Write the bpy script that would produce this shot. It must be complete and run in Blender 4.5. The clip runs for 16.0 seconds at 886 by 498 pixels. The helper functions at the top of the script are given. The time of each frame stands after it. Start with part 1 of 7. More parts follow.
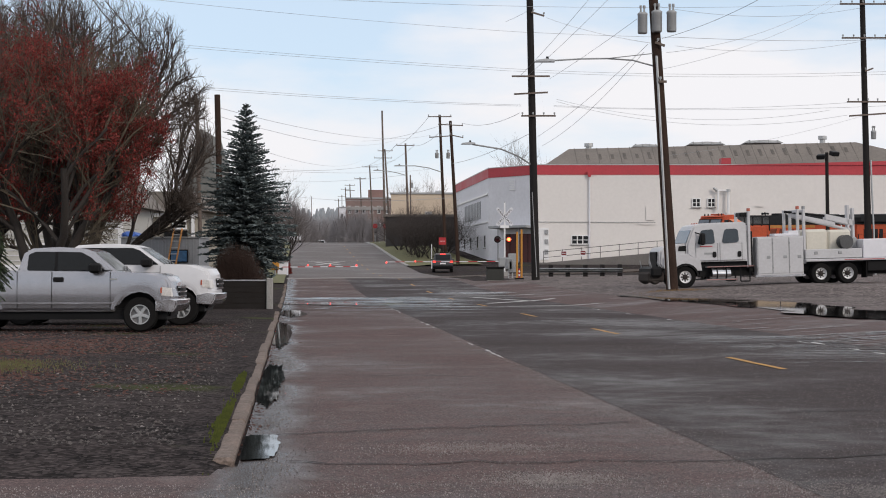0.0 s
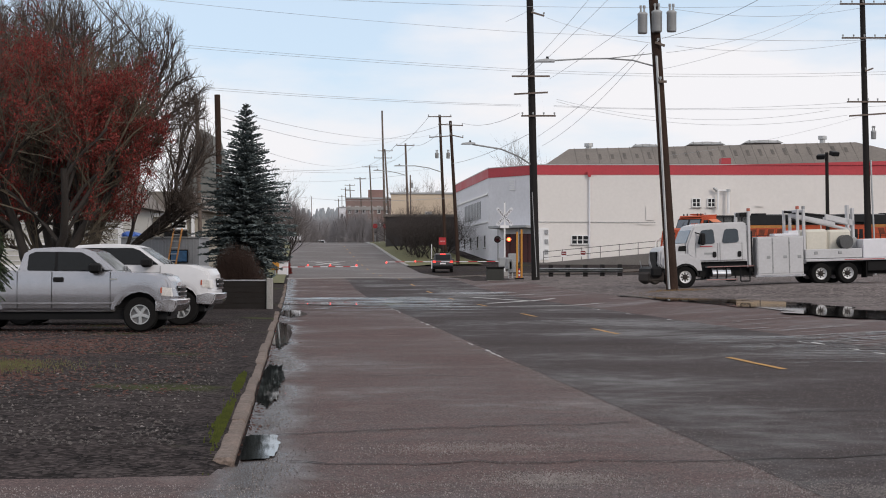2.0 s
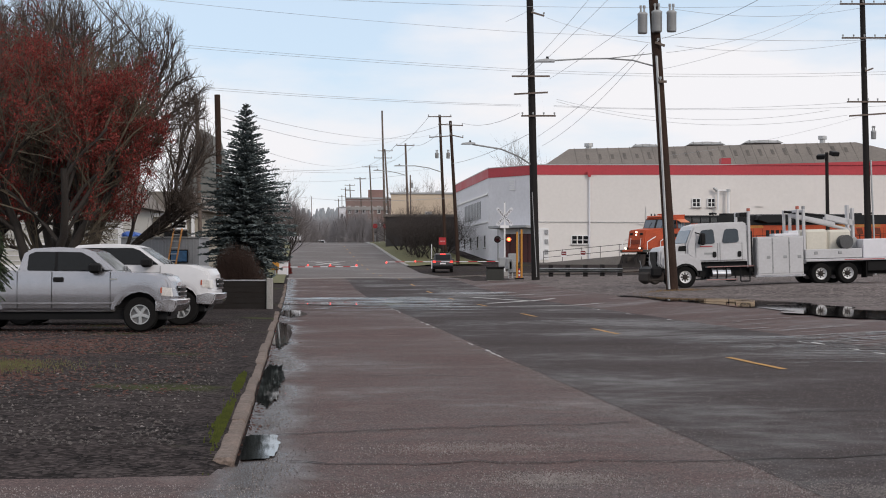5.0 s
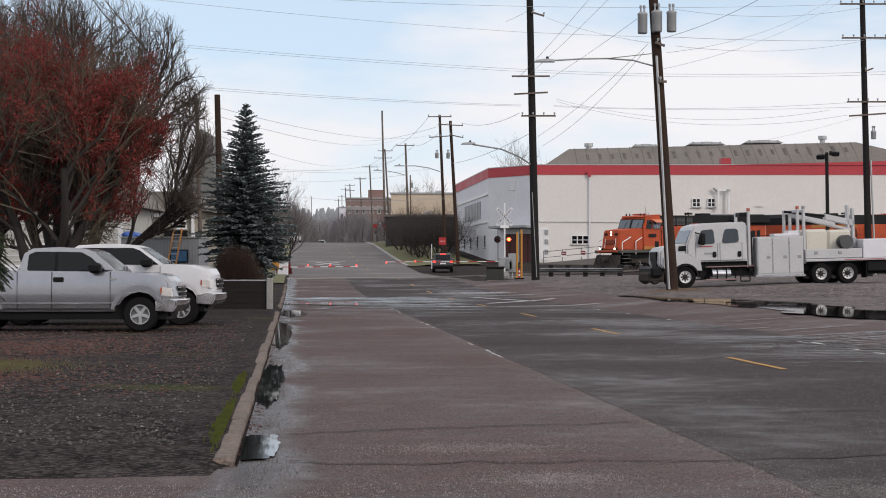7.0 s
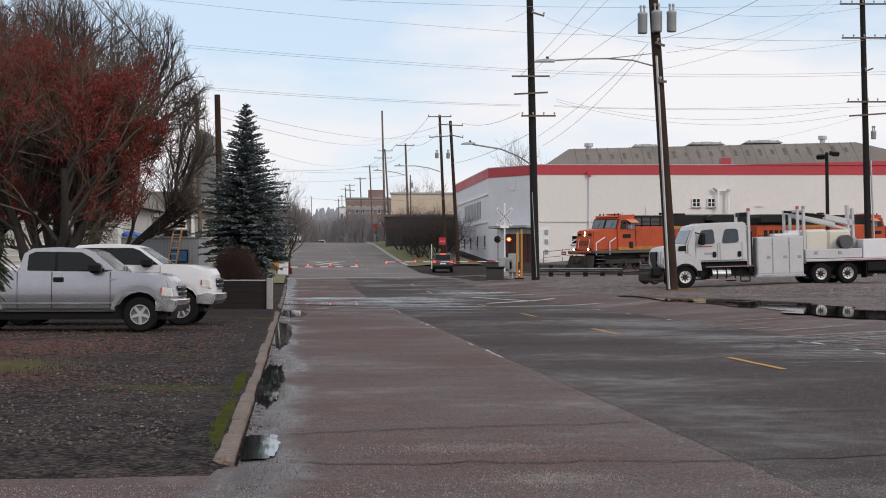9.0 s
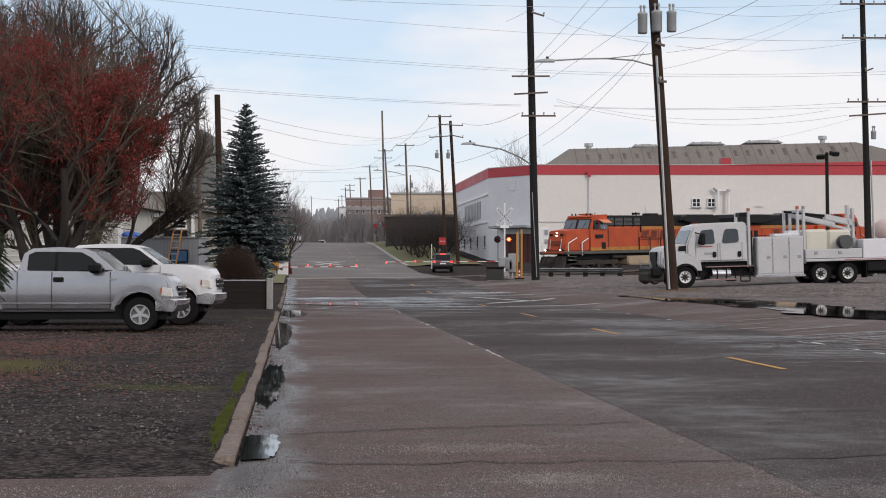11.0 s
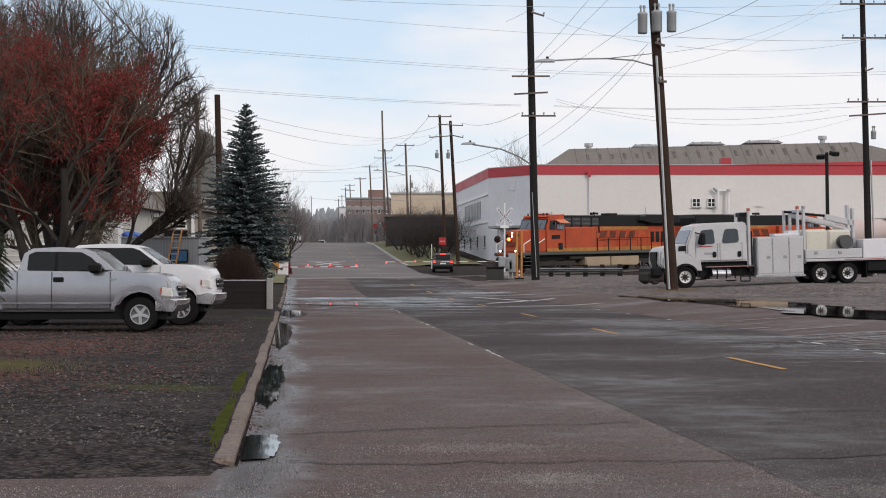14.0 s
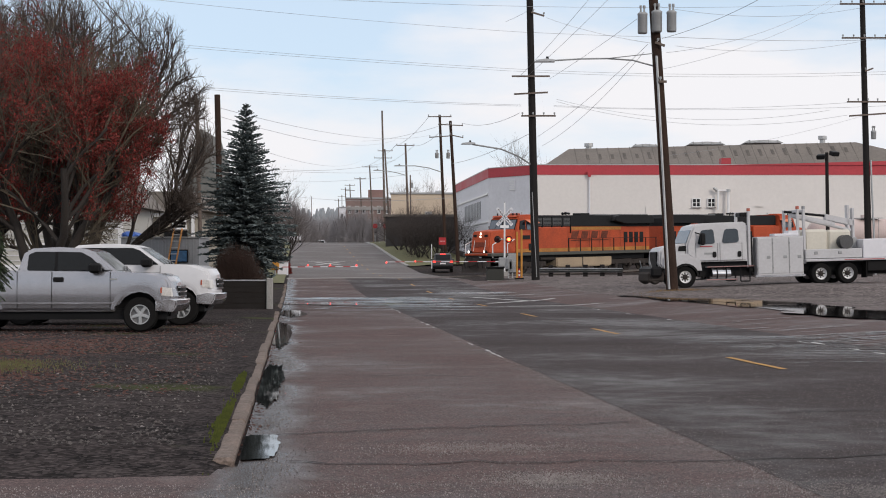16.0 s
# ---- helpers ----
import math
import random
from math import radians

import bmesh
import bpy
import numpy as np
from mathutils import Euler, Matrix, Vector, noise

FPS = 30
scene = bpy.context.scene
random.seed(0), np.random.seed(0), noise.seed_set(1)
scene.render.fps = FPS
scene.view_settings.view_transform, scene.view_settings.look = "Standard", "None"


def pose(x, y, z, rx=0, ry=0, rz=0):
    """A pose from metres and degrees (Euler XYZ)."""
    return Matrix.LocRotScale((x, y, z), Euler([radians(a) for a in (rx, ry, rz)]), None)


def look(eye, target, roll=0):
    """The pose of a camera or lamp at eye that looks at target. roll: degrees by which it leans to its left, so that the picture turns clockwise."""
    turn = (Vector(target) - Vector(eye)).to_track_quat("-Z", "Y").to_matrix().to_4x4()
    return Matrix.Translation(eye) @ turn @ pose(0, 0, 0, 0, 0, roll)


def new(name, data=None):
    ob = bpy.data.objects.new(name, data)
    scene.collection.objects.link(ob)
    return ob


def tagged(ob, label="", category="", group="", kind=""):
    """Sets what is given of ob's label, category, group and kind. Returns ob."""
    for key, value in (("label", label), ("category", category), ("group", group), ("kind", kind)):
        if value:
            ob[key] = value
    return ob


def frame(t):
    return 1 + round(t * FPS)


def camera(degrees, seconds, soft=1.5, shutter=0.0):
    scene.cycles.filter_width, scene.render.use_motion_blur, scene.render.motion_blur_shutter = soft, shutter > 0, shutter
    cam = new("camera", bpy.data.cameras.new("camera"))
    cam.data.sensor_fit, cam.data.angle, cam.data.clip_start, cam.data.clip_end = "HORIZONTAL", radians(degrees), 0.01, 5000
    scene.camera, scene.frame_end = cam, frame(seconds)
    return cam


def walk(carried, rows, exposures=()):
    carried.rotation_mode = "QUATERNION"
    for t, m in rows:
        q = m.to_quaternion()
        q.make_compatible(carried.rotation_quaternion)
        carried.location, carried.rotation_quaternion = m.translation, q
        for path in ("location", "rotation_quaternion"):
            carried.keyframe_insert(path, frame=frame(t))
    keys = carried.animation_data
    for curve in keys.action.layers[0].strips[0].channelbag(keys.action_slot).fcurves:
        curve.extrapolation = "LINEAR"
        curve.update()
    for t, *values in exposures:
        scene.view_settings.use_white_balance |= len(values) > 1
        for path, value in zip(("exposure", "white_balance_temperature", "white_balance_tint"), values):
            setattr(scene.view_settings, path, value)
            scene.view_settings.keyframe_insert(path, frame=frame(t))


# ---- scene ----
import itertools

cam = camera(30, 16.0, 1.0)
EYE = pose(0, 0, 1.5, 90.568, 0, 0)
walk(cam, [(0, EYE), (16.0, EYE)], [(0, 0.0, 6880, 13), (16.0, 0.0, 6880, 13)])

# ---- world and sun ----
SUN_HEIGHT, SUN_SIDE = 24, 142
world = bpy.data.worlds.new("winter_sky")
scene.world = world
world.use_nodes = True
wt = world.node_tree
wt.nodes.clear()
w_out, w_bg = wt.nodes.new("ShaderNodeOutputWorld"), wt.nodes.new("ShaderNodeBackground")
w_sky = wt.nodes.new("ShaderNodeTexSky")
w_sky.sky_type, w_sky.sun_disc = "NISHITA", False
w_sky.sun_elevation, w_sky.sun_rotation = radians(SUN_HEIGHT), radians(SUN_SIDE)
w_sky.air_density, w_sky.dust_density, w_sky.ozone_density = 1.0, 0.1, 5.0
w_co, w_map = wt.nodes.new("ShaderNodeTexCoord"), wt.nodes.new("ShaderNodeMapping")
w_map.inputs["Scale"].default_value = (1.6, 1.0, 5.5)
w_map.inputs["Location"].default_value = (0.35, 0.1, 0.12)
w_noise, w_ramp = wt.nodes.new("ShaderNodeTexNoise"), wt.nodes.new("ShaderNodeValToRGB")
w_noise.inputs["Scale"].default_value, w_noise.inputs["Detail"].default_value, w_noise.inputs["Roughness"].default_value = 2.6, 8, 0.52
w_ramp.color_ramp.elements[0].position, w_ramp.color_ramp.elements[1].position = 0.47, 0.66
w_ramp.color_ramp.elements[0].color, w_ramp.color_ramp.elements[1].color = (0.12, 0.12, 0.12, 1), (1, 1, 1, 1)
w_mix, w_haze = wt.nodes.new("ShaderNodeMixRGB"), wt.nodes.new("ShaderNodeMixRGB")
w_haze.inputs[0].default_value, w_haze.inputs[2].default_value = 0.7, (5.1, 6.55, 8.0, 1)
w_sep, w_high, w_add = wt.nodes.new("ShaderNodeSeparateXYZ"), wt.nodes.new("ShaderNodeValToRGB"), wt.nodes.new("ShaderNodeMath")
w_high.color_ramp.elements[0].position, w_high.color_ramp.elements[1].position = 0.03, 1.0
for _p in (0.105, 0.16, 0.3):
    w_high.color_ramp.elements.new(_p)
for _e, _v in zip(w_high.color_ramp.elements, (0.17, 0.155, 0.01, 0.17, 0.2)):
    _e.color = (_v, _v, _v, 1)
w_mix.inputs[2].default_value = (6.95, 7.25, 7.75, 1)
w_bg.inputs["Strength"].default_value = 0.126
L = wt.links.new
L(w_co.outputs["Generated"], w_map.inputs["Vector"])
L(w_map.outputs[0], w_noise.inputs["Vector"])
L(w_co.outputs["Generated"], w_sep.inputs[0])
L(w_sep.outputs["Z"], w_high.inputs[0])
L(w_noise.outputs["Fac"], w_add.inputs[0])
L(w_high.outputs[0], w_add.inputs[1])
L(w_add.outputs[0], w_ramp.inputs[0])
L(w_ramp.outputs[0], w_mix.inputs[0])
L(w_sky.outputs[0], w_haze.inputs[1])
L(w_haze.outputs[0], w_mix.inputs[1])
L(w_mix.outputs[0], w_bg.inputs[0])
L(w_bg.outputs[0], w_out.inputs[0])

sun_data = bpy.data.lights.new("sun", "SUN")
sun_data.energy, sun_data.angle, sun_data.color = 1.1, radians(10), (1.0, 0.93, 0.84)
sun = new("sun", sun_data)
_a = radians(SUN_SIDE)
sun.matrix_world = look((math.sin(_a) * 50, math.cos(_a) * 50, math.tan(radians(SUN_HEIGHT)) * 50 + 20), (0, 0, 20))


# ---- materials ----
def mat(name, base, rough=0.6, metal=0.0, vary=0.25, scale=3.0, fine=40.0, bump=0.0, tint=None, rvar=0.1, spec=0.5, emit=None, power=0.0, coat=0.0, objrand=0.0, coords="Object"):
    """Base colour with broad stains and fine grain at real size."""
    m = bpy.data.materials.new(name)
    m.use_nodes = True
    t = m.node_tree
    b = t.nodes["Principled BSDF"]
    b.inputs["Roughness"].default_value, b.inputs["Metallic"].default_value = rough, metal
    b.inputs["Specular IOR Level"].default_value = spec
    b.inputs["Coat Weight"].default_value = coat
    if emit:
        b.inputs["Emission Color"].default_value = (*emit, 1)
        b.inputs["Emission Strength"].default_value = power
    co = t.nodes.new("ShaderNodeTexCoord")
    n1, n2 = t.nodes.new("ShaderNodeTexNoise"), t.nodes.new("ShaderNodeTexNoise")
    n1.inputs["Scale"].default_value, n1.inputs["Detail"].default_value = scale, 5
    n2.inputs["Scale"].default_value, n2.inputs["Detail"].default_value = fine, 3
    t.links.new(co.outputs[coords], n1.inputs["Vector"])
    t.links.new(co.outputs[coords], n2.inputs["Vector"])
    mx = t.nodes.new("ShaderNodeMath")
    mx.operation = "ADD"
    t.links.new(n1.outputs["Fac"], mx.inputs[0])
    t.links.new(n2.outputs["Fac"], mx.inputs[1])
    last = mx.outputs[0]
    if objrand:
        oi, ma = t.nodes.new("ShaderNodeObjectInfo"), t.nodes.new("ShaderNodeMath")
        ma.operation = "MULTIPLY_ADD"
        ma.inputs[1].default_value = objrand
        t.links.new(oi.outputs["Random"], ma.inputs[0])
        t.links.new(last, ma.inputs[2])
        last = ma.outputs[0]
    r = t.nodes.new("ShaderNodeMapRange")
    r.inputs["From Min"].default_value, r.inputs["From Max"].default_value = 0.6, 1.4 + objrand
    t.links.new(last, r.inputs["Value"])
    mix = t.nodes.new("ShaderNodeMixRGB")
    dark = tuple(c * (1 - vary) for c in base)
    light = tint if tint else tuple(min(1, c * (1 + vary)) for c in base)
    mix.inputs[1].default_value, mix.inputs[2].default_value = (*dark, 1), (*light, 1)
    t.links.new(r.outputs[0], mix.inputs[0])
    t.links.new(mix.outputs[0], b.inputs["Base Color"])
    if rvar:
        rr = t.nodes.new("ShaderNodeMapRange")
        rr.inputs["From Min"].default_value, rr.inputs["From Max"].default_value = 0.3, 0.7
        rr.inputs["To Min"].default_value, rr.inputs["To Max"].default_value = max(0.02, rough - rvar), min(1, rough + rvar)
        t.links.new(n1.outputs["Fac"], rr.inputs["Value"])
        t.links.new(rr.outputs[0], b.inputs["Roughness"])
    if bump:
        bp = t.nodes.new("ShaderNodeBump")
        bp.inputs["Strength"].default_value, bp.inputs["Distance"].default_value = bump, 0.02
        t.links.new(n2.outputs["Fac"], bp.inputs["Height"])
        t.links.new(bp.outputs[0], b.inputs["Normal"])
    return m


def surface(name, dark, light, rough=(0.35, 0.75), patch=0.25, grain=55.0, bump=0.6, streak=0.0, third=None, third_scale=0.12, third_at=(0.55, 0.68), spec=0.5, wet=0.0, gutter=False):
    """A ground surface: stones in a matrix, broad patches that are wetter and darker, and a second cover in places."""
    m = bpy.data.materials.new(name)
    m.use_nodes = True
    t = m.node_tree
    b = t.nodes["Principled BSDF"]
    b.inputs["Specular IOR Level"].default_value = spec
    co = t.nodes.new("ShaderNodeTexCoord")
    mp = t.nodes.new("ShaderNodeMapping")
    mp.inputs["Rotation"].default_value = (0, 0, -ROAD_TURN)
    t.links.new(co.outputs["Object"], mp.inputs["Vector"])
    big, mid, gr, vor = (t.nodes.new("ShaderNodeTexNoise") for _ in range(3)), None, None, t.nodes.new("ShaderNodeTexVoronoi")
    n_big, n_mid, n_gr = big
    for n, s, d in ((n_big, patch, 4), (n_mid, 2.3, 6), (n_gr, grain, 3)):
        n.inputs["Scale"].default_value, n.inputs["Detail"].default_value = s, d
        t.links.new(mp.outputs[0], n.inputs["Vector"])
    vor.inputs["Scale"].default_value = grain * .8
    t.links.new(mp.outputs[0], vor.inputs["Vector"])

    def math_node(op, a, c):
        k = t.nodes.new("ShaderNodeMath")
        k.operation = op
        for i, q in enumerate((a, c)):
            if isinstance(q, (int, float)):
                k.inputs[i].default_value = q
            else:
                t.links.new(q, k.inputs[i])
        return k.outputs[0]

    def ramp(v, lo, hi, a=0.0, c=1.0):
        k = t.nodes.new("ShaderNodeMapRange")
        k.inputs["From Min"].default_value, k.inputs["From Max"].default_value = lo, hi
        k.inputs["To Min"].default_value, k.inputs["To Max"].default_value = a, c
        t.links.new(v, k.inputs["Value"])
        return k.outputs[0]

    sep = t.nodes.new("ShaderNodeSeparateColor")
    t.links.new(vor.outputs["Color"], sep.inputs[0])
    f = math_node("ADD", math_node("MULTIPLY", n_mid.outputs["Fac"], .5), math_node("MULTIPLY", math_node("POWER", sep.outputs[0], 2.0), .42))
    f = math_node("ADD", f, math_node("MULTIPLY", n_big.outputs["Fac"], .38))
    if streak:
        st, sm = t.nodes.new("ShaderNodeTexNoise"), t.nodes.new("ShaderNodeMapping")
        sm.inputs["Scale"].default_value = (.3, 2.6, 1)
        t.links.new(mp.outputs[0], sm.inputs["Vector"])
        t.links.new(sm.outputs[0], st.inputs["Vector"])
        st.inputs["Scale"].default_value, st.inputs["Detail"].default_value = 1.3, 5
        f = math_node("ADD", f, math_node("MULTIPLY", ramp(st.outputs["Fac"], .5, .72), streak))
    mix = t.nodes.new("ShaderNodeMixRGB")
    mix.inputs[1].default_value, mix.inputs[2].default_value = (*dark, 1), (*light, 1)
    t.links.new(ramp(f, .38, .95), mix.inputs[0])
    col = mix.outputs[0]
    if third:
        n3, m3 = t.nodes.new("ShaderNodeTexNoise"), t.nodes.new("ShaderNodeMixRGB")
        n3.inputs["Scale"].default_value, n3.inputs["Detail"].default_value = third_scale, 9
        t.links.new(mp.outputs[0], n3.inputs["Vector"])
        m3.inputs[2].default_value = (*third, 1)
        t.links.new(ramp(n3.outputs["Fac"], *third_at), m3.inputs[0])
        t.links.new(col, m3.inputs[1])
        col = m3.outputs[0]
    rg = math_node("ADD", math_node("MULTIPLY", n_big.outputs["Fac"], .7), math_node("MULTIPLY", n_mid.outputs["Fac"], .3))
    gloss = ramp(rg, .38, .62, rough[0], rough[1])
    if gutter:
        # rain water keeps the asphalt wet along the kerb
        xyz, wn = t.nodes.new("ShaderNodeSeparateXYZ"), t.nodes.new("ShaderNodeTexNoise")
        t.links.new(mp.outputs[0], xyz.inputs[0])
        wm = t.nodes.new("ShaderNodeMapping")
        wm.inputs["Scale"].default_value = (1.0, .35, 1)
        t.links.new(mp.outputs[0], wm.inputs["Vector"])
        t.links.new(wm.outputs[0], wn.inputs["Vector"])
        wn.inputs["Scale"].default_value, wn.inputs["Detail"].default_value = 1.1, 6
        edge = math_node("SUBTRACT", math_node("ABSOLUTE", math_node("ADD", xyz.outputs["X"], .3), 0), math_node("MULTIPLY", math_node("SUBTRACT", wn.outputs["Fac"], .42), .85))
        damp = ramp(edge, .05, .42, 1.0, 0.0)
        dk = t.nodes.new("ShaderNodeMixRGB")
        dk.inputs[2].default_value = (.03, .024, .023, 1)
        t.links.new(math_node("MULTIPLY", damp, .8), dk.inputs[0])
        t.links.new(col, dk.inputs[1])
        col = dk.outputs[0]
        gloss = math_node("SUBTRACT", gloss, math_node("MULTIPLY", damp, .5))
        t.links.new(math_node("MAXIMUM", gloss, .12), b.inputs["Roughness"])
        t.links.new(math_node("ADD", math_node("MULTIPLY", damp, .16), spec), b.inputs["Specular IOR Level"])
    else:
        t.links.new(gloss, b.inputs["Roughness"])
    t.links.new(col, b.inputs["Base Color"])
    if wet and not gutter:
        t.links.new(ramp(rg, .38, .5, wet, spec), b.inputs["Specular IOR Level"])
    bp = t.nodes.new("ShaderNodeBump")
    bp.inputs["Strength"].default_value, bp.inputs["Distance"].default_value = bump, .012
    hh = math_node("ADD", vor.outputs["Distance"], n_gr.outputs["Fac"])
    t.links.new(hh, bp.inputs["Height"])
    t.links.new(bp.outputs[0], b.inputs["Normal"])
    return m


def smooth(a, b, x):
    k = min(1.0, max(0.0, (x - a) / (b - a)))
    return k * k * (3 - 2 * k)


ROAD_TURN = radians(5.14)
RU, RV = math.sin(ROAD_TURN), math.cos(ROAD_TURN)
GRADE = ((-60, 0), (78, 0), (92, .18), (107, .56), (128, .63), (148, .78), (172, 1.55), (196, 2.55), (240, 4.5), (262, 5.1), (300, 5.3), (6000, 5.3))


def road_z(u):
    for (a, za), (b, zb) in zip(GRADE, GRADE[1:]):
        if u <= b:
            return za + (zb - za) * (u - a) / (b - a)
    return GRADE[-1][1]


def uv_of(x, y):
    """Distance along the road and to the right of its line."""
    return RV * y - RU * x, RV * x + RU * y


def xy_of(u, v):
    return RV * v - RU * u, RV * u + RU * v


def ground_z(x, y):
    u, v = uv_of(x, y)
    z = road_z(u)
    side = .2 * min(1.0, max(0.0, (v - 10.5) / 3.3)) * smooth(-10, 20, u)
    side += smooth(64, 73, u) * (.22 * smooth(14.2, 16.8, v) + .22 * smooth(17, 25, v))
    z += side * (1 - .75 * smooth(90, 112, u))
    z += .09 * smooth(-.44, -.6, v) * smooth(12.3, 13.4, u) if v < 0 else 0
    return z



M = {}
M["ground"] = surface("wet_gravel_and_leaf_litter", (.009, .0075, .0074), (.095, .079, .078), (.8, 1.0), .4, 32, .7, third=(.06, .072, .018), third_scale=.35, third_at=(.6, .75), spec=.03)
M["lot"] = surface("grey_gravel", (.05, .042, .041), (.31, .268, .26), (.8, 1.0), .3, 18, 1.0, spec=.03)
M["old_road"] = surface("worn_wet_asphalt", (.043, .03, .029), (.196, .136, .131), (.4, .95), .22, 95, .5, streak=.07, spec=.1, wet=.36, third=(.22, .185, .18), third_scale=.8, third_at=(.6, .85), gutter=True)
M["lane"] = surface("newer_dark_asphalt", (.026, .021, .022), (.108, .0895, .09), (.4, .95), .18, 110, .5, streak=.08, spec=.05, wet=.14)
M["far_road"] = surface("pale_worn_asphalt", (.08, .07, .069), (.23, .205, .2), (.45, .9), .12, 40, .4, spec=.14)
M["wet_road"] = surface("wet_filmed_asphalt", (.022, .018, .018), (.08, .066, .064), (.1, .34), .9, 34, .25, spec=.5)
M["kerb"] = mat("weathered_concrete_kerb", (.15, .114, .096), .9, 0, .8, 7.0, 45, 1.0, objrand=.1)
M["concrete"] = mat("weathered_concrete", (.3, .29, .28), .8, 0, .3, .8, 20, .3)
M["moss"] = mat("bright_moss", (.07, .085, .012), .95, 0, .5, 6, 60, .8)
M["grass"] = mat("winter_grass", (.12, .118, .05), .9, 0, .4, 3, 40, .5)
M["water"] = mat("puddle_water", (.012, .011, .011), .03, 0, .2, 2, 20, rvar=0, spec=.6)
M["paint_w"] = mat("worn_white_road_paint", (.5, .49, .48), .6, 0, .45, 3, 50, .2)
M["paint_y"] = mat("worn_yellow_road_paint", (.42, .21, .035), .7, 0, .6, 6, 60, .2)
M["white_wall"] = mat("cream_painted_plaster", (.73, .70, .68), .75, 0, .05, .15, 3, .1)
M["cool_wall"] = mat("cool_pale_paint", (.7, .7, .745), .75, 0, .08, .3, 3, .1)
M["red_band"] = mat("red_painted_fascia", (.46, .045, .06), .55, 0, .15, .3, 5)
M["roof_grey"] = mat("weathered_grey_roofing", (.175, .155, .14), .9, 0, .3, .25, 4, .2)
M["metal"] = mat("galvanised_steel", (.45, .46, .47), .45, .7, .2, 2, 30)
M["dull_metal"] = mat("dull_grey_metal", (.32, .33, .34), .6, .3, .25, 2, 30)
M["dark_rail"] = mat("dark_painted_pipe", (.07, .068, .068), .6, 0, .25, 2, 20)
M["ramp"] = mat("stained_ramp_concrete", (.17, .16, .155), .9, 0, .35, .5, 12, .3)
M["white_paint"] = mat("white_paint", (.78, .78, .79), .4, 0, .06, 1.5, 20)
M["glass"] = mat("dark_window_glass", (.007, .009, .011), .05, 0, .2, 1, 10, rvar=0, spec=.25)
M["black"] = mat("black_painted_steel", (.011, .011, .012), .5, 0, .3, 2, 30, spec=.12)
M["rubber"] = mat("tyre_rubber", (.012, .0115, .0115), .85, 0, .3, 6, 60, .3, spec=.12)
M["dark_wood"] = mat("dark_creosoted_wood", (.045, .028, .022), .85, 0, .45, 1.2, 25, .5, spec=.12)
M["grey_wood"] = mat("grey_weathered_wood", (.13, .1, .085), .85, 0, .35, 1.2, 25, .5)
M["black_pole"] = mat("black_stained_pole", (.02, .018, .018), .7, 0, .35, 1.2, 25, .4, spec=.12)
M["wire"] = mat("grey_cable", (.38, .4, .43), .6, 0, .1, 1, 5)
M["black_wire"] = mat("black_cable", (.05, .05, .055), .6, 0, .1, 1, 5)
M["orange"] = mat("orange_locomotive_paint", (.44, .078, .032), .6, 0, .3, .9, 9, spec=.25)
# Paler orange for the cab awnings: sunlight painted into the colour.
M["pale_orange"] = mat("sunlit_orange_visor_paint", (.62, .2, .1), .6, 0, .2, 1.5, 12)
# Darker copy of the orange: shade on the nose front, also the emblem colour.
M["loco_shade"] = mat("shaded_orange_and_emblem_paint", (.2, .045, .026), .7, 0, .4, 1.2, 12, spec=.2)
M["loco_dark"] = mat("sooty_black_locomotive_paint", (.019, .0195, .021), .6, 0, .35, 1.2, 14, spec=.12)
M["loco_grey"] = mat("worn_grey_locomotive_roof", (.11, .115, .12), .6, 0, .25, 1.2, 14)
M["faded_letter"] = mat("faded_dark_lettering_paint", (.14, .042, .026), .6, 0, .6, 2.2, 14, spec=.15)
M["yellow"] = mat("yellow_stripe_paint", (.4, .17, .035), .6, 0, .5, 1.6, 14)
M["tan"] = mat("dusty_tan_tank_paint", (.38, .29, .2), .7, 0, .2, 1, 12)
M["grime"] = mat("brake_dust_grime", (.05, .043, .04), .85, 0, .35, 2, 20, spec=.12)
M["deck_grey"] = mat("worn_green_grey_sill", (.075, .075, .066), .7, 0, .3, 2, 20)
# Blue-grey base colour imitates reflected sky in the cab glass.
M["screen_glass"] = mat("sky_tinted_windscreen_glass", (.11, .14, .175), .08, 0, .2, 1, 10, rvar=0, spec=.5)
M["signal_orange"] = mat("orange_yellow_bollard_paint", (.5, .22, .03), .5, 0, .2, 2, 20)
M["red_glow"] = mat("lit_red_lens", (.6, .02, .02), .3, 0, .05, 2, 20, emit=(1, .04, .03), power=5)
M["amber_glow"] = mat("lit_warm_lens", (.8, .3, .1), .3, 0, .05, 2, 20, emit=(1, .36, .07), power=5)
M["red_rim"] = mat("red_lens_rim", (.5, .02, .02), .3, 0, .05, 2, 20, emit=(1, .06, .03), power=.9)
M["white_glow"] = mat("lit_headlamp", (.9, .85, .7), .3, 0, .05, 2, 20, emit=(1, .93, .78), power=7)
M["dark_lens"] = mat("unlit_red_lens", (.045, .005, .006), .3, 0, .2, 2, 20)
M["dark_red"] = mat("weathered_dark_red_sign_paint", (.16, .015, .02), .6, 0, .25, 3, 20)
M["red_paint"] = mat("red_sign_paint", (.42, .02, .025), .45, 0, .15, 2, 20)


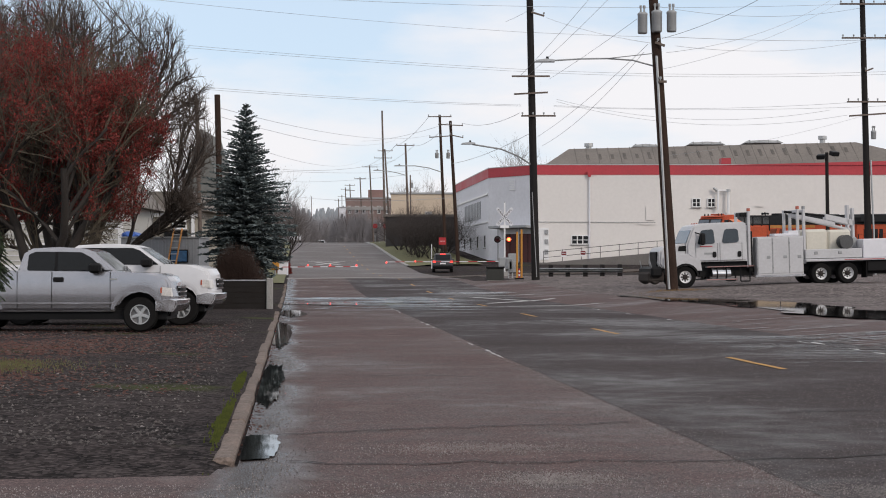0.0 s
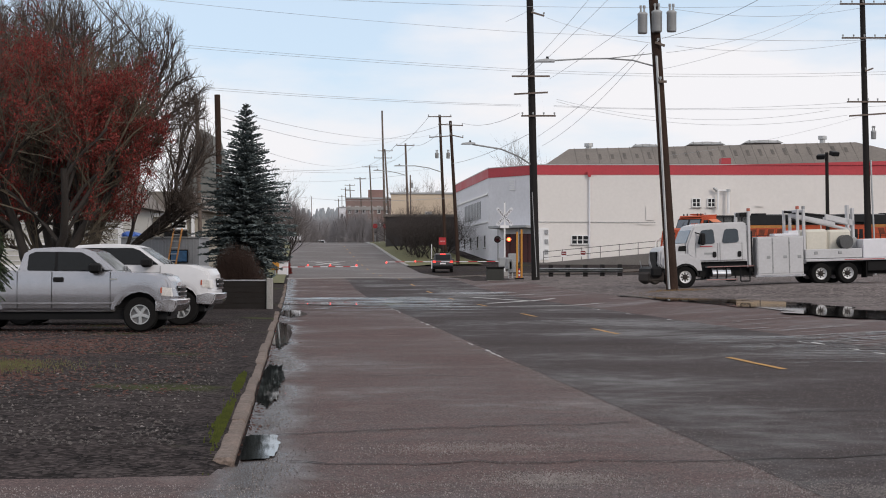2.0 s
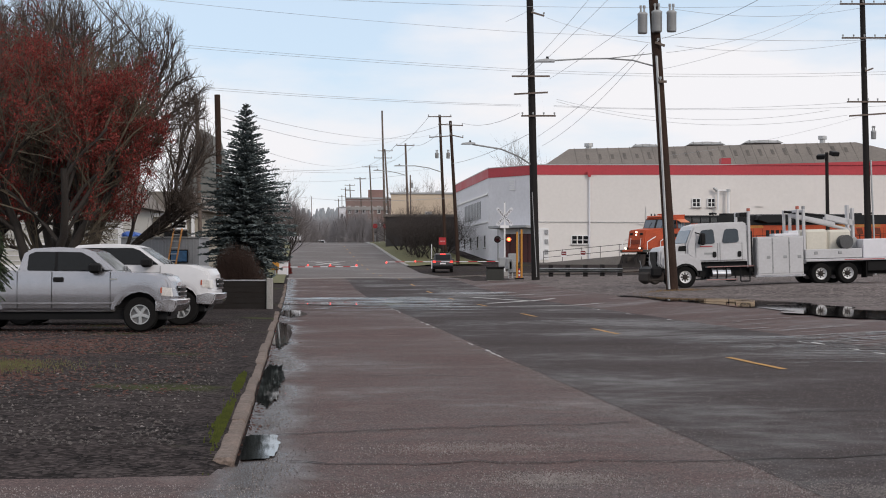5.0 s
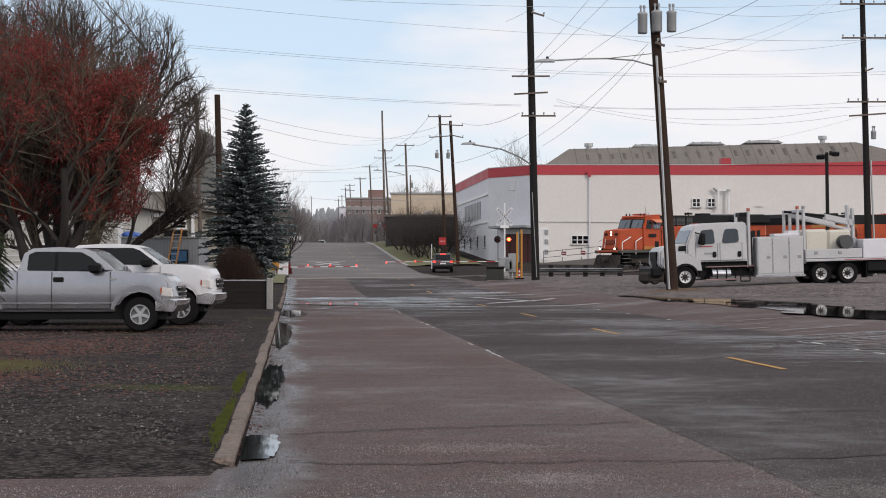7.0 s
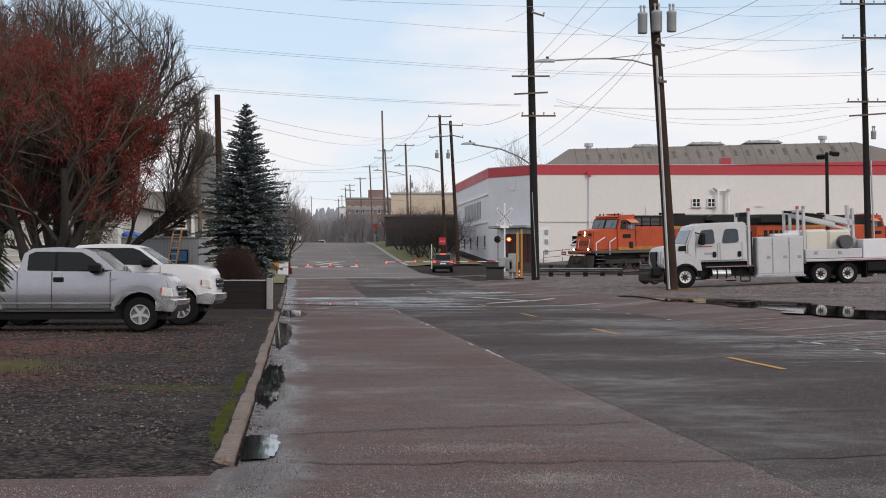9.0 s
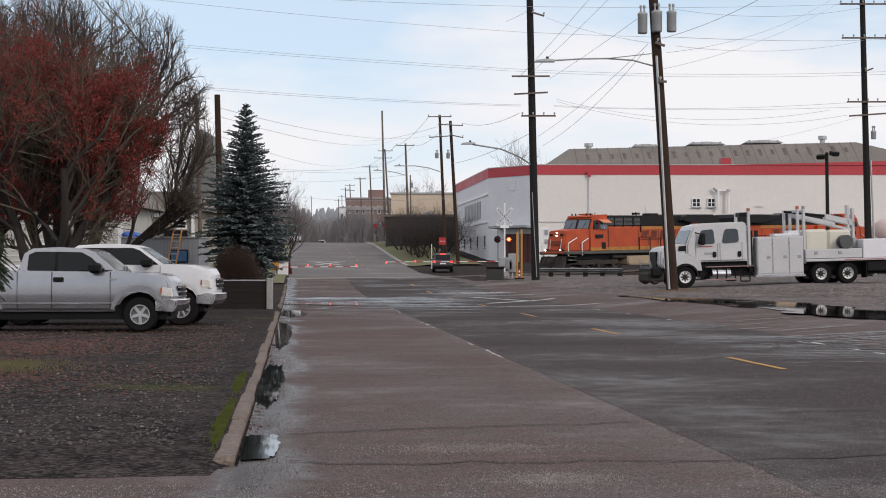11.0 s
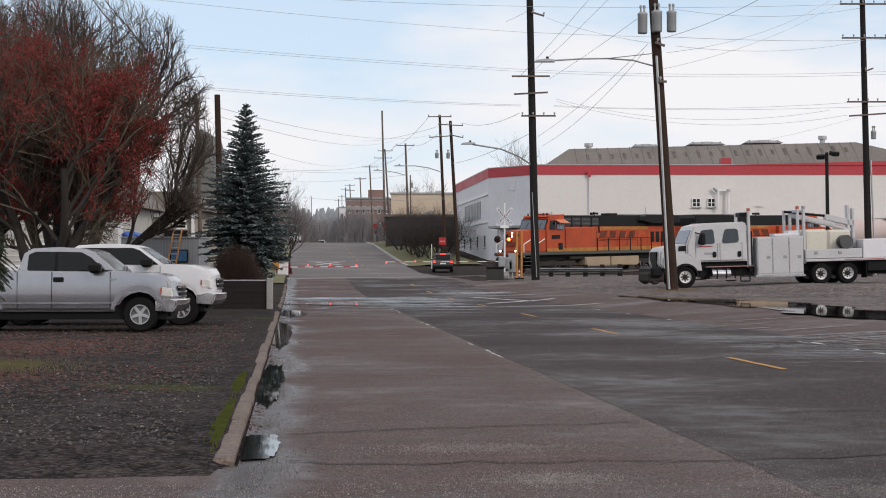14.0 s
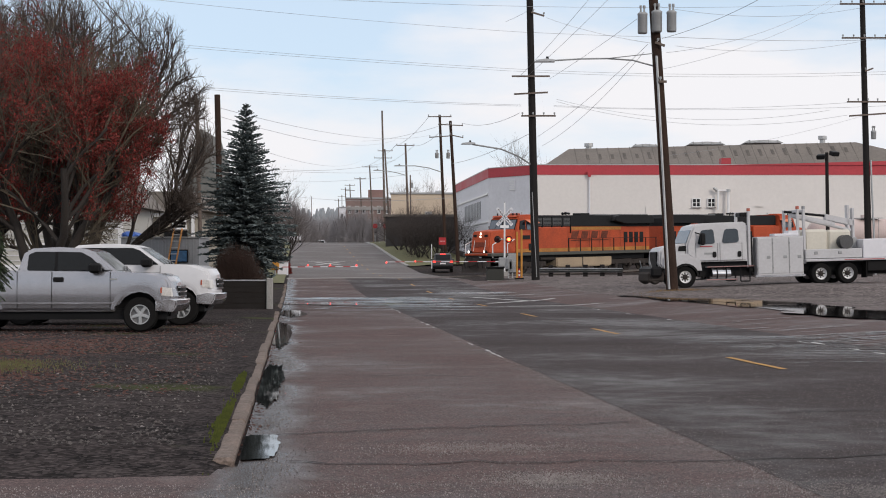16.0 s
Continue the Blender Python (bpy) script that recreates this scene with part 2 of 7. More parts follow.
# ---- building blocks ----
def part(name, bm, material, parent=None, label="", smooth_faces=False):
    me = bpy.data.meshes.new(name)
    if isinstance(bm, tuple):
        me.from_pydata(bm[0], [], bm[1])
    else:
        bmesh.ops.recalc_face_normals(bm, faces=bm.faces)
        bm.to_mesh(me)
        bm.free()
    if smooth_faces or not isinstance(bm, tuple):
        me.shade_smooth()
    if not smooth_faces and not isinstance(bm, tuple):
        me.set_sharp_from_angle(angle=radians(32))
    me.materials.append(M[material] if isinstance(material, str) else material)
    ob = new(name, me)
    if parent:
        ob.parent = parent
    if label:
        ob["label"] = label
    return ob


def thing(name, label, category, m=None, group="", kind=""):
    ob = new(name)
    ob.empty_display_size = .3
    if m is not None:
        ob.matrix_world = m
    return tagged(ob, label, category, group, kind)


def box(bm, x0, x1, y0, y1, z0, z1, bevel=0.0):
    r = bmesh.ops.create_cube(bm, size=1, matrix=Matrix.LocRotScale(((x0 + x1) / 2, (y0 + y1) / 2, (z0 + z1) / 2), None, (x1 - x0, y1 - y0, z1 - z0)))
    if bevel:
        es = list({e for v in r["verts"] for e in v.link_edges})
        bmesh.ops.bevel(bm, geom=es, offset=bevel, segments=1, affect="EDGES", clamp_overlap=True)
    return bm


def boxes(*rows, bevel=0.0):
    bm = bmesh.new()
    for r in rows:
        box(bm, *r, bevel=bevel)
    return bm


def rod(bm, p0, p1, r0, r1=None, seg=8):
    p0, p1 = Vector(p0), Vector(p1)
    d = p1 - p0
    if d.length < 1e-5:
        return bm
    m = Matrix.Translation((p0 + p1) / 2) @ d.to_track_quat("Z", "Y").to_matrix().to_4x4()
    bmesh.ops.create_cone(bm, cap_ends=True, segments=seg, radius1=r0, radius2=r0 if r1 is None else r1, depth=d.length, matrix=m)
    return bm


def rods(*rows, seg=8):
    bm = bmesh.new()
    for r in rows:
        rod(bm, *r, seg=seg)
    return bm


def ball(bm, c, r, sx=1, sy=1, sz=1, sub=2):
    bmesh.ops.create_icosphere(bm, subdivisions=sub, radius=r, matrix=Matrix.LocRotScale(c, None, (sx, sy, sz)))
    return bm


def prism(pts, y0, y1, bevel=0.0, lean=None, bm=None):
    """A side outline (x, z) drawn out from y0 to y1; lean=(z, k): above z the sides come in by k per metre."""
    bm = bm or bmesh.new()
    rows = []
    for y in (y0, y1):
        rows.append([bm.verts.new((x, (y * (1 - lean[1] * max(0, z - lean[0]) / abs(y)) if lean and y else y), z)) for x, z in pts])
    fs = [bm.faces.new(rows[0]), bm.faces.new(rows[1][::-1])]
    n = len(pts)
    for i in range(n):
        fs.append(bm.faces.new((rows[0][i], rows[0][(i + 1) % n], rows[1][(i + 1) % n], rows[1][i])))
    if bevel:
        es = [e for r in rows for v in r for e in v.link_edges if e.other_vert(v) in r]
        bmesh.ops.bevel(bm, geom=list(set(es)), offset=bevel, segments=2, affect="EDGES", clamp_overlap=True)
    return bm


def soft(pts, r=.07, n=4):
    """An outline with its corners rounded."""
    out = []
    for i, p in enumerate(pts):
        p, a, b = Vector(p), Vector(pts[i - 1]), Vector(pts[(i + 1) % len(pts)])
        ra, rb = min(r, (a - p).length * .45), min(r, (b - p).length * .45)
        p0, p1 = p + (a - p).normalized() * ra, p + (b - p).normalized() * rb
        for q in range(n + 1):
            t = q / n
            out.append(tuple(p0 * (1 - t) ** 2 + p * (2 * t * (1 - t)) + p1 * t ** 2))
    return out


def lathe(profile, seg=24, bm=None, c=(0, 0, 0), hollow=False):
    """A closed outline of (radius, y) turned about the y axis at c."""
    bm = bm or bmesh.new()
    rings = []
    for r, y in profile:
        rings.append([bm.verts.new((c[0] + r * math.cos(2 * math.pi * i / seg), c[1] + y, c[2] + r * math.sin(2 * math.pi * i / seg))) for i in range(seg)])
    for a, b in zip(rings, rings[1:]):
        for i in range(seg):
            bm.faces.new((a[i], a[(i + 1) % seg], b[(i + 1) % seg], b[i]))
    if hollow:
        for i in range(seg):
            bm.faces.new((rings[-1][i], rings[-1][(i + 1) % seg], rings[0][(i + 1) % seg], rings[0][i]))
    else:
        for ring in (rings[0], rings[-1][::-1]):
            bm.faces.new(ring)
    return bm


def barrel(bm, cuts, middle, amount):
    """Rounds upright sides: cuts them at the given heights and draws them in, away from the middle height."""
    for z in cuts:
        bmesh.ops.bisect_plane(bm, geom=bm.verts[:] + bm.edges[:] + bm.faces[:], plane_co=(0, 0, z), plane_no=(0, 0, 1))
    for v in bm.verts:
        v.co.y -= math.copysign(amount * (v.co.z - middle) ** 2, v.co.y)
    return bm


def strip(points, half, z):
    """A flat band along points."""
    vs, fs = [], []
    for i, p in enumerate(points):
        a, b = Vector(points[max(0, i - 1)]), Vector(points[min(len(points) - 1, i + 1)])
        d = (b - a).normalized()
        n = Vector((-d.y, d.x)) * half
        for s in (1, -1):
            x, y = p[0] + n.x * s, p[1] + n.y * s
            vs.append((x, y, z(x, y)))
    for i in range(len(points) - 1):
        fs.append((2 * i, 2 * i + 1, 2 * i + 3, 2 * i + 2))
    return vs, fs


# ---- ground and road ----
def spread(a, b, step, grow=1.0):
    out = [a]
    while out[-1] < b:
        out.append(min(b, out[-1] + step))
        step *= grow
    return out


def sheet(us, vs, lift):
    pts, fs = [], []
    for u in us:
        for v in vs:
            x, y = xy_of(u, v)
            pts.append((x, y, lift(x, y, u, v)))
    n = len(vs)
    for i in range(len(us) - 1):
        for j in range(n - 1):
            a = i * n + j
            fs.append((a, a + 1, a + n + 1, a + n))
    return pts, fs


def build_ground():
    us = [-4000, -800, -150, -40] + spread(-20, 16, 1.5) + spread(17, 130, 1.5) + spread(132, 300, 4) + spread(330, 4500, 40, 1.5)
    right = [1.5, 5, 9, 10.5, 11.6, 12.7, 13.8] + spread(14.4, 27, .8) + spread(29, 4500, 2.5, 1.35)
    left = [-q for q in spread(2.2, 4500, 1.2, 1.3)][::-1]
    vs = left + [-1.3, -.98, -.8, -.68, -.6, -.52, -.44, 0.3] + right

    def lift(x, y, u, v):
        rough = .03 * noise.noise((x * .5, y * .5, 0)) + .012 * noise.noise((x * 2.1, y * 2.1, 3))
        on_road = smooth(-1.2, -.9, v) * (1 - smooth(13.6, 14.4, v)) if u < 100 else smooth(-1.2, -.9, v) * (1 - smooth(11.2, 12.2, v))
        if u < 13.5:
            on_road = max(on_road, 1 - smooth(11.5, 13.5, u))
        return ground_z(x, y) + rough * (1 - on_road) * (1 - smooth(150, 400, abs(u))) - .012 * on_road - .14 * smooth(14.3, 15, v) * (1 - smooth(52, 56, v)) * smooth(22, 24, u) * (1 - smooth(118, 121, u))
    g = part("ground", sheet(us, vs, lift), "ground", smooth_faces=True)
    tagged(g, "dark wet gravel ground with leaf litter and moss", "ground", kind="structure")
    lot = part("gravel_lot", sheet(spread(20, 124, 1), spread(13.5, 60, .5, 1.03), lambda x, y, u, v: ground_z(x, y) + .006 + .045 * noise.noise((x * .45, y * .45, 5)) * smooth(13.8, 15, v) + .02 * noise.noise((x * 1.9, y * 1.9, 5)) * smooth(13.6, 14.4, v) - .06 * (1 - smooth(13.5, 14.0, v))), "lot", smooth_faces=True)
    tagged(lot, "grey gravel lot with shallow ruts and puddles", "gravel lot", kind="structure")
    us = spread(-20, 300, 2.0)
    road = part("road", sheet(us, [-.42] + spread(0, 10, 1.0) + [10.5, 11.3], lambda x, y, u, v: ground_z(x, y) + .004), "old_road", smooth_faces=True)
    tagged(road, "worn wet grey asphalt street with cracks", "road", kind="structure")
    sh = part("road_shoulder", sheet(spread(-20, 104, 2.0), [11.3, 12, 13, 13.8, 14.0], lambda x, y, u, v: ground_z(x, y) + .004 - .05 * smooth(13.8, 14.0, v)), "old_road", smooth_faces=True)
    tagged(sh, "worn wet asphalt shoulder beside the gravel lot", "road shoulder", kind="structure")
    ap = part("road_apron", sheet(spread(-20, 12.4, 1.5), [-60, -30, -12, -6, -3, -1.5, -.42], lambda x, y, u, v: ground_z(x, y) + .004), "old_road", smooth_faces=True)
    tagged(ap, "wet asphalt side street mouth at the kerb end", "road", kind="structure")
    fr = part("far_road", sheet(spread(121, 300, 2.0), [-.42] + spread(0, 10, 1.0) + [10.5, 11.3], lambda x, y, u, v: ground_z(x, y) + .012), "far_road", smooth_faces=True)
    tagged(fr, "paler worn asphalt street climbing beyond the crossing", "road", kind="structure")
    ln = part("travel_lane", sheet([q for q in us if q <= 118], [3.4, 5, 6, 7, 8, 9, 10.5], lambda x, y, u, v: road_z(u) + .008), "lane", smooth_faces=True)
    tagged(ln, "darker newer asphalt travel lanes", "road", kind="structure")
    return road


build_ground()


def build_kerb():
    k = thing("kerb", "weathered concrete kerb stones, mossy and chipped", "kerb", kind="structure")
    u = 14.0
    i = 0
    while u < 100:
        if not 52.5 < u < 57:
            bm = bmesh.new()
            box(bm, -.08, .08, -1.495, 1.495, -.2, .075, .026)
            for c in range(-7, 8):
                bmesh.ops.bisect_plane(bm, geom=bm.verts[:] + bm.edges[:] + bm.faces[:], plane_co=(0, c * .19, 0), plane_no=(0, 1, 0))
            for p in bm.verts:
                if p.co.z > 0:
                    wear = noise.noise((p.co.x * 9, p.co.y * 3.1, i * 7.7)) + .7 * noise.noise((p.co.x * 20, p.co.y * 9, i * 3.3))
                    p.co.z -= .012 * max(0, wear)
                    p.co.x += .005 * wear
            x, y = xy_of(u, -.53 + .008 * math.sin(i * 2.1))
            ob = part("kerb_stone", bm, "kerb", k)
            ob.matrix_local = pose(x, y, road_z(u) + .012 * math.sin(i * 1.7) - .012, 0, 1.2 * math.sin(i * 3.1), 5.14 + .25 * math.sin(i * 4.3))
        u += 3.01
        i += 1


def blotch(cu, cv, lu, lv, seed, n=44, rag=.3):
    """An uneven outline round a place on the road."""
    out = []
    for i in range(n):
        a = 2 * math.pi * i / n
        r = 1 + rag * noise.noise((math.cos(a) * 1.3, math.sin(a) * 1.3, seed)) + .6 * rag * noise.noise((math.cos(a) * 4, math.sin(a) * 4, seed + 9)) + .35 * rag * noise.noise((math.cos(a) * 11, math.sin(a) * 11, seed + 5))
        out.append((cu + lu * r * math.cos(a), cv + lv * r * math.sin(a)))
    return out


def flat_patch(name, outline, lift, material, label, category, group="", clip=None):
    vs = []
    for u, v in outline:
        if clip:
            v = max(clip[0], min(clip[1], v))
        x, y = xy_of(u, v)
        vs.append((x, y, lift(x, y, u)))
    c = Vector((0, 0, 0))
    for p in vs:
        c += Vector(p)
    c /= len(vs)
    n = len(vs)
    ob = part(name, (vs + [tuple(c)], [(i, (i + 1) % n, n) for i in range(n)]), material)
    return tagged(ob, label, category, group, "structure")


def build_road_marks():
    for i in range(21):
        u0 = 23.15 + 12.19 * i
        bm = ([], [])
        pts = [xy_of(u0 + d, 6.98 + .01 * math.sin(d * 3 + i)) for d in (0, .75, 1.5, 2.3, 3.05)]
        ob = part("lane_marking", strip(pts, .055, lambda x, y: road_z(uv_of(x, y)[0]) + .018), "paint_y")
        tagged(ob, "worn yellow painted centre dash", "road marking", "centre line dashes", "structure")
    # white cross and bars before the crossing
    for a, b, c, d, w in ((64.1621827791628, 7.543601660566571, 71.37744040899653, 11.268994704948096, .16), (76.61230391285481, 8.212694147742926, 67.98603181269102, 9.904673359771252, .16), (59.4, 7.7, 61.6, 11.6, .14), (80.5, 7.8, 79.5, 11.6, .2)):
        pts = [xy_of(a + (c - a) * k / 6, b + (d - b) * k / 6) for k in range(7)]
        tagged(part("lane_marking", strip(pts, w, lambda x, y: ground_z(x, y) + .019), "paint_w"), "worn white painted crossing mark on the road", "road marking", "crossing marks", "structure")
    for a, b, c, d, w in ((171.5, 2.3, 178.5, 4.8, .2), (171.5, 4.8, 178.5, 2.3, .2), (181, 1.5, 181, 5.6, .3)):
        pts = [xy_of(a + (c - a) * k / 6, b + (d - b) * k / 6) for k in range(7)]
        tagged(part("lane_marking", strip(pts, w, lambda x, y: road_z(uv_of(x, y)[0]) + .025), "paint_w"), "white painted crossing mark on the far lane", "road marking", "crossing marks", "structure")
    lift = lambda x, y, u: road_z(u) + .0165 + .04 * max(0.0, uv_of(x, y)[1] + .42) * (16 < u < 45)
    wet = "shallow puddle reflecting the sky along the kerb"
    for i, (u, v, lu, lv) in enumerate(((13.7, -.3, 1.35, .15), (21.2, -.3, 3.9, .17), (36.5, -.27, 7.0, .2), (51.5, -.05, 3.6, .4), (64.5, 2.0, 2.6, 2.6))):
        shore = blotch(u, v, lu, lv, i * 3.1, 90, .34)
        if i == 0:
            # the patched asphalt ends this one in straight edges
            shore = [(max(12.7 + .5 * (b + .42), min(14.6, a)), b) for a, b in shore]
        flat_patch("puddle", shore, lift, "water", wet, "puddle", "puddles by the kerb", clip=(-.42, 20))
    for i, (u, v, lu, lv) in enumerate(((52.5, 15.45, 14, 1.95), (41, 15.2, 8, 1.55), (63, 14.95, 7, 1.4))):
        flat_patch("puddle", blotch(u, v, lu, lv, 20 + i * 3.1, 80, .55), lambda x, y, u: .222 + .004 * i, "water", "long puddle between the gravel lot and the street", "puddle", "puddles by the lot")
    film = "thin film of rain water on the asphalt"
    for i, (u, v, lu, lv) in enumerate(((63.5, 2.6, 1.6, 1.9), (68, 4.2, 1.6, 2.4), (74, 2.5, 2.0, 3.0),
                                         (84, 9, 1.2, 2.5))):
        flat_patch("wet_film", blotch(u, v, lu, lv, 60 + i * 1.7, 60, .75), lambda x, y, u: ground_z(x, y) + .0125, "wet_road", film, "wet patch", "wet films", clip=(-.42, 30))
    rng = random.Random(41)
    vs, fs = [], []
    for lo, hi, va, vb, n in ((24.5, 34, 7.6, 12.4, 420), (54, 78, .2, 6.5, 200), (33, 44, 6.5, 12.5, 26)):
        for _ in range(n):
            k = rng.random()
            u, v = rng.uniform(lo, hi), va + (vb - va) * k ** .6
            x, y = xy_of(u, v)
            ln = (.12 + .9 * rng.random() ** 2.5) * (u / 30)
            dp = rng.uniform(.012, .05) * (u / 30) ** 2
            o = len(vs)
            for q in range(10):
                a = 2 * math.pi * q / 10
                r = rng.uniform(.6, 1.25)
                px, py = x + ln * r * math.cos(a), y + dp * r * math.sin(a)
                vs.append((px, py, ground_z(px, py) + .0137 + len(fs) * .000008))
            fs.append(tuple(range(o, o + 10)))
    tagged(part("wet_streaks", (vs, fs), "wet_road"), "thin broken streaks of rain water on the asphalt", "wet patch", kind="stuff")
    rng = random.Random(77)
    for v0, lo, hi, n, wide in ((3.33, 23, 62, 14, .05), (9.9, 23, 33, 6, .1), (10.2, 38, 58, 6, .06)):
        vs, fs = [], []
        for h in range(n):
            u = lo + (hi - lo) * rng.random() ** 1.2
            o = len(vs)
            for q in range(9):
                a = 2 * math.pi * q / 9
                r = rng.uniform(.5, 1.2)
                if q == 0:
                    lu, lv = rng.uniform(.12, .7), rng.uniform(.3, 1) * wide
                    dv = rng.gauss(0, wide * .35)
                x, y = xy_of(u + lu * r * math.cos(a), v0 + dv + lv * r * math.sin(a))
                vs.append((x, y, ground_z(x, y) + .0145 + h * .0001))
            fs.append(tuple(range(o, o + 9)))
        tagged(part("edge_line_remnants", (vs, fs), "paint_w"), "flaked remnants of a white painted edge line", "road marking", kind="stuff")
    rng = random.Random(12)
    M["crack"] = mat("dark_crack_filling", (.012, .009, .009), .9, 0, .3, 3, 30)
    for u0, v0, u1, v1 in ((12.4, 2.2, 12.9, 6.4), (12.9, 6.4, 12.5, 7.6), (15.2, 1.6, 15.6, 3.3), (24.8, .2, 24.4, 3.4), (14.6, -.2, 15.2, 1.6), (12.6, -.1, 12.4, 2.2), (16.5, 5.0, 16.2, 8.6), (22.5, .6, 22.1, 2.4)):
        n = max(5, int(math.hypot(u1 - u0, v1 - v0) / .16))
        pts = []
        for q in range(n + 1):
            k = q / n
            pts.append(xy_of(u0 + (u1 - u0) * k + .2 * noise.noise((k * 6, u0, 0)) + .09 * noise.noise((k * 19, u0, 0)) + rng.uniform(-.03, .03), v0 + (v1 - v0) * k + .1 * noise.noise((k * 6, u0, 7)) + rng.uniform(-.02, .02)))
        tagged(part("road_crack", strip(pts, .017, lambda x, y: .0135), "crack"), "thin dark meandering crack in the asphalt", "crack", "asphalt cracks", "structure")


def scatter(name, material, label, category, n, place, size, seed, flat=.5, blades=False):
    """Loose small pieces lying on the ground."""
    rng = random.Random(seed)
    vs, fs = [], []
    for _ in range(n):
        u, v = place(rng)
        x, y = xy_of(u, v)
        z = ground_z(x, y) + .01
        s = size * rng.uniform(.5, 1.5)
        a = rng.uniform(0, 6.28)
        o = len(vs)
        if blades:
            dx, dy = rng.uniform(-.5, .5) * s, rng.uniform(-.5, .5) * s
            vs += [(x - .008, y, z - .02), (x + .008, y, z - .02), (x + dx, y + dy, z + s)]
            fs.append((o, o + 1, o + 2))
        else:
            for q in range(4):
                r = s * rng.uniform(.7, 1.2)
                vs.append((x + r * math.cos(a + q * 1.57), y + r * math.sin(a + q * 1.57), z + rng.uniform(-.01, .004)))
            vs.append((x + s * rng.uniform(-.3, .3), y + s * rng.uniform(-.3, .3), z + s * flat))
            for q in range(4):
                fs.append((o + q, o + (q + 1) % 4, o + 4))
    return tagged(part(name, (vs, fs), material), label, category, kind="stuff")


def build_litter():
    M["straw"] = mat("dry_straw", (.22, .14, .07), .9, 0, .4, 5, 40)
    scatter("dry_grass", "straw", "dry straw round the foot of the leaning pole", "grass", 500, lambda r: (uv_of(*(10.114, 72.9))[0] + r.gauss(-.1, .35), uv_of(*(10.114, 72.9))[1] + r.gauss(.2, .7)), .06, 31, blades=True)
    M["stone"] = mat("mixed_gravel_stone", (.07, .06, .057), .85, 0, .7, 9, 60)
    M["pale_stone"] = mat("pale_gravel_stone", (.17, .15, .145), .85, 0, .6, 9, 60)
    M["grit"] = mat("pale_worn_aggregate", (.27, .242, .235), .85, 0, .5, 9, 60)
    M["litter"] = mat("wet_red_brown_leaves", (.07, .024, .016), .8, 0, .6, 5, 40)
    scatter("gravel_stones", "stone", "loose grey stones on the wet lot", "gravel", 14000, lambda r: (13.2 + 30 * r.random() ** 1.5, -.95 - 12 * r.random()), .016, 1)
    scatter("gravel_stones", "pale_stone", "scattered pale stones on the wet lot", "gravel", 600, lambda r: (14 + 26 * r.random() ** 1.3, -.95 - 12 * r.random()), .018, 2)
    scatter("seam_grit", "grit", "pale grit along the seam of the newer asphalt", "gravel", 5200, lambda r: (9.5 + 38 * r.random() ** 1.6, 3.34 + .11 * r.gauss(0, 1)), .0042, 8, .3)
    scatter("road_grit", "pale_stone", "pale grit on the worn asphalt", "gravel", 42000, lambda r: (8.5 + 22 * r.random() ** 1.7, -.3 + 10.5 * r.random()), .0055, 9, .75)
    scatter("road_grit", "grit", "patch of pale grit where the asphalt has worn", "gravel", 2200, lambda r: (13.458 + r.gauss(0, .22), 1.517 + r.gauss(0, .45)), .004, 10, .5)
    scatter("road_grit", "grit", "patch of pale grit where the asphalt has worn", "gravel", 3000, lambda r: (11.462 + r.gauss(0, .2), 1.828 + r.gauss(0, .24)), .004, 11, .5)
    scatter("road_grit", "grit", "pale grit strewn across the side street mouth", "gravel", 6000, lambda r: (11.4 - 2.6 * r.random(), -2.2 + 6.5 * r.random() ** 1.3), .0045, 15, .5)
    scatter("road_grit", "grit", "patch of pale grit where the asphalt has worn", "gravel", 1500, lambda r: (10.6 + r.gauss(0, .3), 3.75 + r.gauss(0, .22)), .004, 16, .5)
    scatter("fallen_leaves", "litter", "fallen red-brown leaves on the gravel", "leaves", 5000, lambda r: (18 + 22 * r.random(), -1.2 - 11 * r.random()), .03, 3, .25)
    scatter("fallen_leaves", "litter", "drift of fallen red leaves on the gravel", "leaves", 2600, lambda r: (29 + r.gauss(0, 2.2), -5 + r.gauss(0, 1.6)), .036, 21, .3)
    scatter("fallen_leaves", "litter", "drift of fallen red leaves on the gravel", "leaves", 1400, lambda r: (21.5 + r.gauss(0, 1.6), -4.2 + r.gauss(0, .8)), .026, 22, .3)
    scatter("kerb_moss", "moss", "bright green moss tufts along the kerb", "moss", 1100, lambda r: (15.2 + r.gauss(0, .9), -.6 - .04 * abs(r.gauss(0, 1))), .014, 4, blades=True)
    scatter("kerb_moss", "moss", "bright green moss tufts along the kerb", "moss", 1300, lambda r: (20.2 + r.gauss(0, .6), -.6 - .07 * r.random() - .02 * abs(r.gauss(0, 1))), .02, 5, blades=True)
    scatter("kerb_debris", "litter", "wet leaves and grit caught along the kerb", "leaves", 450, lambda r: (13 + 34 * r.random() ** 1.3, -.42 + .1 * abs(r.gauss(0, 1)) - .02), .016, 17, .3)
    scatter("grass_patch", "grass", "sparse wet grass growing through the gravel", "grass", 6500, lambda r: (23.4 + r.gauss(0, .7), -4.9 + r.gauss(0, .75)), .03, 6, blades=True)
    scatter("gravel_stones", "pale_stone", "loose pale stones on the gravel lot", "gravel", 2500, lambda r: (50 + 45 * r.random(), 17.3 + 16 * r.random()), .035, 7)


build_kerb()
build_road_marks()
build_litter()

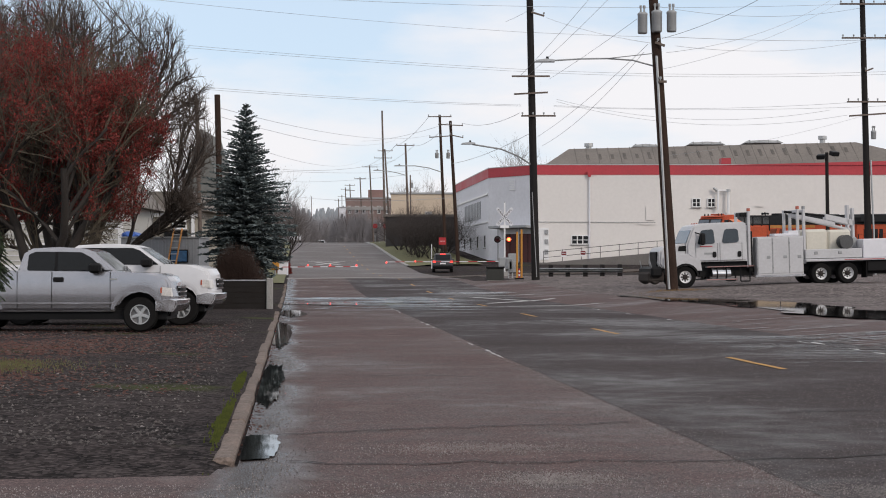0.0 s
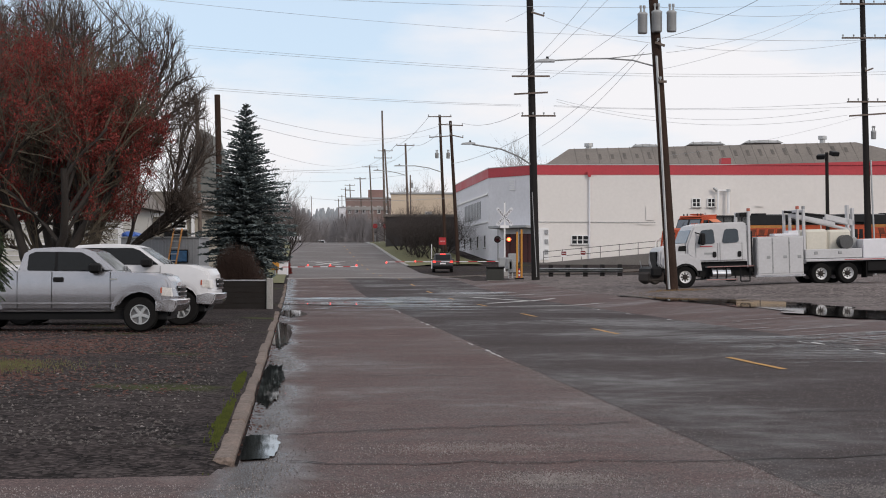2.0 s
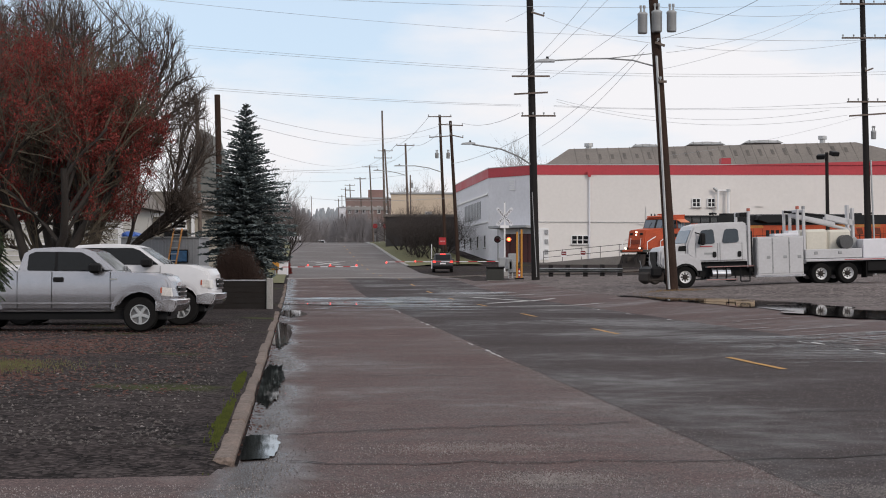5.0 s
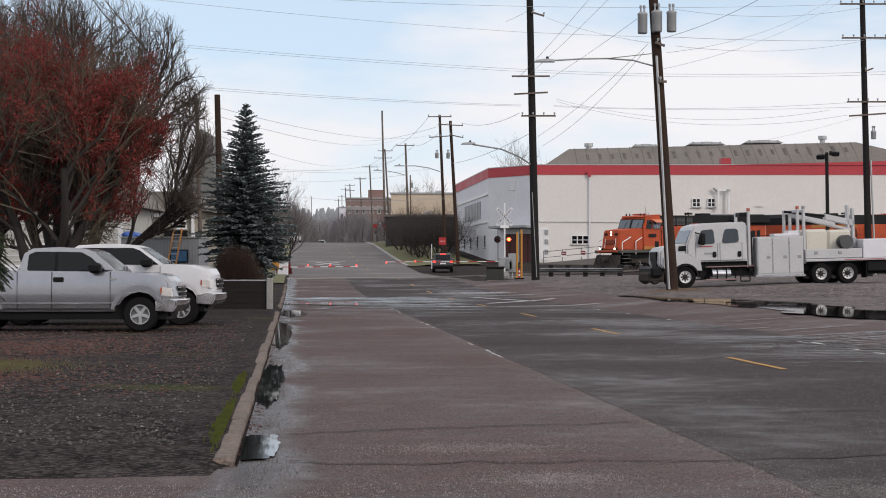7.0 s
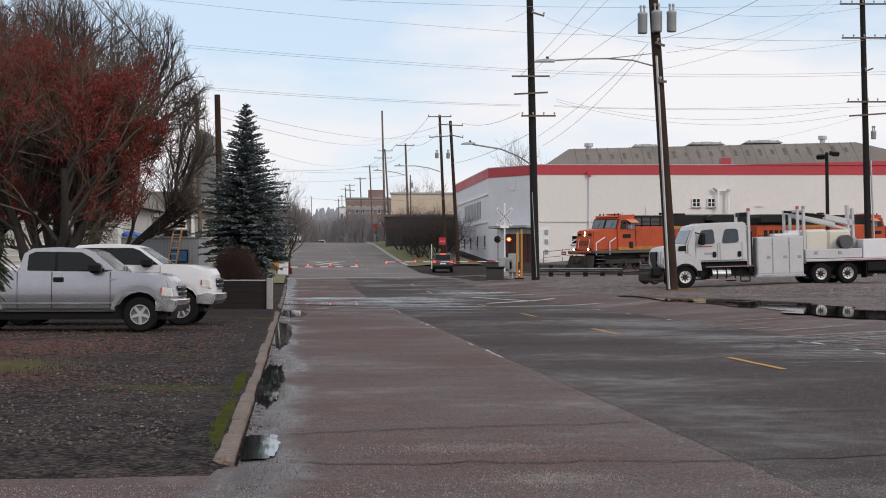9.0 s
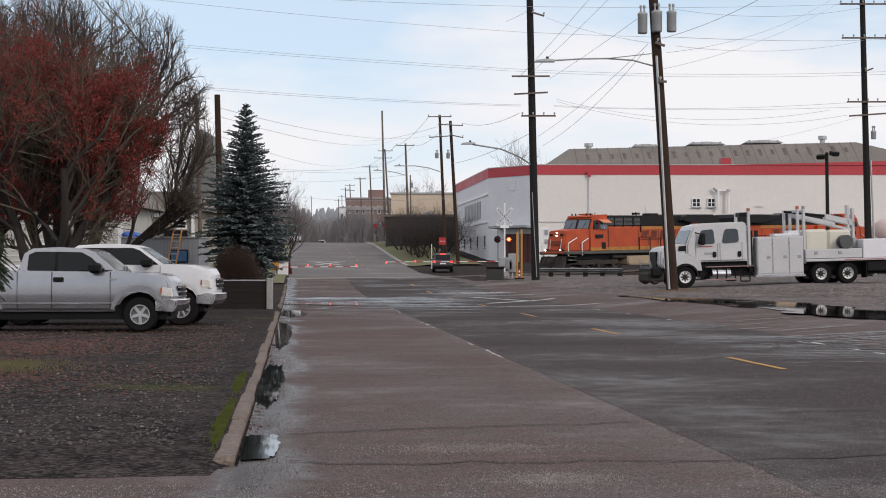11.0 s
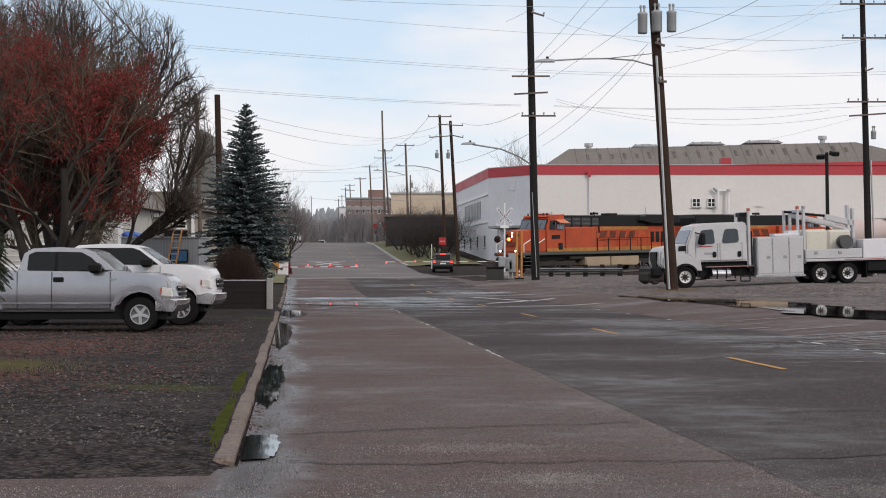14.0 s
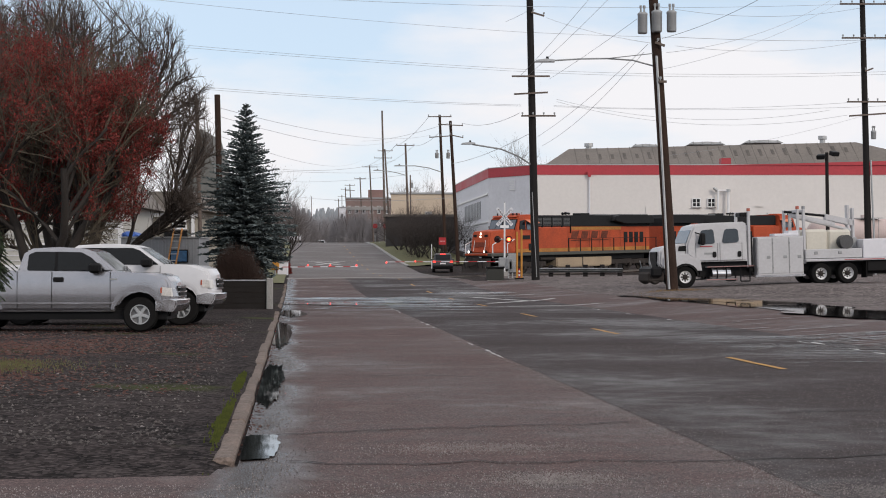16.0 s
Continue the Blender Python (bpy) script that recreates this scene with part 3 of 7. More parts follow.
# ---- buildings ----
def wall_slab(bm, a, b, z0, z1, thick=.3):
    """A wall from a to b (x, y), with its thickness to the left of the way."""
    a, b = Vector((*a, 0)), Vector((*b, 0))
    d = (b - a).normalized()
    n = Vector((-d.y, d.x, 0)) * thick
    vs = [bm.verts.new((p.x, p.y, z)) for z in (z0, z1) for p in (a, b, b + n, a + n)]
    for f in ((0, 1, 2, 3), (4, 5, 6, 7), (0, 1, 5, 4), (1, 2, 6, 5), (2, 3, 7, 6), (3, 0, 4, 7)):
        bm.faces.new([vs[i] for i in f])
    return bm


def window_on(parent, c, along, w, h, cols=2, rows=1, glass="glass", frame_mat="white_paint", sill=True):
    """A window on a wall: c its middle, along the wall's way in plan (degrees); it faces to the right of that way."""
    bm = bmesh.new()
    t = min(.09, w * .1)
    box(bm, -w / 2, w / 2, -.05, .06, h / 2 - t, h / 2)
    box(bm, -w / 2, w / 2, -.05, .06, -h / 2, -h / 2 + t)
    for i in range(cols + 1):
        x = -w / 2 + (w - t) * i / cols
        box(bm, x, x + t, -.048, .058, -h / 2 + t, h / 2 - t)
    for j in range(1, rows):
        z = -h / 2 + (h - t) * j / rows
        box(bm, -w / 2 + t, w / 2 - t, -.04, .05, z, z + t * .7)
    win = part("window", bm, frame_mat, parent)
    win.matrix_local = pose(*c, 0, 0, along)
    part("pane", boxes((-w / 2 + .01, w / 2 - .01, -.012, .02, -h / 2 + .01, h / 2 - .01)), glass, win)
    if sill:
        part("sill", boxes((-w / 2 - .08, w / 2 + .08, -.12, .02, -h / 2 - .09, -h / 2)), "concrete", win)
    return win


def industrial_building():
    b = thing("industrial_building", "long cream-painted industrial building with a red fascia band", "building")
    zt, zb = 12.182, 11.159
    p0, p1, p2, p3 = (66, 176.3), (9.865, 176), (5.052, 182.5), (5.052 - .0896 * 37, 182.5 + .996 * 37)
    # Corner and side walls take a bluer colour that carries their cool light.
    for name, a, c, m in (("front_wall", p1, p0, "white_wall"), ("corner_wall", p2, p1, "cool_wall"), ("side_wall", p3, p2, "cool_wall")):
        part(name, wall_slab(bmesh.new(), a, c, -.5, zb), m, b)
        d = (Vector(c) - Vector(a)).normalized()
        off = Vector((d.y, -d.x)) * .06
        part("fascia", wall_slab(bmesh.new(), Vector(a) + off - d * .03, Vector(c) + off + d * .03, zb, zt, .4), "red_band", b, "red painted fascia band")
        part("drip_edge", wall_slab(bmesh.new(), Vector(a) + off * 1.5, Vector(c) + off * 1.5, zt, zt + .09, .5), "metal", b)
    # raised parapet at the far end
    bm = prism([(29.535, zt), (66, zt), (66, 13.116), (38.257, 12.393)], 176.0, 176.4)
    part("parapet", bm, "red_band", b, "red parapet rising along the roof edge")
    part("roof_box", boxes((29.992, 31.026, 178, 179.5, zt - .1, 13.065)), "red_band", b)
    bm = bmesh.new()
    vs = [bm.verts.new((x, y, zt - .35)) for x, y in ((66, 176.5), p1, p2, p3, (66, 224))]
    bm.faces.new(vs)
    bmesh.ops.solidify(bm, geom=bm.faces[:], thickness=.2)
    part("roof", bm, "roof_grey", b)
    part("rear_wall", boxes((65.7, 66, 176.6, 224, -.5, zb), (p3[0], 66, 223.7, 224, -.5, zb)), "white_wall", b)
    # downpipe with a hopper
    x = 15.579
    part("downpipe", rods(((x, 175.85, .8), (x, 175.85, zb + .3), .09)), "cool_wall", b)
    part("hopper", prism([(x - .25, zb + .35), (x + .25, zb + .35), (x + .12, zb - .25), (x - .12, zb - .25)], 175.6, 175.95), "red_band", b)
    for x0, x1, y0, y1, cols in ((13.654, 15.519, 3.726, 4.718, 3), (26.527, 27.429, 7.697, 8.66, 2), (28.151, 28.993, 7.697, 8.66, 2)):
        window_on(b, ((x0 + x1) / 2, 175.98, (y0 + y1) / 2), 0, x1 - x0, y1 - y0, cols, 2)
    # small cabinets by the corner
    for z0, z1 in ((4.805, 5.286), (3.783, 4.264), (2.702, 3.182)):
        part("vent_plate", boxes((10.827, 11.188, 175.8, 176, z0, z1)), "dull_metal", b)
    part("meter_board", boxes((9.985, 11.248, 175.9, 175.99, 2.101, 5.471)), "white_paint", b, "white painted board with small vents")
    # vent pipes on the front
    z = 9.443
    x0, x1 = 29.234, 30.317
    bm = rods(((x0, 175.6, 7.396), (x0, 175.6, z), .12), ((x1, 175.6, 7.035), (x1, 175.6, z), .14), ((x0 - .2, 175.6, z), (x1 + .1, 175.6, z), .1))
    part("vent_pipe", bm, "white_paint", b)
    part("pipe_cap", rods(((x0 - .1, 175.6, z), (x0 - .5, 175.6, z + .3), .2, .12)), "metal", b)
    part("pipe_cap", rods(((x1, 175.6, z - .1), (x1, 175.6, z + .15), .24)), "metal", b)
    part("wall_cable", rods(((9.985, 175.94, 6.132), (22.617, 175.94, 6.072), .03), seg=5), "dull_metal", b, "thin cable along the wall")
    # faint panel outlines
    for pa in ((21.595, 22.497, 6.313, 7.818), (20.813, 22.737, 5.832, 6.012), (33.324, 34.166, 7.757, 7.938)):
        part("cover_plate", boxes((pa[0], pa[1], 175.96, 176.02, pa[2], pa[3])), "white_wall", b)
    # corner face: vent, lean-to canopy and dark doorway
    d = Vector((p1[0] - p2[0], p1[1] - p2[1]))
    ang = math.degrees(math.atan2(d.y, d.x))
    at = lambda k, o=0: (p2[0] + d.x * k + o * d.normalized().y, p2[1] + d.y * k - o * d.normalized().x)
    v = part("louvre_vent", boxes((-.45, .45, -.08, .05, -.55, .55)), "cool_wall", b)
    v.matrix_local = pose(*at(.52), 10.177, 0, 0, ang)
    for i in range(6):
        part("slat", boxes((-.4, .4, -.12, -.06, -.5 + i * .18, -.42 + i * .18)), "white_paint", v)
    door = part("loading_door", boxes((-2.6, 2.6, -.03, .04, 0, 3.9)), mat("dark_red_door", (.09, .02, .02), .6), b, "dark red loading door under a canopy")
    door.matrix_local = pose(*at(.66, .05), 1.0, 0, 0, ang)
    for i in range(5):
        part("door_rib", boxes((-2.55 + i * 1.02, -2.49 + i * 1.02, -.06, -.03, 0, 3.9)), "black", door)
    can = part("canopy", boxes((-3.4, 3.0, -1.6, .05, -.12, .12)), "dull_metal", b, "thin metal canopy")
    can.matrix_local = pose(*at(.66), 5.538, -4, 0, ang)
    for k in (.42, .86):
        x, y = at(k, 1.4)
        part("canopy_post", rods(((x, y, .6), (x, y, 5.538), .06)), "dull_metal", b)
    # side wall windows, upper sign panel and a row of small ones
    d2 = (Vector(p2) - Vector(p3))
    ang2 = math.degrees(math.atan2(d2.y, d2.x))
    on = lambda k: (p3[0] + d2.x * k, p3[1] + d2.y * k)
    for k in (.12, .3, .5, .7, .9):
        window_on(b, (*on(k), 4.2), ang2, 1.7, 1.5, 1, 1, frame_mat="cool_wall")
    g = part("sign_panel", boxes((-9, 9, -.05, .03, -1.0, 1.0)), mat("grey_faded_panel", (.3, .31, .32), .8, 0, .4, .7, 6), b, "faded grey panel of small panes")
    g.matrix_local = pose(*on(.55), 7.865, 0, 0, ang2)
    for i in range(11):
        part("mullion", boxes((-8.6 + i * 1.7, -8.52 + i * 1.7, -.08, -.05, -1.0, 1.0)), "cool_wall", g)
    c = part("cornice", boxes((-18, 18, -.12, .05, -.1, .1)), "white_paint", b)
    c.matrix_local = pose(*on(.5), 9.407, 0, 0, ang2)
    c = part("cornice", boxes((-18, 18, -.1, .05, -.08, .08)), "white_paint", b)
    c.matrix_local = pose(*on(.5), 6.324, 0, 0, ang2)
    return b


def warehouse():
    w = thing("warehouse", "grey-roofed warehouse with rooftop vents behind the white building", "building")
    x0, x1, x2 = 13.15, 17.682, 57.962
    z0, za, zb = 14.708, 17.844, 18.797
    bm = bmesh.new()
    v = [bm.verts.new(p) for p in ((x0, 225, z0), (72, 225, z0), (72, 262, z0), (x0, 262, z0), (x1, 232, za), (x2, 232, zb), (x2, 250, zb), (x1, 250, za))]
    for f in ((1, 2, 6, 5), (2, 3, 7, 6), (3, 0, 4, 7), (4, 5, 6, 7), (3, 2, 1, 0)):
        bm.faces.new([v[i] for i in f])
    low = [bm.verts.new((x1 + (x2 - x1) * i / 12, 225, z0)) for i in range(13)]
    high = [v[4]] + [bm.verts.new((x1 + (x2 - x1) * i / 12, 232, za + (zb - za) * i / 12)) for i in range(1, 12)] + [v[5]]
    bm.faces.new((v[0], low[0], v[4]))
    bm.faces.new((low[12], v[1], v[5]))
    for i in range(12):
        bm.faces.new((low[i], low[i + 1], high[i + 1], high[i]))
    part("roof", bm, "roof_grey", w, "weathered grey sloping roof")
    part("wall", boxes((x0 + .3, 71.5, 225.6, 261, -1, z0)), "cool_wall", w)
    # broken bars of old painted roof lettering
    fade = mat("faded_dark_lettering", (.1, .088, .08), .9, 0, .5, .6, 9)
    for i in range(22):
        k = (i + .5) / 22
        x = x1 + 1.5 + (x2 - x1 - 2.5) * k
        rise = (za + (zb - za) * k - z0) / 7
        t = 3.9 + 1.1 * k
        h = .95 + .3 * math.sin(i * 2.9)
        m = part("lettering_bar", boxes((-.22, .22, -h, h, .0, .02)), fade, w)
        m.matrix_local = Matrix.Translation((x, 225 + t, z0 + rise * t + .02)) @ pose(0, 0, 0, math.degrees(math.atan(rise)), 0, 0)
    for a, c, zt in ((26.94, 30.731, 18.772), (34.925, 40.006, 19.095), (42.91, 48.234, 19.337)):
        v = part("roof_ventilator", boxes((a + .15, c - .15, 235.1, 237.9, zt - 1.5, zt - .42)), "roof_grey", w, "long low ridge ventilator with a pale lid")
        part("lid", prism([(a - .1, zt - .42), (a + .5, zt - .12), ((a + c) / 2, zt), (c - .5, zt - .12), (c + .1, zt - .42)], 234.6, 238.4, .04), "metal", v)
        for q in range(4):
            x = a + (c - a) * (q + .5) / 4
            part("lid_rib", boxes((x - .05, x + .05, 234.55, 238.45, zt - .42, zt - .02)), "dull_metal", v)
    # standing seams run down the roof
    for i in range(26):
        k = (i + .5) / 26
        x = x1 + (x2 - x1) * k
        part("roof_seam", rods(((x, 225.05, z0 + .03), (x, 232, za + (zb - za) * k + .03), .05), seg=4), "roof_grey", w)
    for px, zt in ((20.633, 18.785), (53.743, 19.827)):
        part("roof_stack", rods(((px, 234, zt - 1.6), (px, 234, zt - .2), .4), ((px, 234, zt - .5), (px, 234, zt), .62)), "metal", w, "round metal roof stack")
    return w


def ramp_and_fence():
    r = thing("loading_ramp", "long concrete ramp wall with a steel pipe fence on top", "ramp", kind="structure")
    pts = [(9.529, 1.674), (21.846, 2.778), (35.79, 3.359), (62, 3.708)]
    part("ramp_wall", prism([(pts[0][0], -1), (62, -1)] + [p for p in pts[::-1]], 170, 175.8), "ramp", r)
    posts = 22
    for i in range(posts):
        x = 10.342 + i * 1.95
        for (xa, za), (xb, zb) in zip(pts, pts[1:]):
            if xa <= x <= xb:
                z = za + (zb - za) * (x - xa) / (xb - xa)
        part("fence_post", rods(((x, 170.2, z - .05), (x, 170.2, z + 1.25), .035), seg=6), "dark_rail", r)
    for (xa, za), (xb, zb) in zip(pts, pts[1:]):
        for h in (1.22, .62):
            part("fence_rail", rods(((max(xa, 10.342), 170.2, za + h), (xb, 170.2, zb + h), .03), seg=6), "dark_rail", r)
    for px, pz in ((12.434, 2.662), (14.409, 2.72)):
        s = part("warning_sign", boxes((px - .28, px + .28, 170.1, 170.14, pz - .3, pz + .3)), "white_paint", r, "small white and dark red warning sign")
        part("red_field", boxes((px - .25, px + .25, 170.085, 170.1, pz - .12, pz + .27)), "dark_red", s)
        part("text_bar", boxes((px - .18, px + .18, 170.07, 170.085, pz + .06, pz + .12)), "white_paint", s)


industrial_building()
warehouse()
ramp_and_fence()


# ---- track and crossing ----
A0 = radians(47)


def track_turn(s):
    return A0 - radians(14) * min(1, max(0, (s - 16) / 45))


def track_at(s):
    """Place of the rail top s metres behind the stopping point."""
    n = max(1, int(abs(s) / .5))
    h = s / n
    x, y = 2.68, 128.0
    for i in range(n):
        a = track_turn((i + .5) * h)
        x += math.cos(a) * h
        y += math.sin(a) * h
    return Vector((x, y, .73 + .021 * s if s > -12 else .73 - .252))


def build_track():
    M["panel"] = mat("worn_crossing_panel", (.22, .2, .195), .85, 0, .35, 1.5, 20, .3, objrand=.3)
    t = thing("railway_track", "single railway track on dark ballast", "railway track", kind="structure")
    ss = [-60 + 3 * i for i in range(54)]
    for side in (-.76, .76):
        vs, fs = [], []
        for s in ss:
            p, a = track_at(s), track_turn(s)
            n = Vector((math.sin(a), -math.cos(a), 0))
            for o, z in ((-.04, 0), (.04, 0), (.04, -.17), (-.04, -.17)):
                q = p + n * (side + o)
                vs.append((q.x, q.y, q.z + z))
        for i in range(len(ss) - 1):
            for j in range(4):
                fs.append((4 * i + j, 4 * i + (j + 1) % 4, 4 * i + 4 + (j + 1) % 4, 4 * i + 4 + j))
        part("rail", (vs, fs), mat("worn_rail_steel", (.2, .17, .15), .4, .7), t)
    vs, fs = [], []
    for s in ss:
        p, a = track_at(s), track_turn(s)
        n = Vector((math.sin(a), -math.cos(a), 0))
        on_road = 1 if -40 < s < 3 else 0
        for o, z in ((-3.4, -1.6), (-1.9, -.2), (1.9, -.2), (3.4, -1.6)):
            q = p + n * o
            vs.append((q.x, q.y, q.z + z - .25 * on_road))
    for i in range(len(ss) - 1):
        for j in range(3):
            fs.append((4 * i + j, 4 * i + j + 1, 4 * i + 5 + j, 4 * i + 4 + j))
    tagged(part("ballast", (vs, fs), "grime", t), kind="stuff")
    bm = boxes((-.12, .12, -1.3, 1.3, -.3, -.14))
    for i in range(70):
        s = 5 + i * .62
        p, a = track_at(s), track_turn(s)
        if i == 0:
            first = part("sleeper", bm, "dark_wood", t)
            ob = first
        else:
            ob = new("sleeper", first.data)
            ob.parent = t
        ob.matrix_local = Matrix.Translation(p) @ Matrix.Rotation(a, 4, "Z")
    # crossing panels in the street
    for i in range(8):
        s = -30 + i * 3.3
        p, a = track_at(s), track_turn(s)
        for o0, o1 in ((-1.9, -.84), (-.68, .68), (.84, 1.9)):
            ob = part("crossing_panel", boxes((-1.62, 1.62, o0, o1, -.2, .0), bevel=.02), "panel", t)
            z = road_z(uv_of(p.x, p.y)[0]) + .03
            ob.matrix_local = Matrix.Translation((p.x, p.y, z)) @ Matrix.Rotation(a, 4, "Z")


build_track()

LENSES = {"a": [], "b": []}


def flasher(parent, x, z, key, front=True):
    """A round signal head: dark target, hood and a lens drum that turns its lit face out and in."""
    s = -1 if front else 1
    disc = part("target", rods(((x, 0, z), (x, .03 * -s, z), .26), seg=24), "black", parent, "round black target")
    part("hood", prism([(x - .13, z + .02), (x - .11, z + .1), (x, z + .15), (x + .11, z + .1), (x + .13, z + .02), (x + .11, z + .02), (x + .09, z + .08), (x, z + .12), (x - .09, z + .08), (x - .11, z + .02)], .3 * s, .02 * s), "black", disc)
    bm = lathe([(.005, -.14), (.105, -.135), (.18, -.1), (.18, .1), (.105, .135), (.005, .14)], 20)
    lens = part("lens_drum", bm, "dark_lens", disc, "red signal lens with a lit and a dark face")
    lens.data.materials.append(M["amber_glow"] if front else M["red_glow"])
    lens.data.materials.append(M["red_rim"])
    for f in lens.data.polygons:
        if f.center.y * s > .05:
            f.material_index = 1 if f.center.y * s > .128 else 2
    lens.location = (x, 0, z)
    LENSES[key].append((lens, (x, 0, z)))


def gate_arm(parent, z, length, toward, tilt=0.0, n=13):
    """A striped arm with small red lamps, reaching out along x."""
    arm = part("arm_bracket", boxes((-.25, .25, -.12, .12, z - .14, z + .14), bevel=.03), "dull_metal", parent)
    step = length / n
    for i in range(n):
        x0, x1 = sorted((toward * step * i, toward * step * (i + 1)))
        h = .032 - .01 * i / n
        part("arm_stripe", boxes((x0, x1, -.2, -.16, z - h + tilt * i, z + h + tilt * i)), "red_paint" if i % 2 else "cool_wall", arm)
    return arm


def crossing_signals():
    b = Vector((4.611, 123.8, 0.696))
    k = thing("crossing_signal", "white railroad crossing signal mast with crossbuck and lowered gate", "crossing signal", Matrix.Translation(b), "crossing signals")
    m = 2925.927833134 / b.y
    zz = lambda py: 1.5 + (470 - py) / m - b.z
    xx = lambda px: (px - 784) / m - b.x
    mast = part("mast", rods(((0, 0, 0), (0, 0, zz(359)), .065)), "white_paint", k)
    part("finial", rods(((0, 0, zz(372)), (0, 0, zz(357)), .045, .02)), "dull_metal", mast)
    part("base_plinth", boxes((-.35, .35, -.3, .3, -.2, .35), bevel=.03), "concrete", k)
    for sg in (1, -1):
        bl = part("crossbuck_blade", boxes((-.86, .86, -.1 - .015 * sg, -.08 - .015 * sg, -.12, .12)), "cool_wall", k, "white crossbuck blade with dark lettering")
        bl.matrix_local = Matrix.Translation((0, 0, zz(384))) @ Matrix.Rotation(radians(48 * sg), 4, "Y")
        fc = bpy.data.curves.new("lettering", "FONT")
        fc.body, fc.size, fc.align_x, fc.align_y = ("RAILROAD" if sg > 0 else "CROSSING"), .2, "CENTER", "CENTER"
        ft = new("lettering_source", fc)
        me = bpy.data.meshes.new_from_object(ft)
        bpy.data.objects.remove(ft)
        me.materials.clear()
        me.materials.append(M["black"])
        tx = new("lettering", me)
        tx.parent = bl
        tx.matrix_local = Matrix.Translation((0, -.112 - .015 * sg, 0)) @ Matrix.Rotation(radians(90), 4, "X") @ Matrix.Diagonal((1.55, 1.05, 1, 1))
    part("track_count_plate", boxes((-.33, .33, -.1, -.08, zz(404), zz(399))), "white_paint", k)
    part("crossarm", rods(((-.55, .02, zz(424)), (.55, .02, zz(424)), .04)), "dull_metal", k)
    flasher(k, xx(880.5), zz(424), "a")
    flasher(k, xx(900.5), zz(424), "b")
    mech = part("gate_mechanism", boxes((-.45, .3, -.28, .28, zz(473), zz(456)), bevel=.06), "dull_metal", k, "grey gate motor housing")
    part("counterweight", boxes((.25, .95, -.32, -.2, zz(466), zz(449)), bevel=.05), "dull_metal", mech)
    arm = gate_arm(k, zz(463), -xx(684), -1, -.003)
    for px, py in ((684, 466.5), (735, 464.5)):
        part("arm_lamp", ball(bmesh.new(), (xx(px), -.22, zz(py) + .07), .058), "red_glow", arm, "small lit red lamp")
    # far signal, seen from its back
    b2 = Vector((-12.891, 127, ground_z(-12.891, 127)))
    k2 = thing("crossing_signal", "crossing signal across the track with its gate lowered", "crossing signal", Matrix.Translation(b2), "crossing signals")
    m = 2925.927833134 / b2.y
    z2 = lambda py: 1.5 + (470 - py) / m - b2.z
    x2 = lambda px: (px - 784) / m - b2.x
    part("mast", rods(((0, 0, 0), (0, 0, z2(400)), .065)), "dull_metal", k2)
    part("crossarm", rods(((-.55, .02, z2(441)), (.55, .02, z2(441)), .04)), "dull_metal", k2)
    flasher(k2, x2(481), z2(441), "b", True)
    flasher(k2, x2(497), z2(441), "a", True)
    for o, _ in (LENSES["b"][-1], LENSES["a"][-1]):
        o.data.materials[1] = M["red_glow"]
    part("gate_mechanism", boxes((-.3, .3, -.28, .28, z2(478), z2(462)), bevel=.06), "signal_orange", k2)
    arm = gate_arm(k2, z2(473), x2(634), 1, .004, 11)
    for px, py in ((631, 471), (585, 471), (545, 471)):
        part("arm_lamp", ball(bmesh.new(), (x2(px), -.22, z2(py) + .05), .058), "red_glow", arm, "small lit red lamp")


crossing_signals()


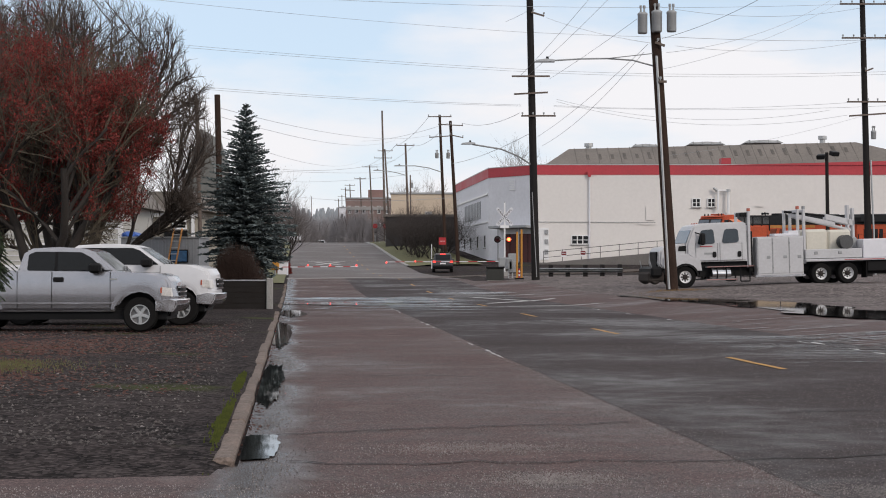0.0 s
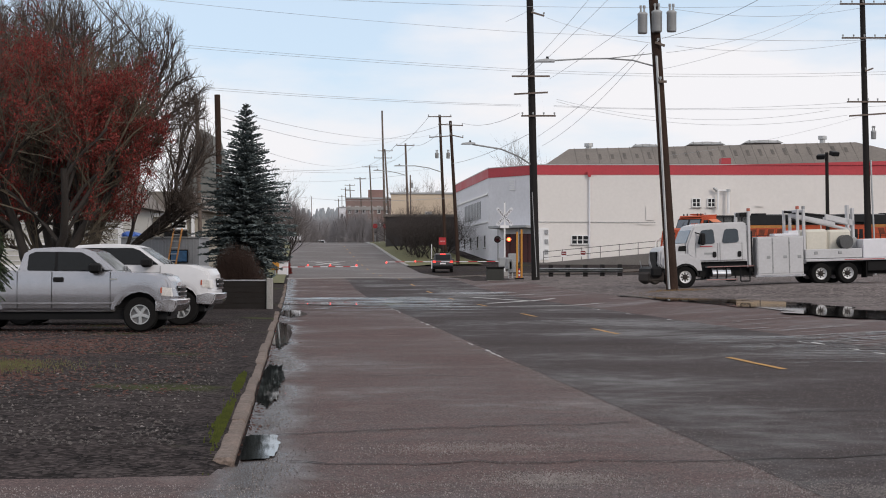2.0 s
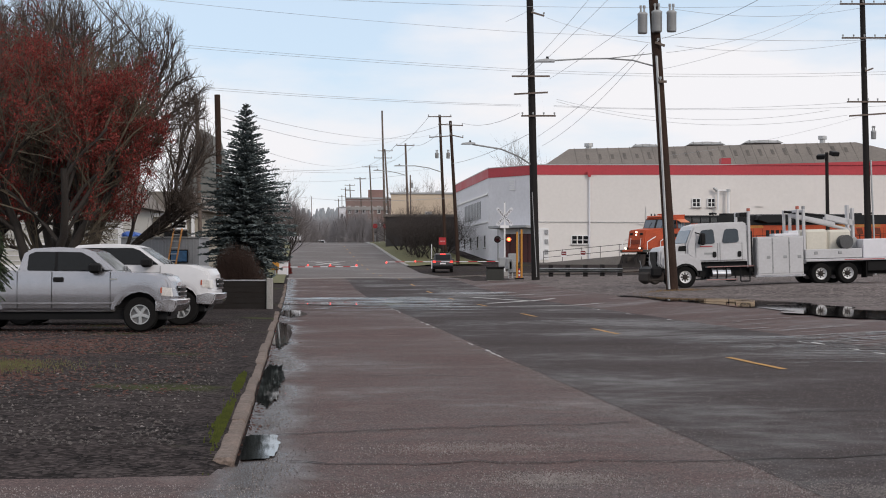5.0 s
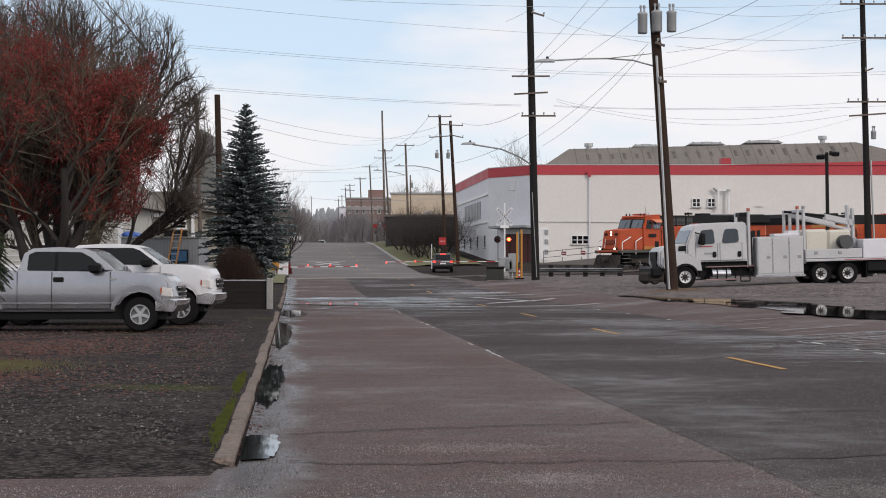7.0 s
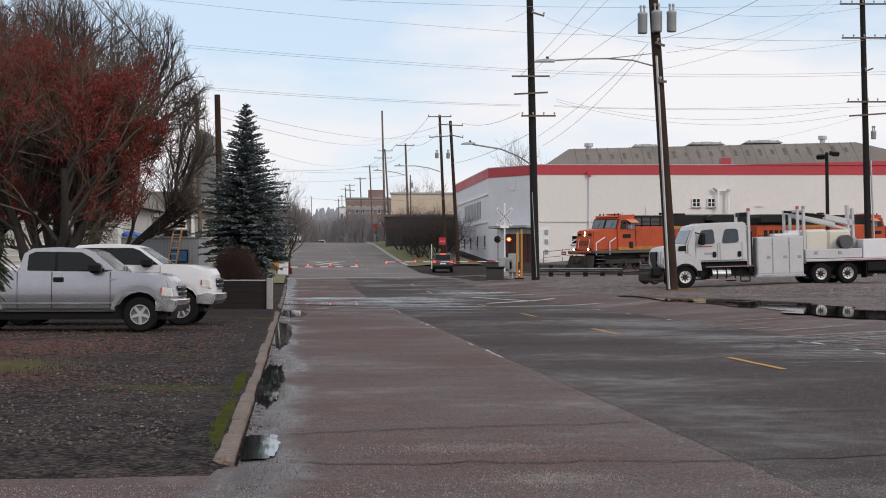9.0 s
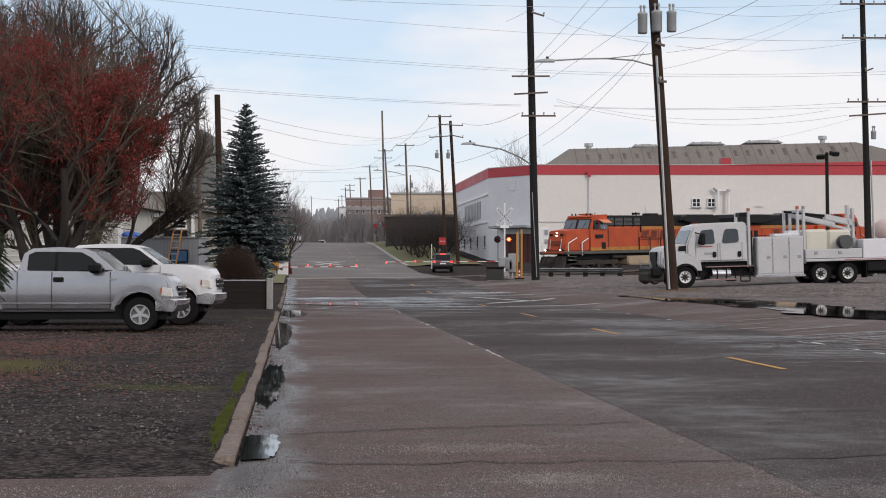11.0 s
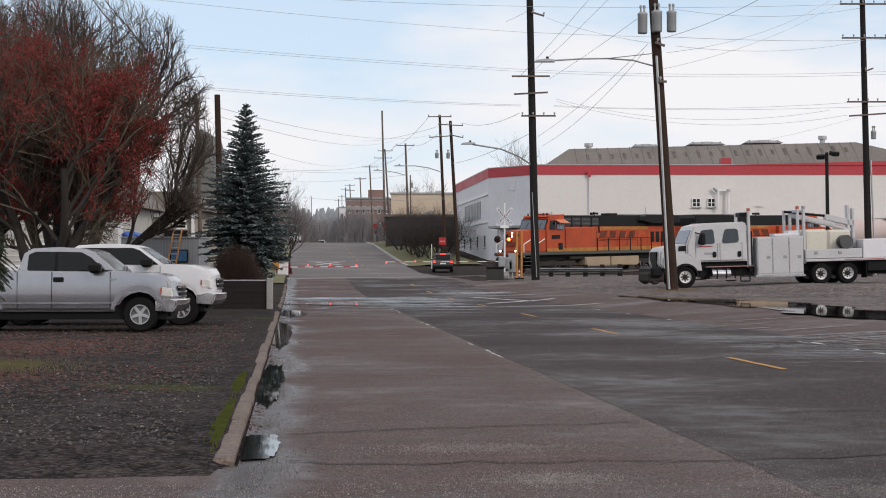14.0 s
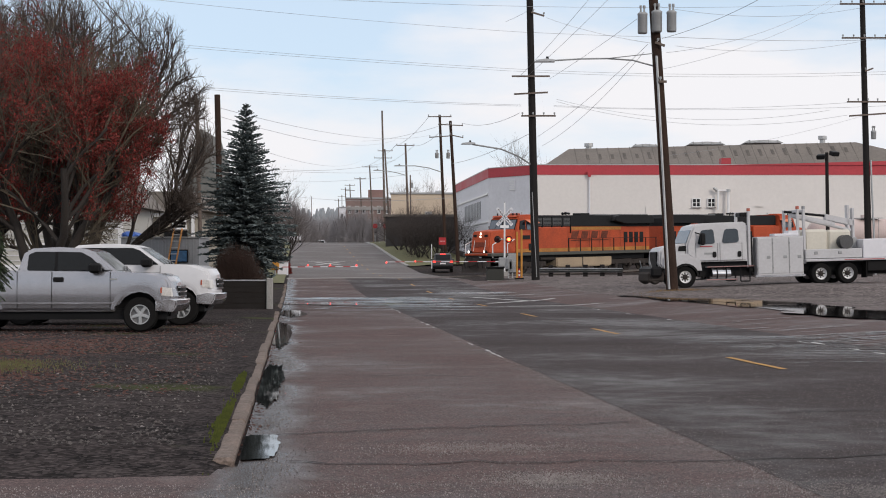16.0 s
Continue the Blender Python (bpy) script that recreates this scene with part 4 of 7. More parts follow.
def crossing_furniture():
    c = Vector((3.28, 104.34, 0.538))
    k = thing("relay_cabinet", "squat dark equipment cabinet beside the crossing signal", "cabinet", Matrix.Translation(c))
    part("body", boxes((-.55, .55, -.4, .4, 0, .78), bevel=.06), mat("dark_green_grey_steel", (.03, .031, .028), .7), k)
    part("lid", boxes((-.6, .6, -.45, .45, .78, .88), bevel=.03), "black", k)
    part("foot", boxes((-.5, .5, -.36, .36, -.1, .02)), "concrete", k)
    for px, top, lean in ((915, 412, 0), (923, 408, 0)):
        b = Vector((-29.972 * (px - 784) / (1 - 784), 112, 0))
        b.z = ground_z(b.x, b.y)
        p = thing("bollard", "tall yellow painted steel post by the crossing", "post", Matrix.Translation(b), "yellow posts")
        part("pipe", rods(((0, 0, -.1), (0, 0, 1.5 + (470 - top) / 2925.927833134 * 112 - b.z), .07), seg=14), "signal_orange", p)
        part("cap", ball(bmesh.new(), (0, 0, 1.5 + (470 - top) / 2925.927833134 * 112 - b.z), .07), "signal_orange", p)
    b = Vector((4.884, 105.86, 0.596))
    p = thing("barrier_stand", "small red and white barrier post", "barrier", Matrix.Translation(b))
    part("base", boxes((-.3, .3, -.2, .2, -.02, .1), bevel=.02), "rubber", p)
    for i in range(5):
        part("band", rods(((0, 0, .1 + i * .12), (0, 0, .22 + i * .12), .06), seg=12), "red_paint" if i % 2 == 0 else "white_paint", p)
    for px, h in ((900, 1.0), (907, .8)):
        b = Vector((-30.24 * (px - 784) / (1 - 784), 113, 0))
        b.z = ground_z(b.x, b.y)
        p = thing("junction_box", "grey metal junction box on a short pole", "junction box", Matrix.Translation(b), "signal boxes")
        part("post", rods(((0, 0, -.1), (0, 0, h), .05)), "metal", p)
        part("box", boxes((-.22, .22, -.15, .15, h - .4, h + .35), bevel=.02), "dull_metal", p)
    g = thing("guard_rail", "low steel beam guard rail on dark posts", "guard rail")
    y = 116.5
    zg = lambda px: ground_z((px - 784) / 2925.927833134 * y, y)
    for px in (975, 1005, 1036, 1066, 1097):
        x = (px - 784) / 2925.927833134 * y
        part("post", boxes((x - .16, x + .16, y - .1, y + .14, zg(px) - .3, zg(px) + .84), bevel=.02), "black_pole", g)
        part("block", boxes((x - .14, x + .14, y - .26, y - .1, zg(px) + .42, zg(px) + .8), bevel=.02), "black_pole", g)
    for px in range(950, 1090, 30):
        x0, x1 = (px - 784) / 2925.927833134 * y, (px + 31 - 784) / 2925.927833134 * y
        z0 = 1.5 + (470 - 478.5) / 2925.927833134 * y
        bm = bmesh.new()
        prof = ((-.3, -.16), (-.38, -.1), (-.38, -.05), (-.3, 0), (-.38, .05), (-.38, .1), (-.3, .16))
        rows = [[bm.verts.new((x, y + o, z0 + zz)) for o, zz in prof] for x in (x0, x1)]
        for i in range(len(prof) - 1):
            bm.faces.new((rows[0][i], rows[0][i + 1], rows[1][i + 1], rows[1][i]))
        bmesh.ops.solidify(bm, geom=bm.faces[:], thickness=.01)
        part("beam", bm, "metal", g)


crossing_furniture()


# ---- poles and wires ----
def pole(base, top, r0, r1, material, label, name="utility_pole", group="utility poles", arms=(), cans=(), conduit=False):
    """arms: (height share, left reach, right reach, tilt degrees, insulators); heights run from base to top."""
    base, top = Vector(base), Vector(top)
    d = top - base
    p = thing(name, label, "pole", Matrix.Translation(base), group)
    part("shaft", rods((tuple(-d.normalized() * .4), tuple(d), r0, r1), seg=14), material, p)
    for h, l, r, tilt, ins in arms:
        c = d * h
        a = part("crossarm", boxes((-l, r, -r1 * 1.5 - .1, -r1 * 1.5, -.05, .05)), "grey_wood", p)
        a.matrix_local = Matrix.Translation(c) @ Matrix.Rotation(radians(-tilt), 4, "Y")
        for i in range(ins):
            x = -l + .08 + (l + r - .16) * i / max(1, ins - 1)
            part("insulator", rods(((x, -r1 * 1.5 - .05, .05), (x, -r1 * 1.5 - .05, .2), .03), ((x, -r1 * 1.5 - .05, .12), (x, -r1 * 1.5 - .05, .22), .055), seg=8), "dull_metal", a)
    for h, x, w, l in cans:
        c = d * h
        t = part("transformer", lathe([(.01, -l / 2), (w * .9, -l / 2), (w, -l / 2 + .05), (w, l / 2 - .1), (w * 1.05, l / 2 - .08), (w * 1.05, l / 2 - .02), (w * .7, l / 2 + .04), (.01, l / 2 + .06)], 20), "dull_metal", p, "grey cylindrical transformer can", True)
        t.matrix_local = Matrix.Translation(c + Vector((x, -.3, 0))) @ Matrix.Rotation(radians(90), 4, "X")
        for o in (-.35, .35):
            part("bushing", rods(((w * o, l / 2, 0), (w * o, l / 2 + .22, 0), .05, .035), ((w * o, l / 2 + .22, 0), (w * o, l / 2 + .34, 0), .06), seg=8), "dull_metal", t)
        part("bracket", boxes((-.06, .06, -l * .3, l * .3, -.4, -w * .95)), "black", t)
    return p


def lamp_arm(parent, base, pts, head, r=.045):
    """A curved street lamp arm; points in the world."""
    b = Vector(base)
    q = [Vector(v) - b for v in pts]
    arm = part("lamp_arm", rods(*[(tuple(a), tuple(c), r) for a, c in zip(q, q[1:])]), "dull_metal", parent)
    h = Vector(head) - b
    part("lamp_head", prism([(-.48, -.05), (-.4, .04), (.05, .1), (.4, .06), (.42, -.05)], -.16, .16, .02), "metal", arm, "grey cobra head street lamp").location = h
    part("photocell", rods(((.1, 0, .08), (.1, 0, .2), .06)), "black", arm).location = h


def build_poles():
    A = (5.789, 103.3, 0.583)
    D = A[1]
    k = D / 2925.927833134
    H0, H1 = 1.5 + (470 - 496) * k, 1.5 + (470 + 60) * k
    sh = lambda py: (1.5 + (470 - py) * k - A[2]) / (H1 - A[2])
    pa = pole(A, ((936.5 - 784) * k, D, H1), .26, .2, "black_pole", "tall dark utility pole with several crossarms", arms=((sh(136), 35 * k, 32 * k, 0, 0), (sh(166), 32 * k, 28 * k, 3, 0), (sh(206), 20 * k, 41 * k, 0, 4), (sh(22), -2 * k, 26 * k, -17, 2)))
    part("cable_guard", rods((((948 - 784) * k - A[0] + .05, -.26, .2), ((941 - 784) * k - A[0] + .02, -.24, 5.5), .024)), "dull_metal", pa)
    lamp_arm(pa, A, [((941 - 784) * k, D, 1.5 + (470 - 292) * k), ((915 - 784) * k, D - 1, 1.5 + (470 - 278) * k), ((885 - 784) * k, D - 2, 1.5 + (470 - 268) * k), ((835 - 784) * k, D - 3, 1.5 + (470 - 262) * k)], ((828 - 784) * k, D - 3.1, 1.5 + (470 - 261) * k), .05)
    B = (10.114, 72.9, 0.404)
    D = B[1]
    kb = D / 2925.927833134
    H1 = 1.5 + (470 + 60) * kb
    sb = lambda py: (1.5 + (470 - py) * kb - B[2]) / (H1 - B[2])
    pb = pole(B, ((1153 - 784) * kb, D, H1), .27, .2, "dark_wood", "leaning brown wooden pole with three grey transformers", cans=((sb(43), -23.5 * kb, 8.6 * kb, 36 * kb), (sb(40), 2 * kb, 9.2 * kb, 37 * kb), (sb(40), 28 * kb, 8.6 * kb, 36 * kb)), arms=((sb(78), .1, .35, -20, 1), (sb(146), .05, .3, 0, 1)))
    part("conduit", rods(((-.18, -.27, .05), ((1160 - 1190) * kb + .03, -.26, 1.5 + (470 - 100) * kb - B[2]), .055)), "metal", pb, "pale grey conduit pipe")
    lamp_arm(pb, B, [((1158 - 784) * kb, D, 1.5 + (470 - 117) * kb), ((1120 - 784) * kb, D, 1.5 + (470 - 106.5) * kb), ((1075 - 784) * kb, D, 1.5 + (470 - 103.5) * kb), ((1030 - 784) * kb, D, 1.5 + (470 - 104) * kb), ((972 - 784) * kb, D, 1.5 + (470 - 107.5) * kb)], ((965 - 784) * kb, D, 1.5 + (470 - 108) * kb), .035)
    part("brace", rods(((0, 0, 0), ((1075 - 1158) * kb, 0, (95 - 104) * kb), .02)), "dull_metal", pb).location = ((1156 - 1190) * kb, -.1, 1.5 + (470 - 95) * kb - B[2])
    C = (27.831, 108, ground_z(27.831, 108))
    kc = 108 / 2925.927833134
    H1 = 1.5 + (470 + 50) * kc
    sc = lambda py: (1.5 + (470 - py) * kc - C[2]) / (H1 - C[2])
    pc = pole(C, ((1526 - 784) * kc, 108, H1), .24, .17, "black_pole", "tall dark utility pole beyond the service truck", arms=((sc(8), 42 * kc, 40 * kc, 0, 5), (sc(68), 40 * kc, 40 * kc, 0, 5), (sc(127), 0, 15 * kc, 20, 1), (sc(181), 33 * kc, 40 * kc, 0, 5), (sc(204), 30 * kc, 36 * kc, 4, 0)), cans=((sc(240), 12 * kc, 4.5 * kc, 14 * kc),))
    part("conduit", rods((((1548 - 1538) * kc, -.2, .1), ((1540 - 1538) * kc, -.2, 7.6), .06)), "metal", pc)
    dl = (27.504, 118, ground_z(27.504, 118))
    p = pole(dl, (27.401, 118, 9.57), .15, .12, "black_pole", "dark wooden pole with two floodlights", "flood_light_pole")
    for x in (-.45, .45):
        h = part("flood_light", boxes((-.3, .3, -.3, .2, -.16, .16), bevel=.05), "black", p, "black floodlight head")
        h.location = Vector((27.441, 118, 9.369)) - Vector(dl) + Vector((x, -.1, .12 if x > 0 else -.1))
        h.rotation_euler = (.3, 0, x)
    for base, top, r, mt in (((-11.381, 78, 0.167), (-11.634, 78, 9.345), .09, "grey_wood"), ((-9.887, 74, 0.236), (-10.114, 74, 9.145), .13, "dark_wood")):
        pole((base[0], base[1], ground_z(base[0], base[1])), top, r * 1.15, r, mt, "plain brown wooden pole behind the spruce")
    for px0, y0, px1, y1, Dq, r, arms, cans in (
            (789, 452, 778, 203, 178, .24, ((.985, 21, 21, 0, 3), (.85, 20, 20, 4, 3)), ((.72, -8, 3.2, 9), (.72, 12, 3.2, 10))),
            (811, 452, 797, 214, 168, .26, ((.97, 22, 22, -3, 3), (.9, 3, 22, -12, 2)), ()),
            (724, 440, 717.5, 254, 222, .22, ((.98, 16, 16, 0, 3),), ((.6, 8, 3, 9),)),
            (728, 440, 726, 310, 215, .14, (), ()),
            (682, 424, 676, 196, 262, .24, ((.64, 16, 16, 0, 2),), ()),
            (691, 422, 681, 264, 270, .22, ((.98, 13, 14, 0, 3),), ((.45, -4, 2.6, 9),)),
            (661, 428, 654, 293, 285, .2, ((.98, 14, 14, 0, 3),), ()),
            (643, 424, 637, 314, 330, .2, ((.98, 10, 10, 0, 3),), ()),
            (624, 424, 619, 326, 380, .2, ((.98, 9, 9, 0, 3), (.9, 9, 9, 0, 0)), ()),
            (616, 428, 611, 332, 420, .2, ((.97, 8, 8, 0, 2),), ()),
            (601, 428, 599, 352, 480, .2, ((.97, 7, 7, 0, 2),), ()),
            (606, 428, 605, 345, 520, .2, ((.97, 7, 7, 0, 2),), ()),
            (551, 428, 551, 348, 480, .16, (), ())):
        # Beyond 200 m the paler wood colour imitates haze on the poles.
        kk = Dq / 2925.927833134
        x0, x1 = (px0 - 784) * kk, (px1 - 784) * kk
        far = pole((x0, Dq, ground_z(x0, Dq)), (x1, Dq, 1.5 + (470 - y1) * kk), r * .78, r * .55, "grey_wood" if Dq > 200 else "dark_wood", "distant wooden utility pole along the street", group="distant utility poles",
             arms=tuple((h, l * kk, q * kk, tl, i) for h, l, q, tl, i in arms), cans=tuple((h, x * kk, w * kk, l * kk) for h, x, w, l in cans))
        if Dq in (178, 222):
            at = lambda ax, az: ((ax - 784) * kk, Dq - .3, 1.5 + (470 - az) * kk)
            row = ((781, 305), (760, 298), (735, 294), (708, 294)) if Dq == 178 else ((719, 311), (702, 306), (685, 303), (670, 302))
            lamp_arm(far, (x0, Dq, ground_z(x0, Dq)), [at(*q) for q in row], at(row[-1][0] - 3, row[-1][1]), .05)


build_poles()


def wire(a, b, sag, r=.012, material="wire"):
    a, b = Vector(a), Vector(b)
    n = 18
    pts = [a.lerp(b, i / n) - Vector((0, 0, sag * 4 * (i / n) * (1 - i / n))) for i in range(n + 1)]
    vs, fs = [], []
    d = (b - a).normalized()
    s = d.cross(Vector((0, 0, 1))).normalized()
    for p in pts:
        for q in range(3):
            t = 2 * math.pi * q / 3
            w = p + s * (r * math.cos(t)) + Vector((0, 0, r * math.sin(t)))
            vs.append(tuple(w))
    for i in range(n):
        for q in range(3):
            fs.append((3 * i + q, 3 * i + (q + 1) % 3, 3 * i + 3 + (q + 1) % 3, 3 * i + 3 + q))
    tagged(part("overhead_wire", (vs, fs), material), "thin overhead utility cable strung between poles", "cable", "overhead wires")


def build_wires():
    trunk_lines = (
        ((-17.69, 95, 16.913), (6.114, 116, 17.855), 0.15),
        ((-29.045, 96, 15.628), (4.803, 116, 15.312), 0.2),
        ((-29.347, 97, 15.642), (4.844, 117, 15.27), 0.2),
        ((4.803, 116, 15.312), (32.803, 112, 14.759), 0.35),
        ((4.943, 116.5, 15.211), (32.803, 112, 14.567), 0.35),
        ((-15.019, 100, 12.345), (5.476, 116, 12.769), 0.15),
        ((-15.169, 101, 12.315), (5.523, 117, 12.786), 0.15),
        ((7.778, 116, 12.729), (26.698, 109, 12.238), 0.3),
        ((7.778, 116, 12.65), (31.918, 109, 12.164), 0.3),
        ((-9.886, 95, 16.978), (26.099, 108, 18.578), 0.4),
        ((10.268, 73, 11.592), (31.638, 108, 16.431), 0.2),
        ((5.474, 104, 16.18), (14.785, 105, 15.998), 0.031),
        ((12.509, 100, 17.29), (27.462, 108, 18.368), 0.646),
        ((12.673, 90, 13.465), (27.167, 108, 16.117), 0.431),
    )
    pole_to_pole = (
        ((9.646, 73.8, 10.236), (26.1, 108, 18.8), 0.5),
        ((7.976, 116, 13.007), (26.696, 109, 11.417), 1.1),
        ((7.976, 116, 13.166), (25.578, 109, 11.753), 1.0),
        ((4.717, 103, 13.222), (7.328, 80, 14.706), 0.092),
        ((5.316, 103, 13.363), (8.312, 80, 14.706), 0.092),
        ((6.618, 103, 13.117), (8.7, 74, 12.552), 0.062),
        ((5.844, 103, 9.491), (9.119, 73.5, 11.347), 0.246),
        ((6.196, 103, 8.963), (8.943, 73.5, 10.995), 0.431),
        ((6.442, 103, 16.954), (9.244, 73.5, 11.397), 0.154),
        ((9.88, 73, 10.906), (23.651, 100, 17.666), 0.554),
        ((4.173, 110, 17.741), (5.21, 103, 17.341), 0.031),
    )
    street_feeders = (
        ((-10.125, 74, 8.208), (-6.378, 222, 18.355), 1.0),
        ((-10.126, 74, 8.588), (-1.461, 178, 15.502), 0.8),
        ((-10.073, 74, 7.321), (-14.034, 285, 19.627), 1.2),
        ((-19.423, 200, 13.126), (-6.377, 222, 15.62), 0.6),
        ((-11.763, 100, 7.313), (-1.461, 178, 11.847), 0.3),
        ((-14.775, 300, 24.072), (0.919, 168, 16.095), 0.5),
        ((-6.226, 222, 17.595), (-1.583, 178, 17.451), 0.4),
    )
    far_feeders = (
        ((-3.872, 222, 17.595), (-0.487, 178, 15.745), 0.4),
        ((-13.547, 285, 18.457), (-6.226, 222, 17.747), 0.4),
        ((-11.305, 285, 18.457), (-3.872, 222, 17.595), 0.4),
        ((1.954, 168, 15.98), (5.396, 116, 12.213), 0.5),
        ((0.919, 168, 11.84), (6.189, 116, 10.823), 0.3),
        ((-24.275, 250, 12.184), (0.919, 168, 8.392), 0.6),
        ((-27.081, 300, 16.681), (-5.162, 222, 13.645), 0.3),
    )
    service_drop = (
        ((9.68, 73, 11.53), (12.903, 66, 12.282), 0.154),
    )
    guys_and_leads = (
        ((16.487, 120, 9.497), (27.462, 108, 11.282), 0.308),
        ((4.717, 103, 13.187), (4.823, 103, 11.145), 0.0),
        ((6.055, 103, 13.152), (6.266, 103, 11.145), 0.0),
        ((6.935, 103, 13.152), (6.9, 103, 11.145), 0.0),
    )
    for a, b, s in itertools.chain(trunk_lines, pole_to_pole, street_feeders, far_feeders):
        wire(a, b, s, .011 if a[1] < 150 else .02, "wire")
    for a, b, s in service_drop:
        wire(a, b, s, .011, "black_wire")
    for a, b, s in guys_and_leads:
        wire(a, b, s, .008, "wire")


build_wires()

# ---- train ----
TRAVEL = [(0, 28.02), (1, 26.5), (2, 25.02), (3, 23.55), (4, 22.04), (6.3, 18.15), (7, 16.9), (8, 15.1), (9, 13.26), (11.5, 8.5), (12, 7.55), (13, 5.65), (14, 3.75), (15, 1.86), (16, -0.0)]
TURNING = []


def vehicle_pose(s0, length, near, far, reverse=False):
    a, b = (track_at(s0 + near), track_at(s0 + far)) if not reverse else (track_at(s0 + length - near), track_at(s0 + length - far))
    f = (a - b).normalized()
    side = Vector((0, 0, 1)).cross(f).normalized()
    m = Matrix((f, side, f.cross(side))).transposed().to_4x4()
    return Matrix.Translation(a + f * near) @ m


def bogie(parent, cx, axles, r=.52):
    b = part("bogie", boxes((cx - axles[-1] - .7, cx + axles[-1] + .7, 1.02, 1.2, .55, .95), (cx - axles[-1] - .7, cx + axles[-1] + .7, -1.2, -1.02, .55, .95), (cx - .5, cx + .5, -1.0, 1.0, .6, 1.0), bevel=.05), "grime", parent, "grimy bogie side frame")
    for sy in (-1, 1):
        for dx in (-.55, .55):
            part("spring", rods(((cx + dx, sy * 1.13, .45), (cx + dx, sy * 1.13, .9), .1), seg=10), "grime", b)
    for dx in axles:
        bm = lathe([(.09, -1.0), (.09, -.8), (r + .03, -.8), (r + .03, -.76), (r, -.75), (r, -.66), (.12, -.64), (.09, -.6), (.09, .6), (.12, .64), (r, .66), (r, .75), (r + .03, .76), (r + .03, .8), (.09, .8), (.09, 1.0)], 24)
        w = part("wheelset", bm, "grime", b, "steel wheels on their axle")
        w.location = (cx + dx, 0, r)
        TURNING.append((w, (cx + dx, 0, r), r))
        for sy in (-1, 1):
            part("axle_box", boxes((cx + dx - .17, cx + dx + .17, sy * 1.12 - .14, sy * 1.12 + .14, r - .17, r + .2), bevel=.04), "grime", b)


def locomotive(label):
    k = thing("locomotive", label, "locomotive", group="locomotives")
    part("frame_sill", boxes((-21.7, .05, -1.5, 1.5, 1.45, 1.7), bevel=.03), "deck_grey", k, "worn grey-green side sill")
    part("underframe", boxes((-20.5, -1.5, -.9, .9, 1.0, 1.45)), "black", k)
    # nose, cab, hood
    bm = bmesh.new()
    v = [bm.verts.new(p) for p in ((-.2, -.95, 1.7), (-.2, .95, 1.7), (-.5, .9, 3.38), (-.5, -.9, 3.38), (-2.9, -1.48, 1.7), (-2.9, 1.48, 1.7), (-2.9, 1.46, 3.55), (-2.9, -1.46, 3.55))]
    for f in ((0, 1, 2, 3), (4, 5, 6, 7), (0, 1, 5, 4), (1, 2, 6, 5), (2, 3, 7, 6), (3, 0, 4, 7)):
        bm.faces.new([v[i] for i in f])
    bmesh.ops.bevel(bm, geom=bm.edges[:], offset=.09, segments=2, affect="EDGES")
    nose = part("nose", bm, "orange", k, "sloping orange nose")
    part("nose_door", prism([(-.24, 1.8), (-.47, 3.1), (-.5, 3.1), (-.3, 1.8)], -.34, .34), "loco_shade", nose, "nose door in darker orange, shade in its colour")
    for y in (-.57, .57):
        part("number_board", boxes((-.5, -.38, y - .15, y + .15, 2.96, 3.14)), "loco_dark", nose)
        part("grab_bar", rods(((-.2, y, 1.9), (-.36, y, 2.7), .02), seg=6), "white_paint", nose)
    cab = part("cab", prism([(-2.9, 1.7), (-2.9, 3.45), (-3.25, 4.35), (-3.5, 4.55), (-5.35, 4.62), (-5.4, 1.7)], -1.5, 1.5, .07, (3.4, .12)), "orange", k, "orange cab with dark windows")
    part("cab_roof", prism([(-3.2, 4.5), (-3.35, 4.62), (-5.5, 4.72), (-5.5, 4.6)], -1.28, 1.28, .04), "orange", cab)
    part("windshield_surround", prism([(-2.895, 3.5), (-3.225, 4.33), (-3.28, 4.33), (-2.95, 3.5)], -1.36, 1.36), "loco_dark", cab, "black windscreen surround")
    for y0, y1 in ((-1.28, -.12), (.12, 1.28)):
        ws = part("windshield", prism([(-2.87, 3.56), (-3.18, 4.26), (-3.24, 4.26), (-2.93, 3.56)], y0, y1), "screen_glass", cab, "large grey-blue windscreen pane")
        part("wiper", rods(((-2.86, (y0 + y1) / 2, 3.55), (-3.06, (y0 + y1) / 2 + .2, 4.05), .014), seg=5), "black", ws)
    part("emblem_bar", prism([(-.22, 2.2), (-.3, 2.55), (-.34, 2.55), (-.26, 2.2)], -.5, .5), "loco_shade", nose, "faded dark nose emblem shape")
    part("anticlimber", boxes((-.05, .22, -1.1, 1.1, 1.52, 1.68), bevel=.03), "orange", k, "orange front step beam")
    for sy in (-1, 1):
        part("cab_stripe", boxes((-5.38, -2.92, *sorted((sy * 1.5, sy * 1.513)), 1.72, 1.98)), "yellow", cab, "dirty yellow lower stripe")
    for y in (-.9, -.45, .45, .9):
        part("air_hose", rods(((.12, y, 1.35), (.5, y, .95), .035), ((.5, y, .95), (.55, y + .12, .55), .035), seg=6), "black", k, "black rubber air hose")
    for y in (-1.0, -.6, .6, 1.0):
        part("roof_fitting", rods(((-3.6, y, 4.62), (-3.6, y, 4.82), .07, .05), seg=8), "loco_dark", cab)
